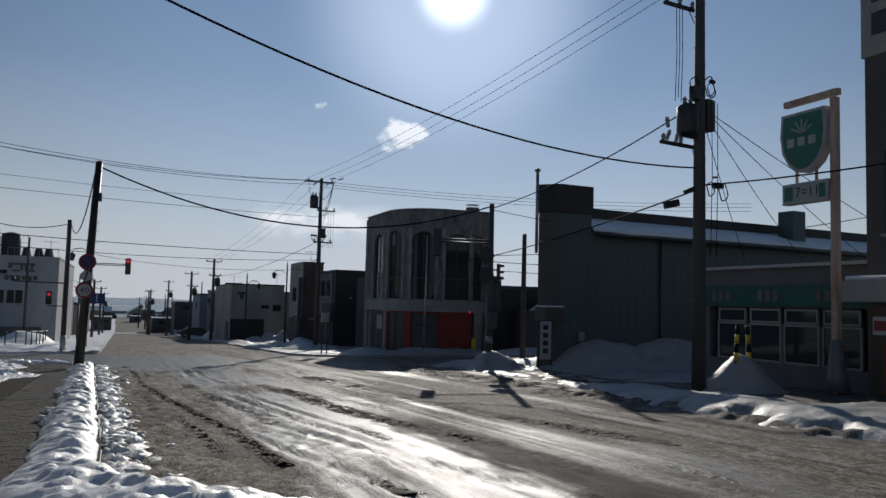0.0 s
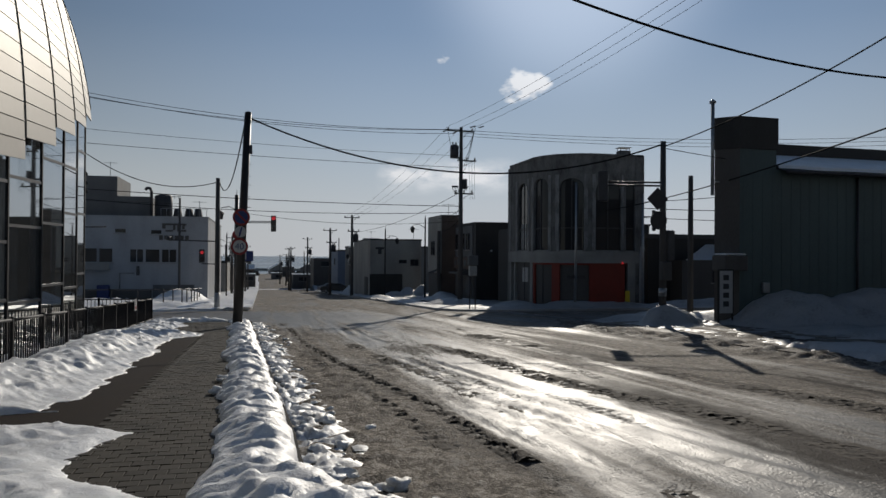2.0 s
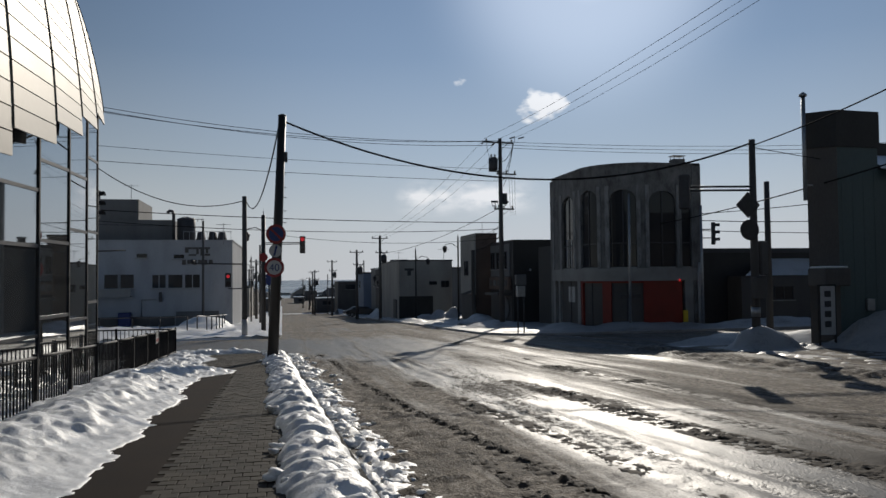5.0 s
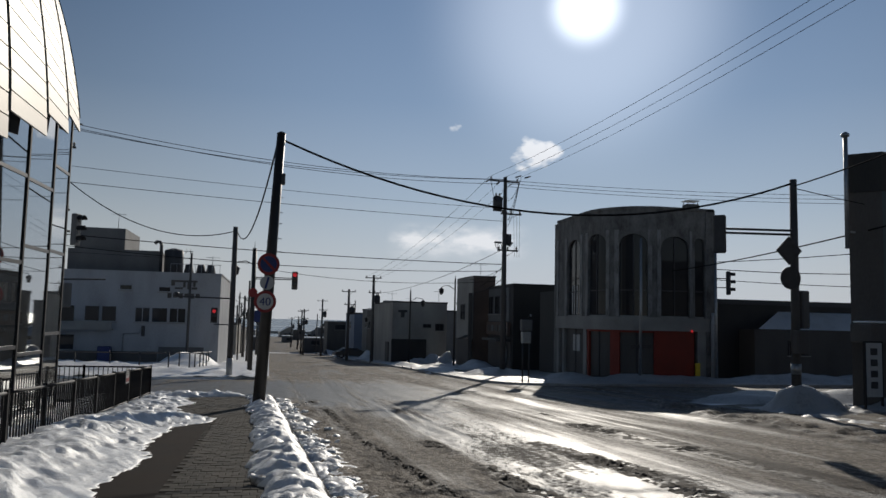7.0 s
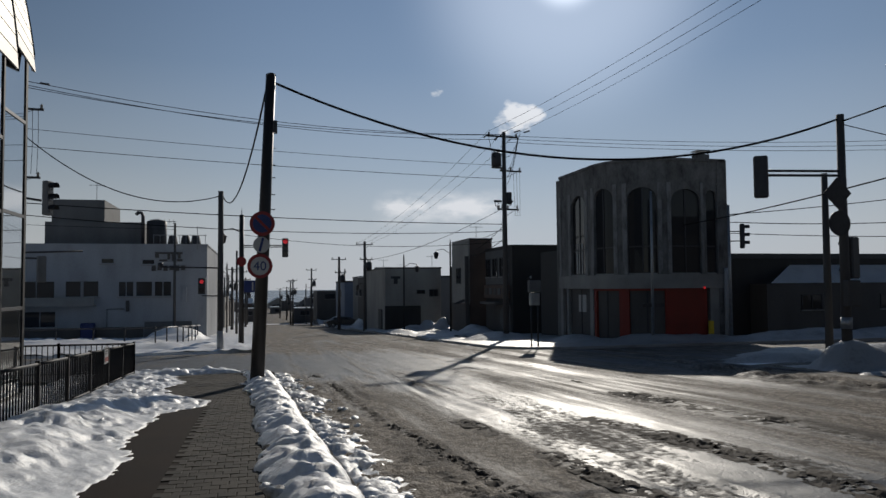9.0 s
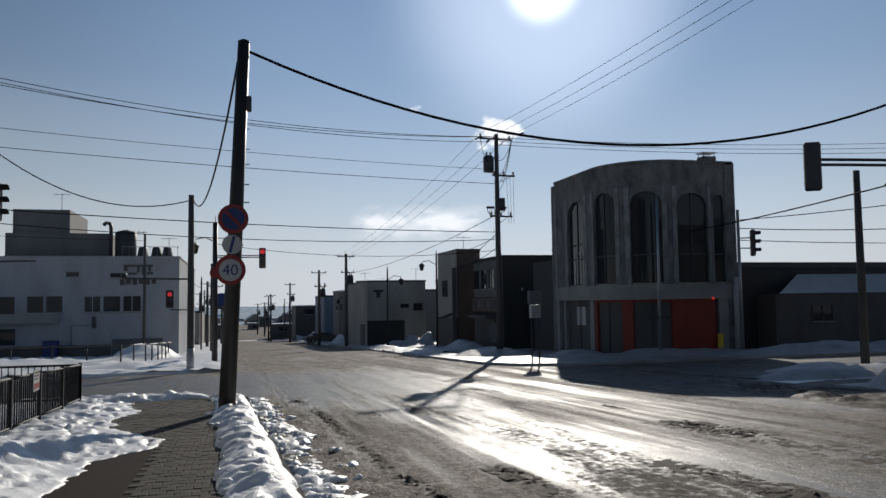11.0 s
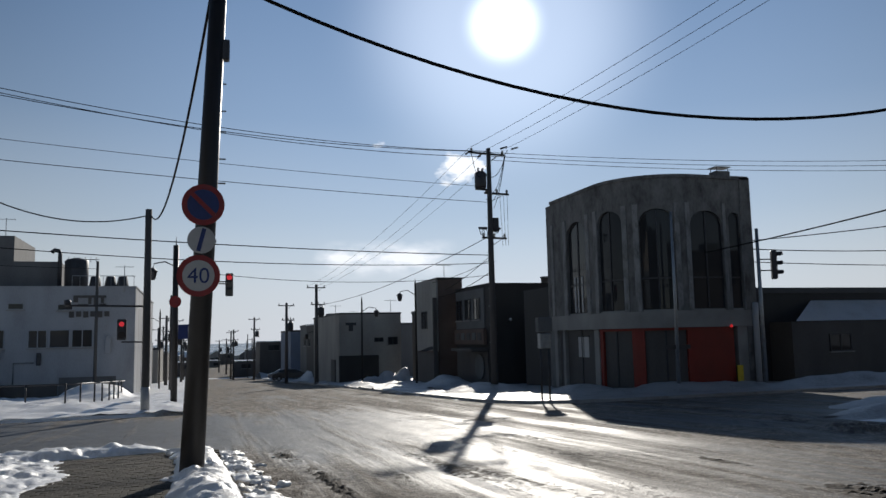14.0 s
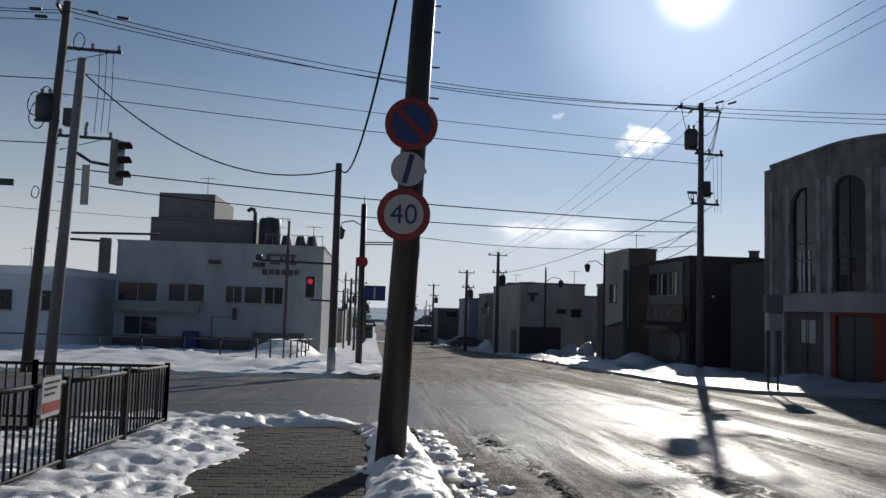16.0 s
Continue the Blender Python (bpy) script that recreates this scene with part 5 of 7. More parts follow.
bmesh.ops.solidify(bm, geom=bm.faces[:], thickness=0.2)
part("roof_snow", bm, SNOW, shed, "snow on a lean-to roof")
part("lean_to", box(B(), 28.2, 52, 53.8, 55.45, -1.7, 1.75), DARK_WALL, shed)
for x in (30.5, 36, 42):
    window(shed, south(x, 53.8, 0.2), 1.4, 0.9)
left_house = block("house", "white house with snow on its roof beside the lot", -38, -20.7, 74, 88, 2.6, material("bright_white_siding", (0.7, 0.71, 0.73), 0.75, vary=0.12, scale=0.6, fine=15), SNOW, 0.5)
block("shed", "low dark shed behind the empty lot", -20.4, -17.0, 96.0, 108.0, 1.2, SOOT_WALL, SNOW, 0.15)
for x in (-32, -28, -24.5, -21.5):
    window(left_house, south(x, 74, 0.4), 1.2, 1.2, bars=1)


# shopfront details down the east side
def awning(parent, y0, y1, x, z, mat):
    bm = B()
    vs = [bm.verts.new(q) for q in ((x, y0, z + 0.35), (x, y1, z + 0.35), (x - 0.9, y1, z), (x - 0.9, y0, z))]
    bm.faces.new(vs)
    bmesh.ops.solidify(bm, geom=bm.faces[:], thickness=0.05)
    part("awning", bm, mat, parent)


awning(brick, 77.4, 79.4, 16.48, 0.3, DARK_WALL)
part("roof_unit", box(B(), 12.6, 14.6, 104.0, 106.0, 3.75, 4.1, None, 0.03), GREY_WALL, low)


def aerial(x, y, z, h, label):
    r = root("roof_aerial", (x, y, z), label, "aerial", "roof aerials")
    part("mast", tube(B(), [(0, 0, 0), (0, 0, h)], 0.025, 5), STEEL, r)
    part("boom", tube(B(), [(-0.6, 0, h - 0.1), (0.6, 0, h - 0.1)], 0.018, 5), STEEL, r)
    for k in range(6):
        part("element", tube(B(), [(-0.55 + k * 0.22, -0.25, h - 0.1), (-0.55 + k * 0.22, 0.25, h - 0.1)], 0.01, 4), STEEL, r)


for x, y, z, h in ((-14.0, 84.0, 9.1, 1.5), (-5.6, 79.8, 4.9, 1.9), (17.5, 96.5, 3.75, 1.4), (14.0, 108.0, 3.75, 1.4), (19, 124, 3.15, 1.9), (17.6, 79.0, 5.8, 1.2), (-24, 78, 2.7, 1.8), (18.0, 141.0, 2.65, 2.0)):
    aerial(x, y, z, h, "thin metal television aerial on a roof")

# ---- poles, wires ----
def wire(a, b, sag, r=0.018, n=16, name="overhead_cable", label="thin black overhead cable strung between poles", group="overhead cables"):
    a, b = Vector(a), Vector(b)
    pts = [a.lerp(b, i / n) - Vector((0, 0, 4 * sag * (i / n) * (1 - i / n))) for i in range(n + 1)]
    return tagged(part(name, tube(B(), pts, r, 5), RUBBER), label, "cable", group)


def insulator(m):
    return lathe(B(), ((0.03, 0), (0.07, 0.04), (0.04, 0.08), (0.075, 0.12), (0.03, 0.2)), 8, m)


def utility_pole(x, y, zb, top, r0=0.19, r1=0.12, arms=(), transformer=None, mat=None, label="", boxes=(), bolts=True, group="utility poles", lean=0.0):
    """arms: (height above base, half length, heading in degrees, offset)."""
    p = root("utility_pole", (x, y, zb), label or "grey concrete utility pole with crossarms and wires", "utility pole", group)
    h = top - zb
    part("pole", tube(B(), [(-lean, 0, -0.5), (-lean / 2, 0, h * 0.5), (0, 0, h)], [r0, (r0 + r1) / 2, r1], 14), mat or POLE, p)
    for z, half, head, off in arms:
        m = pose(0, 0, h + z, 0, 0, head)
        arm = part("crossarm", box(B(), -half + off, half + off, 0.1, 0.2, -0.045, 0.045, m), DARK_STEEL, p)
        for q in (-half + off + 0.1, off, half + off - 0.1):
            part("insulator", insulator(m @ Matrix.Translation((q, 0.15, 0.045))), CONCRETE, arm)
        part("brace", tube(B(), [m @ Vector((off + half * 0.6, 0.15, -0.04)), m @ Vector((0, 0.12, -0.5))], 0.015, 5), DARK_STEEL, arm)
    if transformer:
        z, head = transformer
        m = pose(0, 0, h + z, 0, 0, head)
        t = part("transformer", lathe(B(), ((0.26, 0), (0.3, 0.05), (0.3, 0.75), (0.24, 0.82), (0.1, 0.88)), 16, m @ Matrix.Translation((0.5, 0, 0))), DARK_STEEL, p, "dark cylindrical transformer")
        part("bracket", box(B(), 0, 0.8, -0.05, 0.05, -0.1, -0.01, m), DARK_STEEL, t)
        for q in (-0.12, 0.12):
            part("bushing", insulator(m @ Matrix.Translation((0.5 + q, 0, 0.85))), CONCRETE, t)
    for z, head, w, hh in boxes:
        part("junction_box", box(B(), r1, r1 + w, -w / 2, w / 2, 0, hh, pose(0, 0, h + z, 0, 0, head), 0.02), DARK_STEEL, p)
    if bolts:
        for k in range(int((h - 2.2) / 0.45)):
            part("step_bolt", tube(B(), [(-0.22 if k % 2 else 0.08, 0, 2.0 + k * 0.45), (-0.08 if k % 2 else 0.22, 0, 2.0 + k * 0.45)], 0.012, 4), STEEL, p)
    return p


P_SIGN, P2, P3, P4, UR, UL, SL, SR = (-0.86, 31.8), (13.4, 57.6), (-2.55, 51.8), (-1.76, 60.8), (15.4, 19.5), (-11.9, 50.6), (-10.85, 49.4), (14.4, 31.0)
utility_pole(*P2, g(57.6) + 0.1, 10.9, 0.19, 0.11, arms=((-0.25, 1.0, 8, 0.0), (-2.3, 0.7, 8, 0.5), (-4.6, 0.7, 8, 0.3)), transformer=(-2.1, 188), boxes=((-4.3, 0, 0.3, 0.7),), label="tall concrete utility pole with a transformer at the street corner")
utility_pole(*UR, g(19.5) + 0.1, 12.6, 0.2, 0.13, arms=((-1.9, 0.6, 8, -0.65), (-5.9, 0.8, 10, -0.6)), transformer=(-5.6, 190), boxes=((-5.4, 20, 0.4, 0.9), (-4.6, 200, 0.25, 0.4)), label="tall concrete utility pole with transformer and junction boxes by the shop")
utility_pole(*UL, g(50.6) + 0.1, 11.3, 0.2, 0.13, arms=((-0.4, 0.8, 100, 0.0), (-1.55, 0.95, 8, 0.85), (-4.6, 0.9, 8, 0.8)), transformer=(-4.1, 185), boxes=((-4.3, 0, 0.3, 0.6),), label="weathered utility pole with transformer beside the lot", lean=0.55)
utility_pole(*P3, g(51.8) + 0.1, 6.35, 0.15, 0.12, bolts=False, label="slim dark pole with a pale foot at the far corner")
utility_pole(19.85, 38.4, g(38.4), 5.85, 0.15, 0.11, bolts=False, label="slim grey pole beside the cross street")
for x, y, top, s in ((10.15, 96, 6.6, 1), (8.75, 109, 5.48, 1), (8.13, 150, 5.12, 1), (5.83, 180, 3.43, 1), (6.6, 225, 2.2, 1), (-2.8, 92, 5.4, 0), (-3.0, 118, 4.2, 1), (-2.8, 150, 3.6, 1), (-3, 190, 2.8, 1), (13.6, 148, 5.0, 0), (-7.15, 78.0, 6.9, 0), (-6.2, 150, 3.7, 1), (-4.1, 121, 4.6, 1), (-7.3, 200, 5.0, 1), (5.3, 240, 1.9, 1), (8.1, 262, 1.1, 1), (5.95, 172, 3.6, 1), (11.9, 232, 1.6, 0), (14.6, 252, 2.2, 1), (9.7, 192, 2.8, 0)):
    utility_pole(x, y, g(y), top, 0.2 if s else 0.12, 0.13 if s else 0.09, arms=((-0.3, 0.9, 5, 0), (-1.9, 0.7, 5, 0.2)) if s else (), transformer=(-3.0, 20) if s else None, bolts=False, label="distant utility pole down the street")

bpy.data.objects["utility_pole.003"]["label"] = "slim dark pole with a pale foot at the corner"
part("foot_band", tube(B(), [(0, 0, 0.0), (0, 0, 0.95)], 0.158, 14), SIGN_WHITE, bpy.data.objects["utility_pole.003"], "pale reflective foot band")
for k, (dx, dz) in enumerate(((-1.0, 0.1), (0.0, 0.1), (0.9, 0.1))):
    wire((UR[0] - 0.9 + dx * 0.5, UR[1] + 0.5, 11.4), (P2[0] + dx, P2[1] - 0.1, 10.9), 0.5, 0.009, 20)
    wire((P2[0] + dx, P2[1] + 0.1, 10.9), (10.15 + dx * 0.8, 96, 6.4), 0.7, 0.009, 20)
    wire((UL[0] + 0.1, UL[1] + dx * 0.4, 11.1 - 0.25 * abs(dx)), (P2[0] + dx * 0.2 - 0.2, P2[1], 10.75 - 0.3 * (k == 0)), 0.7, 0.016, 20)
    wire((P2[0] + dx * 0.2, P2[1], 10.7 - 0.2 * k), (46, 50, 10.6 - 0.3 * k), 0.5, 0.014, 16)
    wire((UL[0] - 0.1, UL[1] + dx * 0.4, 11.0 - 0.25 * abs(dx)), (-60, 47, 10.5 - 0.2 * k), 0.4, 0.014, 16)
wire((P_SIGN[0] + 0.4, P_SIGN[1], 6.55), (SR[0], SR[1], 6.15), 1.45, 0.03, 24, label="thick sagging black cable across the street")
wire((P_SIGN[0] + 0.2, P_SIGN[1] + 0.1, 6.4), (P3[0] + 0.1, P3[1], 6.1), 1.2, 0.024, 24)
wire((P3[0] - 0.1, P3[1], 6.1), (SL[0], SL[1], 8.6), 1.3, 0.024, 24)
wire((UL[0], UL[1], 5.6), (P2[0], P2[1], 5.4), 0.2, 0.022, 20)
wire((UL[0], UL[1], 5.1), (P2[0], P2[1], 5.0), 0.45, 0.018, 20)
wire((UL[0], UL[1], 8.1), (P2[0], P2[1], 8.1), 0.15, 0.015)
wire((UL[0], UL[1], 8.9), (P2[0], P2[1], 8.9), 0.2, 0.012)
wire((P4[0], P4[1], 4.9), (P2[0], P2[1], 4.4), 0.5, 0.014)
wire((23.85, 51.0, 5.1), (46, 48, 6.2), 0.5, 0.024)
wire((23.85, 51.0, 4.5), (46, 48, 4.6), 0.25, 0.02)
wire((23.85, 51.0, 5.5), (40, 30, 8.0), 0.6, 0.022)
wire((SR[0], SR[1], 6.0), (46, 40, 7.0), 0.8, 0.014)
wire((SR[0], SR[1], 6.05), (UR[0], UR[1], 8.0), 0.3, 0.022)
wire((21.2, 50.94, 4.9), (UR[0], UR[1], 5.5), 0.3, 0.026, 30, label="thick bundled cable along the shops")
wire((UR[0], UR[1], 6.1), (-5.0, 14.0, 9.0), 1.3, 0.024, 28, label="thick black cable slung across the street")
wire((UR[0], UR[1], 5.6), (19.2, 8, 6.4), 0.3, 0.022)
for k in range(4):
    wire((UR[0], UR[1], 7.9), (24 + k, 27 - 2 * k, 4.2), 0.15, 0.012)
wire((P2[0], P2[1], 5.4), (16.7, 76.0, 4.8), 0.15, 0.016)
wire((P2[0], P2[1], 5.2), (16.7, 80.0, 5.6), 0.2, 0.016)
def fittings(pole, loops=(), drops=(), splices=(), cutouts=()):
    """Coiled slack, drop wires, cable splices and cut-outs on a utility pole, in the pole's own coordinates."""
    for x, z, r in loops:
        ring = [(x + r * 0.6 * math.cos(a), -0.12 + 0.03 * math.sin(3 * a), z + r * math.sin(a)) for a in np.linspace(0.4, 6.6, 20)]
        part("cable_loop", tube(B(), ring, 0.018, 5), RUBBER, pole)
    for x, z0, z1 in drops:
        part("drop_wire", tube(B(), [(x, -0.1, z0), (x + 0.02, -0.1, (z0 + z1) / 2), (x - 0.03, -0.1, z1)], 0.011, 5), RUBBER, pole)
    for x, z, w, h, tilt in splices:
        part("cable_splice", box(B(), -w / 2, w / 2, -0.06, 0.06, -h / 2, h / 2, pose(x, -0.12, z, 0, tilt, 0), 0.02), DARK_STEEL, pole)
    for x, z, tilt in cutouts:
        part("cut_out", lathe(B(), ((0.03, 0), (0.06, 0.05), (0.045, 0.12), (0.065, 0.2), (0.04, 0.3)), 8, pose(x, -0.15, z, 0, tilt, 0)), CONCRETE, pole)


ground_ur, ground_ul, ground_p2 = g(19.5) + 0.1, g(50.6) + 0.1, g(57.6) + 0.1
fittings(bpy.data.objects["utility_pole.001"],
         loops=[(-0.28, 8.4 - ground_ur, 0.25), (-0.2, 8.25 - ground_ur, 0.2), (0.25, 8.45 - ground_ur, 0.28), (0.32, 8.35 - ground_ur, 0.22), (0.3, 5.5 - ground_ur, 0.2), (0.75, 5.45 - ground_ur, 0.25)],
         drops=[(-0.9, 10.6 - ground_ur, 7.9 - ground_ur), (-0.8, 10.6 - ground_ur, 8.0 - ground_ur), (-0.7, 10.6 - ground_ur, 7.9 - ground_ur), (0.35, 8.2 - ground_ur, 3.6 - ground_ur), (0.55, 8.0 - ground_ur, 3.6 - ground_ur)],
         splices=[(-0.45, 5.4 - ground_ur, 0.36, 0.13, -24), (-1.05, 4.98 - ground_ur, 0.5, 0.2, -14), (0.55, 5.62 - ground_ur, 0.38, 0.17, -3), (0.45, 5.85 - ground_ur, 0.16, 0.05, 0), (0.34, 8.6 - ground_ur, 0.18, 0.1, 20)],
         cutouts=[(-1.25, 6.75 - ground_ur, 20), (-0.95, 6.7 - ground_ur, 15), (-1.2, 7.1 - ground_ur, -10)])
fittings(bpy.data.objects["utility_pole.002"],
         loops=[(-0.8, 7.7 - ground_ul, 0.4), (-0.7, 7.3 - ground_ul, 0.45), (-0.45, 8.0 - ground_ul, 0.3), (0.5, 9.9 - ground_ul, 0.3), (-0.6, 4.7 - ground_ul, 0.2)],
         drops=[(1.2, 9.7 - ground_ul, 6.8 - ground_ul), (1.42, 9.7 - ground_ul, 6.8 - ground_ul), (1.65, 9.7 - ground_ul, 6.8 - ground_ul)],
         splices=[(-1.7, 5.0 - ground_ul, 0.8, 0.22, 0), (0.9, 10.95 - ground_ul, 0.4, 0.08, 6), (1.9, 10.8 - ground_ul, 0.4, 0.08, 6), (-1.0, 10.95 - ground_ul, 0.4, 0.1, 0), (-0.8, 10.7 - ground_ul, 0.4, 0.1, 0)],
         cutouts=[(0.5, 6.85 - ground_ul, 10), (0.9, 6.85 - ground_ul, 10)])
fittings(bpy.data.objects["utility_pole"],
         loops=[(-0.35, 6.5 - ground_p2, 0.25), (-0.5, 6.6 - ground_p2, 0.2), (0.3, 6.7 - ground_p2, 0.18)],
         splices=[(-1.15, 10.6 - ground_p2, 0.35, 0.08, -35), (-0.5, 10.5 - ground_p2, 0.35, 0.08, -40), (0.8, 10.95 - ground_p2, 0.4, 0.08, -18), (1.4, 10.95 - ground_p2, 0.4, 0.08, -18), (-0.45, 6.75 - ground_p2, 0.45, 0.12, 0), (0.3, 6.75 - ground_p2, 0.4, 0.1, 0)])
for k in range(3):  # jumper loops at the corner pole
    wire((P2[0] - 1.0 + k, P2[1] - 0.1, 10.85), (P2[0] - 0.6 + 0.25 * k, P2[1] - 0.35, 9.35), 0.45, 0.016, 12)
    wire((P2[0] + 0.9, P2[1], 10.7 - 0.1 * k), (P2[0] + 0.15, P2[1] - 0.15, 8.6 - 0.4 * k), 0.4, 0.014, 12)
    wire((P2[0] + 0.6 + 0.2 * k, P2[1] + 0.1, 8.5), (P2[0] + 0.7 + 0.15 * k, P2[1] + 0.1, 5.9), 0.05, 0.009, 4)
wire((P2[0], P2[1], 6.4), (10.1, 96, 4.6), 0.6, 0.018)
wire((P2[0], P2[1], 4.6), (16.8, 78, 4.4), 0.25, 0.02)
wire((-60, 50, 7.4), (-7.15, 78, 6.4), 0.5, 0.014)
yagi = root("aerial", (-7.15, 78, 6.9), "small comb aerial on the slim pole", "aerial")
part("boom", tube(B(), [(-1.9, 0, 0.12), (0.1, 0, 0.12)], 0.025, 6), DARK_STEEL, yagi)
for k in range(6):
    part("element", tube(B(), [(-1.8 + k * 0.34, -0.1, -0.06), (-1.8 + k * 0.34, 0.1, 0.3)], 0.02, 5), DARK_STEEL, yagi)
for k in range(2):
    wire((-60, 46, 9.0 - 2 * k), (UL[0], UL[1], 8.6 - 2.2 * k), 0.4, 0.018)
    wire((P4[0], P4[1], 5.4 - 0.5 * k), (-3.0, 118, 3.6 - 0.4 * k), 0.4, 0.018)


def road_sign_disc(parent, c, rim, face, r, label):
    s = part("sign_disc", disc(B(), c, (0, -1, 0), r, 0.02), rim, parent, label)
    part("sign_face", disc(B(), (c[0], c[1] - 0.014, c[2]), (0, -1, 0), r * 0.74, 0.012), face, s)
    return s


def text_mesh(parent, body, size, m, mat, name="lettering"):
    cu = bpy.data.curves.new(name, "FONT")
    cu.body, cu.size, cu.extrude, cu.align_x, cu.align_y = body, size, 0.003, "CENTER", "CENTER"
    tmp = bpy.data.objects.new(name, cu)
    me = bpy.data.meshes.new_from_object(tmp)
    bpy.data.objects.remove(tmp)
    me.transform(m)
    me.materials.append(mat)
    ob = new(name, me)
    ob.parent = parent
    return ob


def sign_pole():
    x, y = P_SIGN
    zb = g(y) + 0.12
    p = root("sign_pole", (x, y, zb), "dark round pole carrying three round road signs", "sign pole")
    part("pole", tube(B(), [(0, 0, -0.3), (0.16, 0, 3.5), (0.31, 0, 6.72 - zb)], [0.165, 0.14, 0.115], 18), POLE_BROWN, p)
    part("cap", lathe(B(), ((0.12, 0), (0.12, 0.03), (0.04, 0.07)), 14, pose(0.31, 0, 6.72 - zb)), DARK_STEEL, p)
    s = road_sign_disc(p, (0.07, -0.22, 2.22 - zb), SIGN_RED, SIGN_WHITE, 0.285, "round white sign with a red rim and blue figures")
    text_mesh(s, "40", 0.3, pose(0.07, -0.245, 2.21 - zb, 90), SIGN_BLUE)
    s = road_sign_disc(p, (0.1, -0.22, 2.71 - zb), SIGN_WHITE, SIGN_WHITE, 0.185, "small round white plate with a slanted blue bar")
    part("slash", box(B(), -0.028, 0.028, -0.004, 0.004, -0.16, 0.16, pose(0.1, -0.245, 2.71 - zb, 0, 14, 0)), SIGN_BLUE, s)
    s = road_sign_disc(p, (0.12, -0.22, 3.2 - zb), SIGN_RED, SIGN_BLUE, 0.285, "round blue sign with a red rim and slash")
    part("slash", box(B(), -0.03, 0.03, -0.003, 0.003, -0.21, 0.21, pose(0.12, -0.247, 3.2 - zb, 0, -45, 0)), SIGN_RED, s)
    for z in (2.1, 2.35, 2.7, 3.05, 3.28):
        part("clamp", box(B(), -0.04, 0.3, -0.205, -0.12, z - zb - 0.02, z - zb + 0.02), STEEL, p)
    for z in (3.55, 3.9, 4.3, 4.6, 5.0, 5.5):
        part("step_bolt", tube(B(), [(0.2, 0, z - zb), (0.42, 0, z - zb)], 0.012, 5), STEEL, p)
    part("junction_box", box(B(), 0.34, 0.46, -0.07, 0.07, 5.35 - zb, 5.65 - zb, None, 0.015), DARK_STEEL, p)


sign_pole()


def signal_head(parent, m, lit, case=None):
    """Upright three-lens head; m: centre, lenses towards -y."""
    hd = part("signal_head", box(B(), -0.18, 0.18, -0.1, 0.1, -0.56, 0.56, m, 0.04), case or DARK_STEEL, parent, "upright three-lens signal head")
    for k, z in enumerate((0.36, 0.0, -0.36)):
        part("lens", disc(B(), m @ Vector((0, -0.105, z)), (m.to_3x3() @ Vector((0, -1, 0))), 0.13, 0.02, 16), LAMP_RED if lit and k == 0 else LENS_OFF, hd)
        bm = B()
        ring = []
        for i in range(9):
            a = math.pi * i / 8
            ring.append((0.15 * math.cos(a), 0.15 * math.sin(a)))
        for (xa, za), (xb, zb) in zip(ring, ring[1:]):
            v = [bm.verts.new(m @ Vector(c)) for c in ((xa, -0.1, z + za), (xb, -0.1, z + zb), (xb, -0.32, z + zb), (xa, -0.32, z + za))]
            bm.faces.new(v)
        bmesh.ops.solidify(bm, geom=bm.faces[:], thickness=0.008)
        part("hood", bm, DARK_STEEL, hd)
    return hd


def east_signal_pole():
    x, y = SR
    zb = g(y) + 0.2
    p = root("traffic_signal", (x, y, zb), "grey steel signal pole with a long arm and signs", "traffic light", "traffic lights")
    part("pole", tube(B(), [(0, 0, -0.3), (0, 0, 6.25 - zb)], [0.14, 0.1], 14), POLE, p)
    for z in (4.6, 4.72):
        part("arm", tube(B(), [(0, 0, z - zb), (-2.1, 0.3, z - zb)], 0.035, 8), DARK_STEEL, p)
    signal_head(p, pose(-2.25, 0.3, 4.55 - zb, 0, 0, 150), False)
    part("diamond_sign", box(B(), -0.3, 0.3, -0.01, 0.01, -0.3, 0.3, pose(-0.32, -0.2, 4.1 - zb, 0, 45, 0)), DARK_STEEL, p, "back of a diamond-shaped sign")
    part("round_sign", disc(B(), (-0.28, -0.2, 3.3 - zb), (0, -1, 0), 0.33, 0.02), DARK_STEEL, p, "back of a round sign")
    signal_head(p, pose(0.35, 0.1, 2.4 - zb, 0, 0, 200), False)
    part("control_box", box(B(), -0.2, 0.2, -0.35, -0.12, 1.1 - zb, 1.8 - zb, None, 0.03), POLE, p)
    part("collar", tube(B(), [(0, 0, 0.9), (0, 0, 1.2)], 0.145, 14), STEEL, p, "pale metal band")


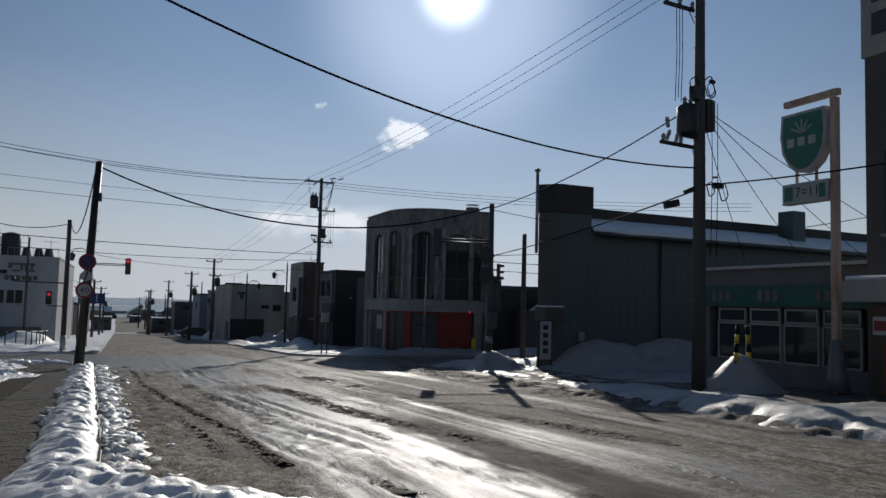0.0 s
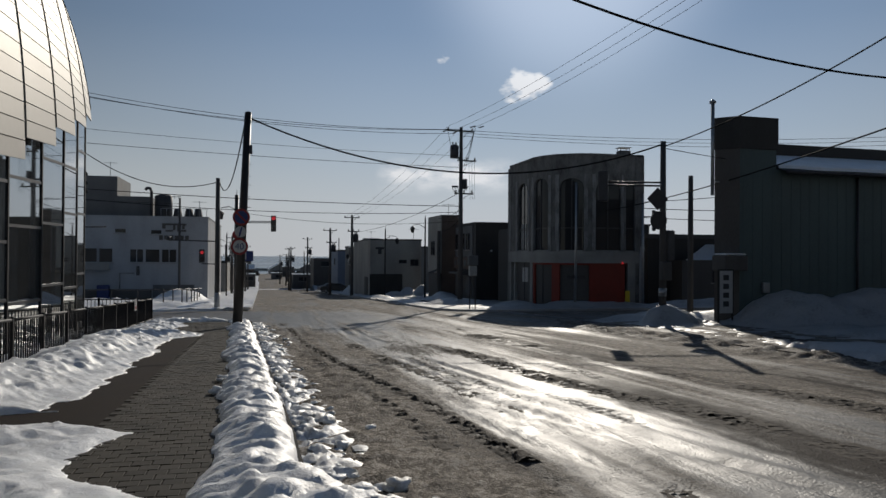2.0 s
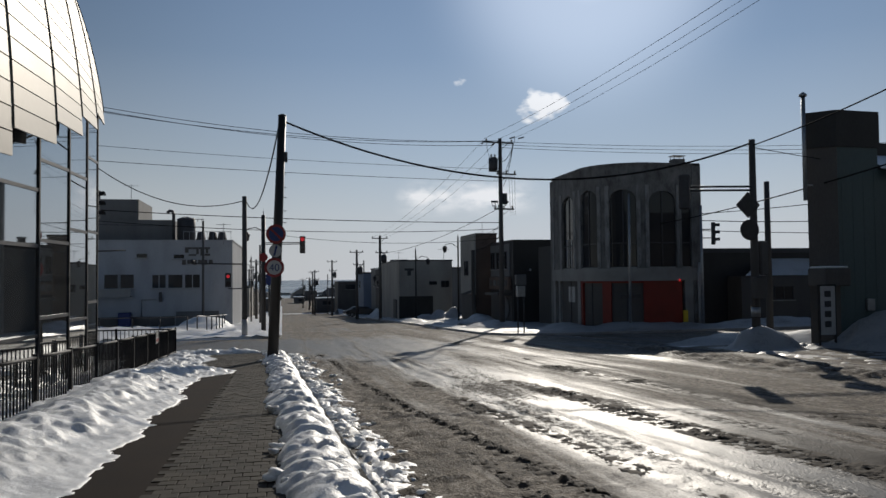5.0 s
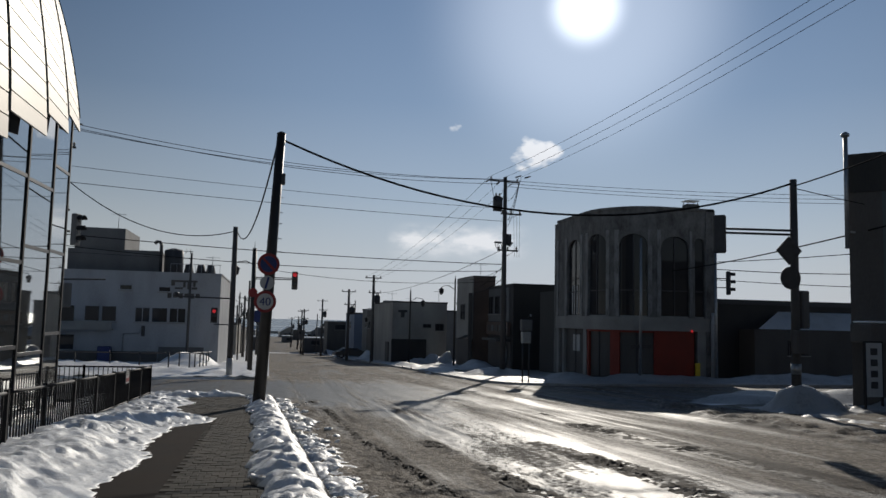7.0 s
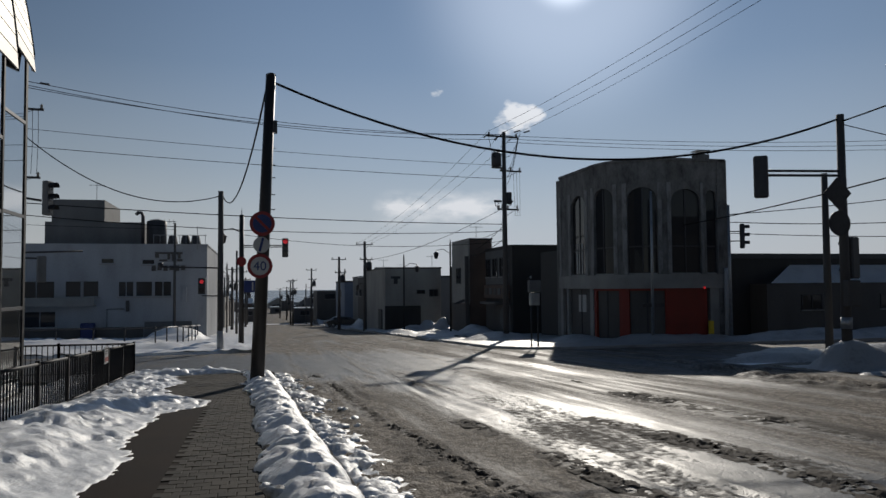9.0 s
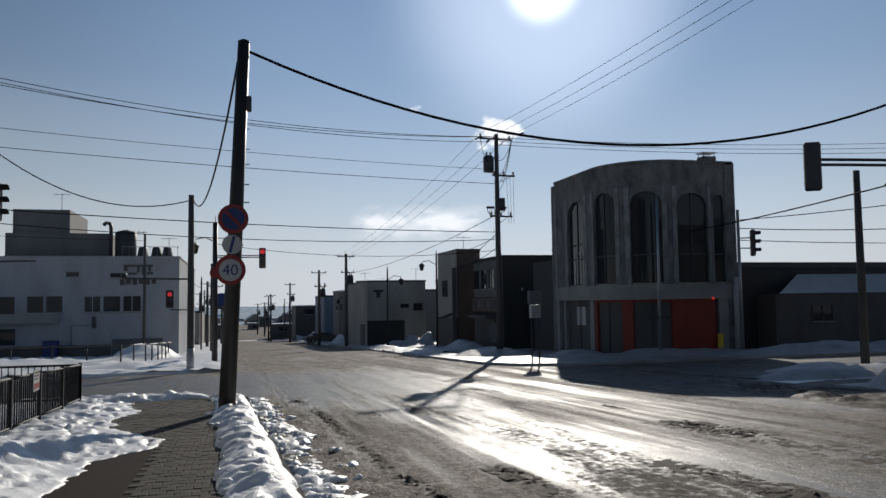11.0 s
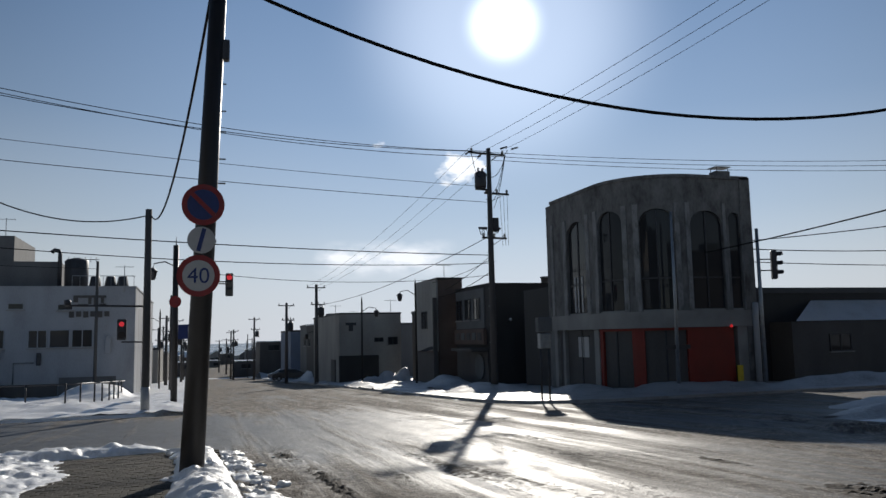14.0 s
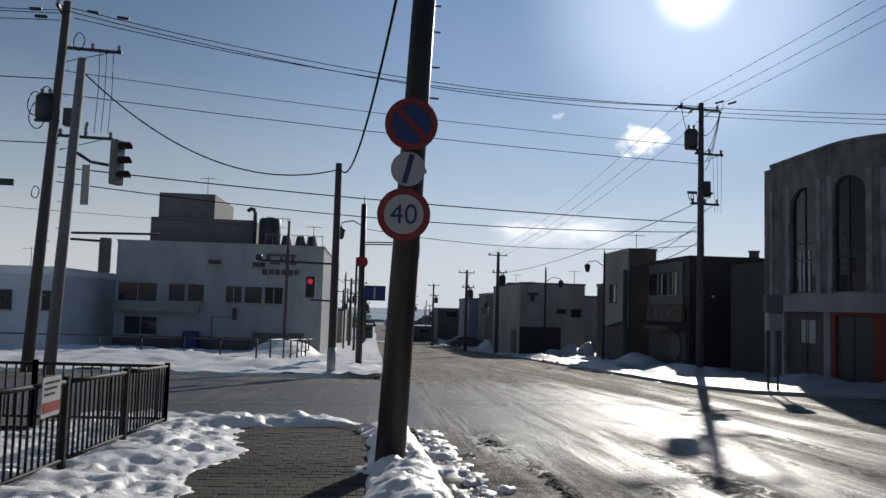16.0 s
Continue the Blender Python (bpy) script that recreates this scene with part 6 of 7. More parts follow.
def far_corner_signal():
    x, y = P4
    zb = g(y) + 0.1
    p = root("traffic_signal", (x, y, zb), "brown signal pole with lantern, arm and red light", "traffic light", "traffic lights")
    part("pole", tube(B(), [(0, 0, -0.3), (0, 0, 6.05 - zb)], [0.16, 0.13], 14), POLE_BROWN, p)
    part("finial", tube(B(), [(0, 0, 6.05 - zb), (0, 0, 6.5 - zb)], [0.03, 0.005], 6), DARK_STEEL, p)
    for z in (4.15, 4.25):
        part("arm", tube(B(), [(0, 0, z - zb), (2.35, -0.4, z - zb)], 0.03, 8), DARK_STEEL, p)
    signal_head(p, pose(2.5, -0.4, 4.1 - zb), True)
    part("lantern_arm", tube(B(), [(0, 0, 5.0 - zb), (-0.5, 0, 5.25 - zb), (-1.0, 0, 5.15 - zb), (-1.05, 0, 4.9 - zb)], 0.03, 8), DARK_STEEL, p)
    part("lantern", lathe(B(), ((0.06, -0.5), (0.13, -0.45), (0.2, -0.1), (0.24, -0.08), (0.1, 0.05), (0.03, 0.12)), 8, pose(-1.05, 0, 4.85 - zb)), DARK_STEEL, p, "old-style street lantern")
    part("round_sign", disc(B(), (0, -0.2, 3.3 - zb), (0, -1, 0), 0.28, 0.02), SIGN_RED, p, "round red sign")
    b = part("blue_sign", box(B(), 0.15, 1.15, -0.2, -0.16, 1.5 - zb, 2.2 - zb), SIGN_BLUE, p, "blue direction board")
    part("arrow_bar", box(B(), 0.6, 0.68, -0.215, -0.2, 1.6 - zb, 2.1 - zb), SIGN_WHITE, b)


def east_side_signal():
    """Signal for the cross street on a pale pole at the end of the corner building."""
    x, y = 23.25, 49.9
    zb = g(y) + 0.12
    p = root("traffic_signal", (x, y, zb), "pale slim pole with a small signal for the cross street", "traffic light", "traffic lights")
    part("pole", tube(B(), [(0, 0, -0.3), (0, 0, 5.9 - zb)], [0.1, 0.07], 12), STEEL, p)
    for z in (4.0, 4.5):
        part("arm", tube(B(), [(0, 0, z - zb), (0.55, -0.2, z - zb)], 0.03, 6), DARK_STEEL, p)
    signal_head(p, pose(0.62, -0.25, 4.25 - zb, 0, 0, 60) @ Matrix.Scale(1.15, 4), False)


def west_signal_pole():
    x, y = SL
    zb = g(y) + 0.1
    p = root("traffic_signal", (x, y, zb), "grey concrete pole with an upright signal and signs", "traffic light", "traffic lights")
    part("pole", tube(B(), [(-0.42, 0, -0.3), (0, 0, 9.0 - zb)], [0.19, 0.14], 14), POLE_PALE, p)
    part("arm", tube(B(), [(0, 0, 5.9 - zb), (0.5, -0.1, 5.6 - zb), (1.1, -0.2, 5.5 - zb)], 0.05, 8), DARK_STEEL, p)
    signal_head(p, pose(1.35, -0.2, 5.6 - zb, 0, 0, 70) @ Matrix.Scale(1.3, 4), False, POLE_PALE)
    part("panel_sign", box(B(), 0.25, 0.5, -0.02, 0.02, 4.2 - zb, 5.5 - zb, pose(0, -0.1, 0)), SIGN_WHITE, p)
    part("arm", tube(B(), [(0, 0, 3.3 - zb), (2.6, 0.6, 3.4 - zb)], 0.04, 8), DARK_STEEL, p)
    part("arm", tube(B(), [(0, 0, 3.1 - zb), (1.0, -0.2, 3.05 - zb)], 0.04, 8), DARK_STEEL, p)
    signal_head(p, pose(1.15, -0.2, 2.6 - zb, 0, 0, 200), False, POLE_PALE)


east_signal_pole()
far_corner_signal()
east_side_signal()
west_signal_pole()


def side_signal():
    """Red light on an arm from the slim corner pole."""
    p = root("traffic_signal", (P3[0] - 0.1, P3[1], g(P3[1]) + 0.12), "lit pedestrian signal on an arm from the corner pole", "traffic light", "traffic lights")
    zb = g(P3[1]) + 0.12
    part("arm", tube(B(), [(0, 0, 2.7 - zb), (-2.6, 0, 2.75 - zb)], 0.04, 6), DARK_STEEL, p)
    part("arm", tube(B(), [(0, 0, 1.38 - zb), (-0.75, 0, 1.4 - zb)], 0.03, 6), DARK_STEEL, p)
    part("arm_lamp", lathe(B(), ((0.03, -0.12), (0.12, -0.08), (0.12, 0.08), (0.03, 0.12)), 10, pose(-2.6, 0, 2.85 - zb)), DARK_STEEL, p)
    hd = part("signal_head", box(B(), -0.16, 0.16, -0.1, 0.1, -0.38, 0.38, pose(-0.75, 0, 1.85 - zb), 0.03), DARK_STEEL, p)
    part("lens", disc(B(), (-0.75, -0.11, 2.05 - zb), (0, -1, 0), 0.09, 0.02, 14), LAMP_RED, hd)
    part("lens", disc(B(), (-0.75, -0.11, 1.65 - zb), (0, -1, 0), 0.13, 0.02, 14), LENS_OFF, hd)


side_signal()


def street_lamp(x, y, top, side):
    zb = g(y) + 0.1
    p = root("street_lamp", (x, y, zb), "slim brown street lamp with a hanging lantern", "street lamp", "street lamps")
    h = top - zb
    part("pole", tube(B(), [(0, 0, -0.2), (0, 0, h - 0.4), (0, 0, h)], [0.09, 0.07, 0.01], 10), POLE_BROWN, p)
    part("arm", tube(B(), [(0, 0, h - 1.3), (side * 0.6, 0, h - 0.9), (side * 1.2, 0, h - 1.0), (side * 1.25, 0, h - 1.2)], 0.03, 6), POLE_BROWN, p)
    part("lantern", lathe(B(), ((0.06, -0.55), (0.14, -0.5), (0.22, -0.12), (0.27, -0.1), (0.1, 0.05), (0.03, 0.1)), 8, pose(side * 1.25, 0, h - 1.2)), DARK_STEEL, p)


street_lamp(15.4, 79.5, 5.9, -1)
street_lamp(12.5, 86.0, 4.9, 1)
street_lamp(-4.0, 100.0, 4.6, -1)
street_lamp(12.6, 112.0, 3.2, -1)


# ---- fence and guard rails ----
def fence():
    r = root("metal_fence", (0, 0, 0), "black metal railing with close upright bars between hall and pavement", "fence")
    ys = np.arange(7.0, 34.9, 1.85)

    def place(a, b, last):
        a, b = Vector(a), Vector(b)
        d = (b - a).normalized()
        up = Vector((0, 0, 1))
        part("rail", tube(B(), [a + up * 0.89, b + up * 0.89], 0.025, 6), BLACK_PAINT, r)
        part("rail", tube(B(), [a + up * 0.16, b + up * 0.16], 0.02, 6), BLACK_PAINT, r)
        part("post", box(B(), -0.03, 0.03, -0.03, 0.03, -0.3, 0.94, pose(*a)), BLACK_PAINT, r)
        if last:
            part("post", box(B(), -0.03, 0.03, -0.03, 0.03, -0.3, 0.94, pose(*b)), BLACK_PAINT, r)
        ln = (b - a).length
        n = int(ln / 0.125)
        for i in range(1, n):
            c = a.lerp(b, i / n)
            ob = new("bar", BAR)
            ob.matrix_world = Matrix.Translation(c)
            ob.parent = r

    bar = tube(B(), [(0, 0, 0.16), (0, 0, 0.89)], 0.013, 5)
    BAR = bpy.data.meshes.new("bar")
    bar.to_mesh(BAR)
    bar.free()
    BAR.materials.append(BLACK_PAINT)
    for ya, yb in zip(ys, ys[1:]):
        place((-3.95, ya, g(ya) + 0.13), (-3.95, yb, g(yb) + 0.13), yb == ys[-1])
    yl = float(ys[-1])
    for k in range(4):
        place((-3.95 - 1.8 * k, yl + 0.02 * k, g(yl) + 0.13), (-3.95 - 1.8 * (k + 1), yl + 0.02 * (k + 1), g(yl) + 0.13), True)
    n = part("notice", box(B(), -3.9, -3.89, 30.36, 30.76, 0.18, 0.53), SIGN_WHITE, r, "small white notice with red stripes tied to the railing")
    for z0, z1 in ((0.22, 0.31),):
        part("stripe", box(B(), -3.888, -3.884, 30.38, 30.74, z0, z1), SIGN_RED, n)
    for k in range(3):
        part("text_bar", box(B(), -3.888, -3.884, 30.4, 30.72 - 0.05 * k, 0.47 - 0.05 * k, 0.49 - 0.05 * k), BLACK_PAINT, n)


fence()


def guard_rail():
    r = root("guard_rail", (0, 0, 0), "low dark pipe rail around the snowy lot", "guard rail")
    pts = [(-34, 62.5), (-27, 62.3), (-20, 62.2), (-14, 62.0), (-10.0, 61.8), (-6.6, 61.6), (-5.6, 64), (-5.2, 67), (-5.0, 70), (-4.9, 73)]
    for (xa, ya), (xb, yb) in zip(pts, pts[1:]):
        za, zb = g(ya) + 0.85, g(yb) + 0.85
        part("rail", tube(B(), [(xa, ya, za + 0.3), (xb, yb, zb + 0.3)], 0.04, 6), DARK_STEEL, r)
        for f in (0, 0.5):
            x, y, z = xa + (xb - xa) * f, ya + (yb - ya) * f, za + (zb - za) * f
            part("post", tube(B(), [(x, y, z - 0.9), (x, y, z + 0.36)], 0.045, 6), DARK_STEEL, r)


guard_rail()

# ---- smaller things along the street ----
def shop_sign():
    """Pole sign: shield panel over a small board, on a rust-streaked square post."""
    x, y = 18.4, 17.55
    zb = g(y) + 0.1
    rust = material("rusty_cream_post", (0.5, 0.37, 0.3), 0.7, vary=0.4, scale=3, fine=30, stain=(0.2, 0.07, 0.03), stretch=(1, 1, 0.2))
    r = root("pole_sign", (x, y, zb), "tall rust-streaked pole sign with a green shield panel", "sign")
    part("post", box(B(), -0.1, 0.1, -0.1, 0.1, -0.3, 8.05 - zb, None, 0.02), rust, r)
    part("top_arm", box(B(), -0.1, 0.1, -0.15, 1.75, 8.1 - zb, 8.28 - zb, None, 0.02), rust, r)
    bm = B()
    ring = [(0.0, 7.85), (1.55, 7.85), (1.6, 7.2), (1.52, 6.7), (1.3, 6.35), (1.0, 6.12), (0.8, 6.08), (0.55, 6.12), (0.25, 6.35), (0.03, 6.7), (-0.05, 7.2)]
    front = [bm.verts.new((-0.16, 0.2 + a, z - zb)) for a, z in ring]
    back = [bm.verts.new((0.16, 0.2 + a, z - zb)) for a, z in ring]
    bm.faces.new(front)
    bm.faces.new(back[::-1])
    for k in range(len(ring)):
        bm.faces.new((front[k], front[(k + 1) % len(ring)], back[(k + 1) % len(ring)], back[k]))
    sh = part("shield_panel", bm, SIGN_WHITE, r, "white shield-shaped light box")
    bm = B()
    inner = [(0.98 + (a - 0.78) * 0.88, 7.0 - zb + (z - 7.0) * 0.9) for a, z in ring]
    fa = [bm.verts.new((-0.176, a, z)) for a, z in inner]
    ba = [bm.verts.new((-0.164, a, z)) for a, z in inner]
    bm.faces.new(fa)
    bm.faces.new(ba[::-1])
    for k in range(len(inner)):
        bm.faces.new((fa[k], fa[(k + 1) % len(inner)], ba[(k + 1) % len(inner)], ba[k]))
    part("green_face", bm, SIGN_GREEN, sh, "faded green face")
    m = Matrix(((0, 0, -1, -0.19), (1, 0, 0, 0.98), (0, 1, 0, 7.0 - zb), (0, 0, 0, 1)))
    for k in range(5):
        part("emblem_bar", box(B(), -0.02, 0.02, 0.0, 0.42, -0.004, 0.004, m @ Matrix.Translation((0, 0.2, 0)) @ Matrix.Rotation(radians(-60 + 30 * k), 4, "Z")), SIGN_WHITE, sh)
    for k in range(3):
        part("letter_bar", box(B(), -0.5 + k * 0.38, -0.24 + k * 0.38, -0.15, 0.1, -0.004, 0.004, m), SIGN_WHITE, sh)
    for a in (0.6, 1.3):
        part("hanger", box(B(), -0.03, 0.03, a, a + 0.06, 5.75 - zb, 6.2 - zb), rust, r)
    bd = part("hours_board", box(B(), -0.15, 0.15, 0.13, 1.75, 5.2 - zb, 5.8 - zb, None, 0.02), SIGN_WHITE, r, "cream board showing opening hours")
    mt = Matrix(((0, 0, -1, -0.16), (-1, 0, 0, 0.82), (0, 1, 0, 5.5 - zb), (0, 0, 0, 1)))
    text_mesh(bd, "7=11", 0.42, mt, DARK_STEEL)
    part("green_bar", box(B(), -0.162, -0.152, 1.35, 1.65, 5.3 - zb, 5.7 - zb), SIGN_GREEN, bd)
    part("green_bar", box(B(), -0.162, -0.152, 0.2, 0.42, 5.3 - zb, 5.7 - zb), SIGN_GREEN, bd)
    bm = lathe(B(), ((0.36, 0.0), (0.27, 0.4), (0.2, 1.0), (0.15, 1.4)), 10)
    part("plastic_wrap", bm, material("grey_plastic_sheet", (0.16, 0.16, 0.16), 0.4, scale=4), r, "grey sheeting wrapped round the foot")


shop_sign()


def hazard_marker(x, y, lean):
    r = root("hazard_marker", (x, y, g(y) + 0.1), "yellow and black striped snow marker post", "marker post", "hazard markers")
    m = pose(0, 0, 0, 0, lean, 0)
    for k in range(7):
        part("band", tube(B(), [m @ Vector((0, 0, 0.25 * k)), m @ Vector((0, 0, 0.25 * k + 0.25))], 0.06, 8, True), YELLOW if k % 2 else BLACK_PAINT, r)


for x, y, l in ((16.2, 19.0, 4), (16.9, 19.1, -5)):
    hazard_marker(x, y, l)


def post_box():
    r = root("post_box", (18.3, 15.6, g(15.6) + 0.12), "small red box with a white sign above it", "box")
    part("body", box(B(), -0.25, 0.25, -0.25, 0.25, 0.0, 1.3, None, 0.04), RED_PAINT, r)
    part("sign_plate", box(B(), -0.3, -0.26, -0.5, 0.5, 1.5, 1.95), SIGN_WHITE, r)
    part("stripe", box(B(), -0.32, -0.3, -0.45, 0.45, 1.6, 1.85), SIGN_RED, r)


post_box()


def kerb_stand():
    x, y = 11.6, 47.6
    r = root("street_cabinet", (x, y, g(y) + 0.1), "grey boxes on a two-legged stand at the corner", "cabinet")
    for dx in (-0.16, 0.16):
        part("leg", tube(B(), [(dx, 0, -0.2), (dx, 0, 2.2)], 0.04, 8), DARK_STEEL, r)
    part("upper_box", box(B(), -0.28, 0.28, -0.15, 0.15, 2.5, 3.05, None, 0.03), GREY_WALL, r)
    part("lower_box", box(B(), -0.22, 0.22, -0.14, 0.14, 1.9, 2.46, None, 0.03), STEEL, r)


kerb_stand()


def slim_pole():
    x, y = 18.6, 49.6
    zb = g(y) + 0.1
    r = root("lamp_post", (x, y, zb), "slim pale post with a short crossbar before the corner building", "post")
    part("pole", tube(B(), [(0, 0, -0.3), (0.05, 0, 4.0), (0.05, 0, 6.5 - zb)], [0.09, 0.07, 0.05], 10), STEEL, r)
    part("crossbar", box(B(), -0.55, 0.65, -0.04, 0.04, 0.62 - zb, 0.8 - zb), DARK_STEEL, r)


slim_pole()


def drain_grate():
    r = root("drain_grate", (1.25, 9.4, g(9.4) + 0.0), "rusty iron drain grate at the kerb", "drain grate", turn=-8)
    bm = B()
    for a in ((-0.3, 0.3, -0.3, -0.26), (-0.3, 0.3, 0.26, 0.3), (-0.3, -0.26, -0.26, 0.26), (0.26, 0.3, -0.26, 0.26)):
        box(bm, *a, -0.05, 0.03)
    part("frame", bm, RUSTY, r)
    for k in range(12):
        part("slat", box(B(), -0.245 + k * 0.042, -0.225 + k * 0.042, -0.26, 0.26, -0.04, 0.022), RUSTY, r)
    part("pit", box(B(), -0.26, 0.26, -0.26, 0.26, -0.06, -0.045), BLACK_PAINT, r)


drain_grate()


def parked_car(x, y, turn, paint, label):
    zb = g(y) + 0.12
    r = root("car", (x, y, zb), label, "car", "parked cars", turn=turn)
    bm = B()
    prof = [(-2.2, 0.35), (-2.25, 0.75), (-1.9, 0.95), (-1.35, 1.0), (-0.75, 1.42), (0.75, 1.45), (1.45, 1.0), (2.1, 0.88), (2.25, 0.65), (2.2, 0.35)]
    a = [bm.verts.new((-0.82 + (0.12 if z > 1.1 else 0), q, z)) for q, z in prof]
    b = [bm.verts.new((0.82 - (0.12 if z > 1.1 else 0), q, z)) for q, z in prof]
    bm.faces.new(a)
    bm.faces.new(b[::-1])
    for k in range(len(prof)):
        bm.faces.new((a[k], a[(k + 1) % len(prof)], b[(k + 1) % len(prof)], b[k]))
    bmesh.ops.bevel(bm, geom=bm.edges[:], offset=0.05, segments=2, affect="EDGES")
    body = part("body", bm, paint, r)
    for sx in (-0.84, 0.76):
        part("side_window", box(B(), sx + 0.06 if sx < 0 else sx - 0.06, sx + 0.1 if sx < 0 else sx - 0.02, -0.75, 0.8, 1.04, 1.34), GLASS_DARK, body)
    for sx in (-0.75, 0.75):
        for sy in (-1.4, 1.35):
            w = part("wheel", tube(B(), [(sx - 0.1, sy, 0.31), (sx + 0.1, sy, 0.31)], 0.31, 16), RUBBER, r)
            part("rim", tube(B(), [(sx - 0.11, sy, 0.31), (sx + 0.11, sy, 0.31)], 0.18, 12), STEEL, w)
        part("headlight", box(B(), sx - 0.15, sx + 0.1, -2.27, -2.2, 0.6, 0.75), SIGN_WHITE, r)
        part("tail_light", box(B(), sx - 0.1, sx + 0.1, 2.2, 2.27, 0.6, 0.75), SIGN_RED, r)


parked_car(10.9, 124.5, 80, plain("dark_car_paint", (0.03, 0.032, 0.036), 0.25), "dark parked car beside a shopfront")
parked_car(10.9, 131.0, 85, plain("silver_car_paint", (0.3, 0.3, 0.31), 0.3, 0.5), "silver parked car beside a shopfront")


# ---- far shore: sheds, scrub and breakwater ----
for x0, x1, y0, y1, top, m in ((-30, -18, 285, 300, -2.6, DARK_WALL), (-14, -6, 320, 332, -3.2, GREY_WALL), (14, 24, 262, 276, -1.2, GREY_WALL), (26, 40, 300, 318, -2.2, BROWN_WALL), (7.6, 13, 204, 214, -3.0, DARK_WALL), (10.6, 15.6, 171, 182, 1.2, DARK_WALL), (3.5, 7.0, 290, 300, -4.6, GREY_WALL), (-5.5, -1.5, 215, 225, -3.2, DARK_WALL), (8.5, 13, 330, 342, -3.0, DARK_WALL), (44, 66, 330, 350, -2.0, DARK_WALL), (-60, -38, 330, 350, -2.4, GREY_WALL)):
    h = block("shed", "small low shed near the shore", x0, x1, y0, y1, top, m, SNOW, 0.15)
    window(h, south(x0 + 1.5, y0, top - 1.6), 2.0, 1.0)


def shore_house(x, y, w, d, h, turn, wall, snowy, label):
    """A small gabled house: walls, overhanging roof, chimney, door and windows."""
    r = root("house", (x, y, g(y) - 0.1), label, "house", "houses near the shore", turn=turn)
    ridge = h + w * 0.3
    bm = B()
    ring = [(-w / 2, 0), (w / 2, 0), (w / 2, h), (0, ridge), (-w / 2, h)]
    fr, bk = [bm.verts.new((a, -d / 2, z)) for a, z in ring], [bm.verts.new((a, d / 2, z)) for a, z in ring]
    bm.faces.new(fr)
    bm.faces.new(bk[::-1])
    for k in range(5):
        bm.faces.new((fr[k], fr[(k + 1) % 5], bk[(k + 1) % 5], bk[k]))
    part("wall", bm, wall, r)
    bm = B()
    for sx in (-1, 1):
        q = [bm.verts.new(c) for c in ((0, -d / 2 - 0.3, ridge + 0.05), (0, d / 2 + 0.3, ridge + 0.05), (sx * (w / 2 + 0.35), d / 2 + 0.3, h - 0.1), (sx * (w / 2 + 0.35), -d / 2 - 0.3, h - 0.1))]
        p = [bm.verts.new((v.co.x, v.co.y, v.co.z + 0.22)) for v in q]
        bm.faces.new(q)
        bm.faces.new(p[::-1])
        for k in range(4):
            bm.faces.new((q[k], q[(k + 1) % 4], p[(k + 1) % 4], p[k]))
    part("roof", bm, SNOW if snowy else ROOF_DARK, r)
    part("chimney", box(B(), w * 0.2, w * 0.2 + 0.5, -0.25, 0.25, h, ridge + 0.7), GREY_WALL, r)
    for a in (-w * 0.32, w * 0.08):
        window(r, south(a, -d / 2, h * 0.45), w * 0.22, h * 0.3, bars=1)
    part("door", box(B(), -0.45, 0.45, -d / 2 - 0.05, -d / 2, 0.1, 2.0), DARK_STEEL, r)


def shore_town():
    rng = random.Random(21)
    for row_y in (208, 236, 268, 304, 346, 384):
        x = -78.0
        while x < 84:
            x += rng.uniform(7, 17)
            y = row_y + rng.uniform(-9, 9)
            w = rng.uniform(5, 10)
            if -7 - w / 2 < x < 17 + w / 2 and y < 340:
                continue
            shore_house(x, y, w, rng.uniform(6, 10), rng.uniform(2.4, 3.6) * (0.8 if -4 < x < 10 else 1), rng.choice((0, 90, 8, -6)),
                        rng.choice((DARK_WALL, GREY_WALL, SOOT_WALL, BROWN_WALL, BLUE_WALL, CREAM_WALL)), rng.random() < 0.6, "small gabled house on the flat land by the shore")


shore_town()
tagged(part("breakwater", box(B(), -160, 30, 520, 524, -9.5, -6.9, None, 0.4), CONCRETE), "low dark breakwater out in the sea", "breakwater")


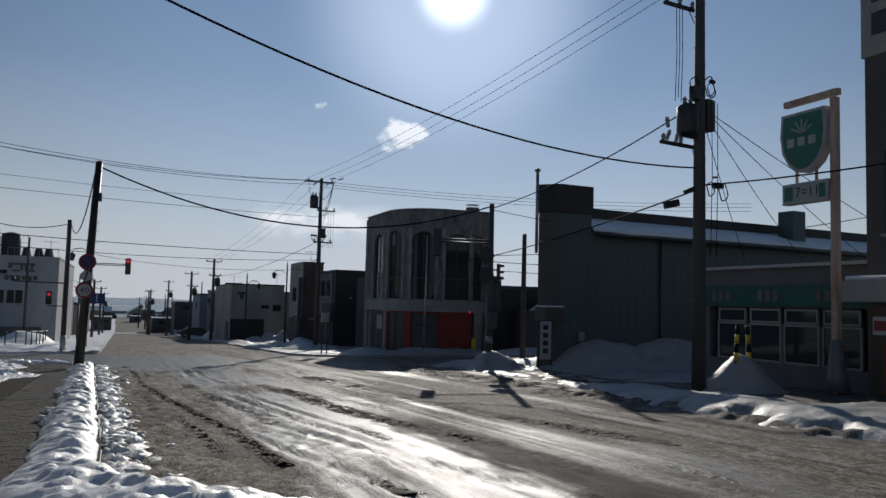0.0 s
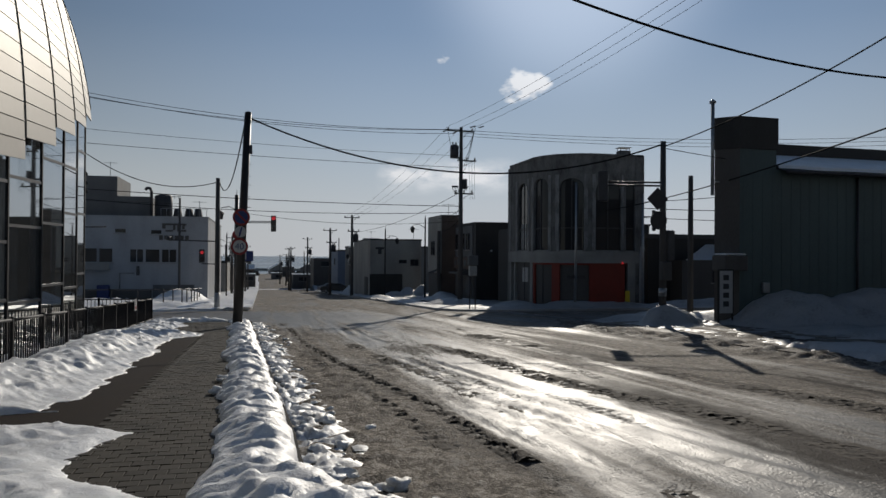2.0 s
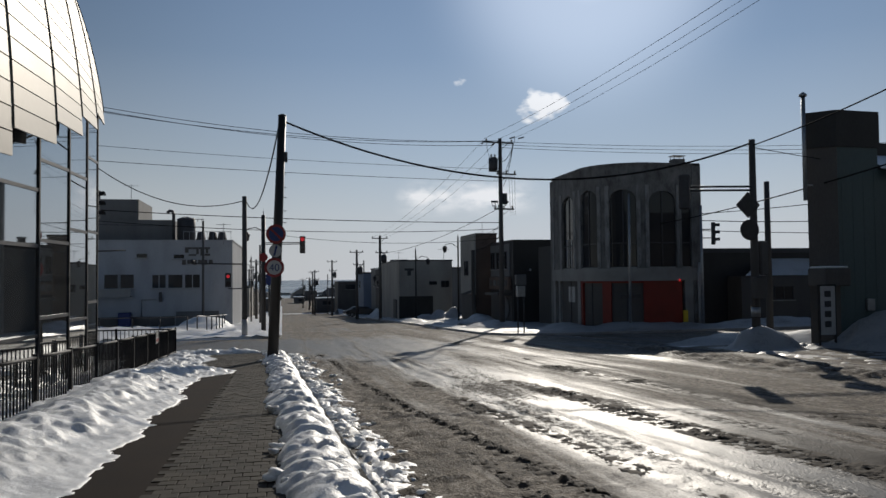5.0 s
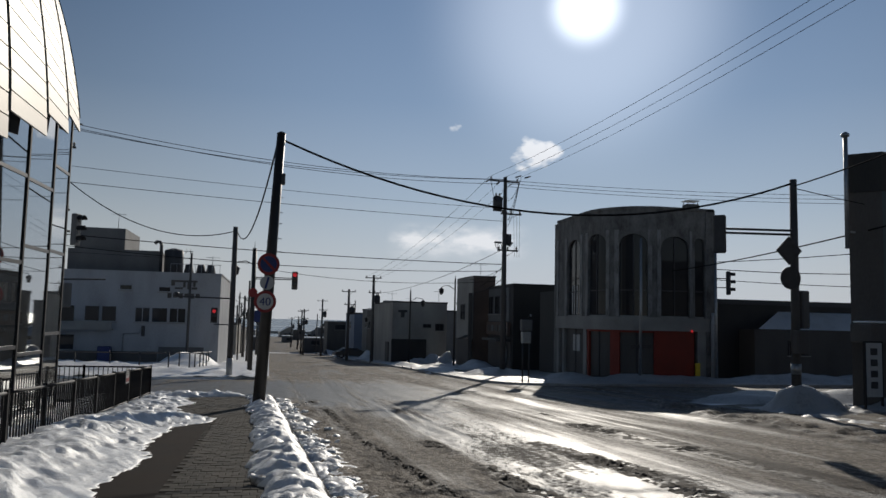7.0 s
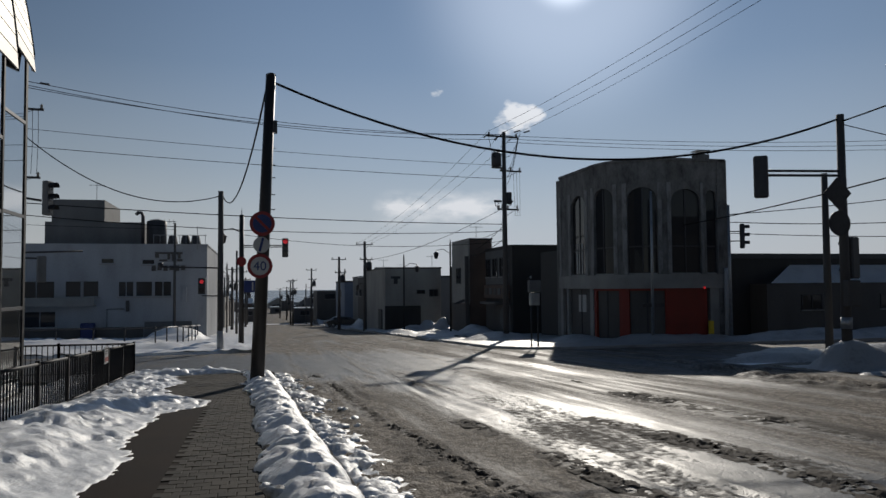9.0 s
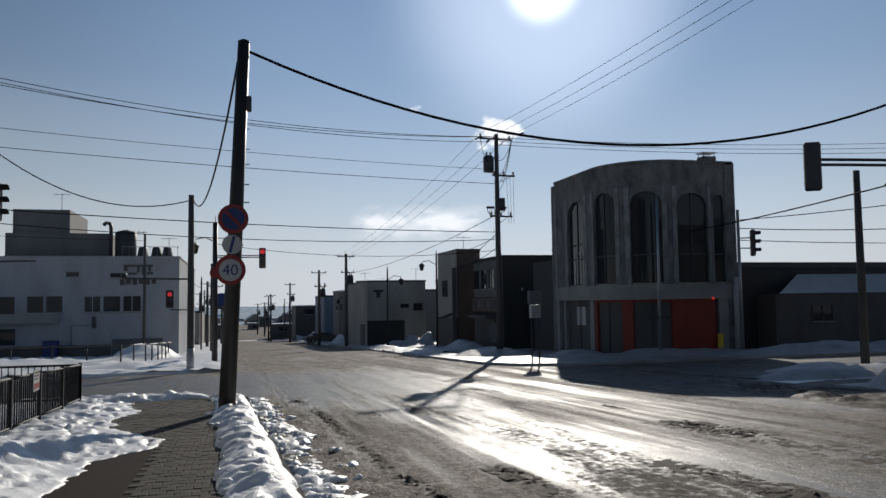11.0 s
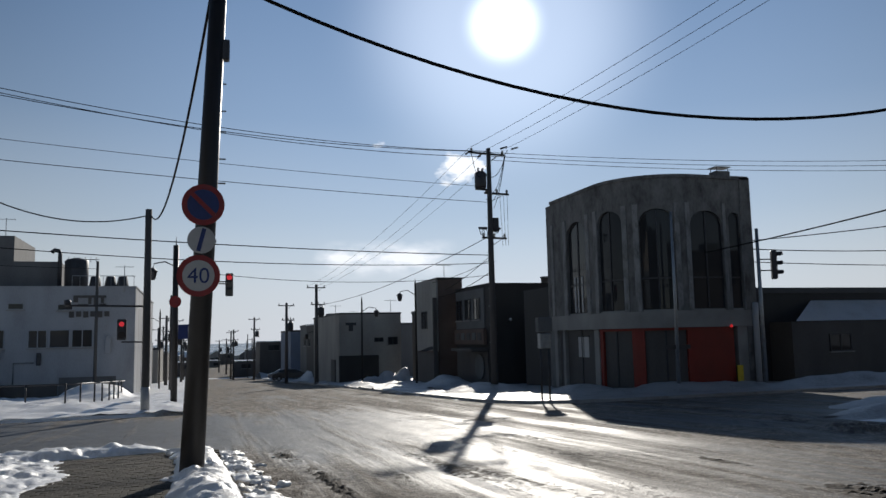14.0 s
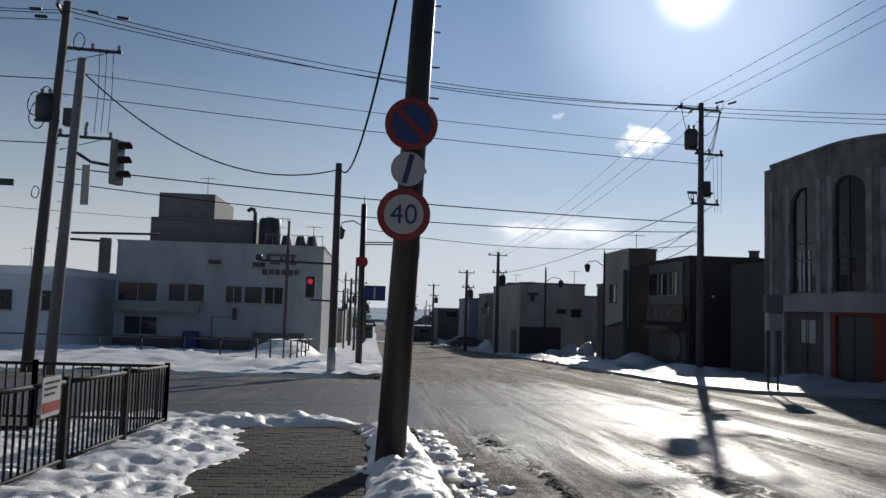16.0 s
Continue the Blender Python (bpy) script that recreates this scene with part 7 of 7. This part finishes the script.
def scrub():
    rng = random.Random(9)
    bm = B()
    for k in range(420):
        x, y = rng.uniform(-70, 70), rng.uniform(345, 375)
        if -1 < x < 8:
            continue
        z, h, w = g(y) - 0.1, rng.uniform(0.8, 2.2), rng.uniform(0.5, 1.6)
        for q in range(3):
            a = rng.uniform(0, 3.14)
            v = [bm.verts.new((x + w * math.cos(a) * s, y + w * math.sin(a) * s, z + zz)) for s, zz in ((-1, 0), (1, 0), (0.6, h), (-0.5, h * rng.uniform(0.7, 1)))]
            bm.faces.new(v)
    tagged(part("shore_scrub", bm, material("winter_scrub", (0.05, 0.045, 0.035), 0.9, scale=0.3)), "dark winter scrub along the shore", "scrub", kind="stuff")


scrub()

# ---- small pavers on the walkway ----
def paving():
    walkway = bpy.data.objects["pavement_west"]
    wide, deep = 0.157, 0.168
    bm = box(B(), -wide / 2 + 0.004, wide / 2 - 0.004, -deep / 2 + 0.004, deep / 2 - 0.004, -0.03, 0.01)
    top = [e for e in bm.edges if all(v.co.z > 0 for v in e.verts)]
    bmesh.ops.bevel(bm, geom=top, offset=0.004, segments=1, affect="EDGES")
    me = bpy.data.meshes.new("paver")
    bm.to_mesh(me)
    bm.free()
    me.materials.append(PAVER)
    base = np.array([v.co[:] for v in me.vertices])
    polys = [tuple(p.vertices) for p in me.polygons]
    rng = random.Random(4)
    verts, faces = [], []
    for k in range(160):
        y = 9.4 + deep * k
        if y > 35.5:
            break
        for c in range(-10 if y > 27.5 else 0, 8):
            x = -1.64 + wide * c + (wide / 2 if k % 2 else 0) + rng.uniform(-0.003, 0.003)
            m = pose(x, y, g(y) + 0.128 + rng.uniform(-0.003, 0.004), -2.0 + rng.uniform(-0.7, 0.7), rng.uniform(-0.7, 0.7), rng.uniform(-0.8, 0.8))
            if 13.5 < y < 19.6:
                ob = new("paver", me)
                ob.matrix_world = m
                ob.parent = walkway
            else:
                o = len(verts)
                rot, off = np.array(m.to_3x3()), np.array(m.translation)
                verts += (base @ rot.T + off).tolist()
                faces += [tuple(i + o for i in f) for f in polys]
    rest = bpy.data.meshes.new("pavers")
    rest.from_pydata(verts, [], faces)
    rest.materials.append(PAVER_REST)
    ob = new("pavers", rest)
    ob.parent = walkway
    tagged(ob, "worn brown-grey pavers set in rows", kind="stuff")


paving()
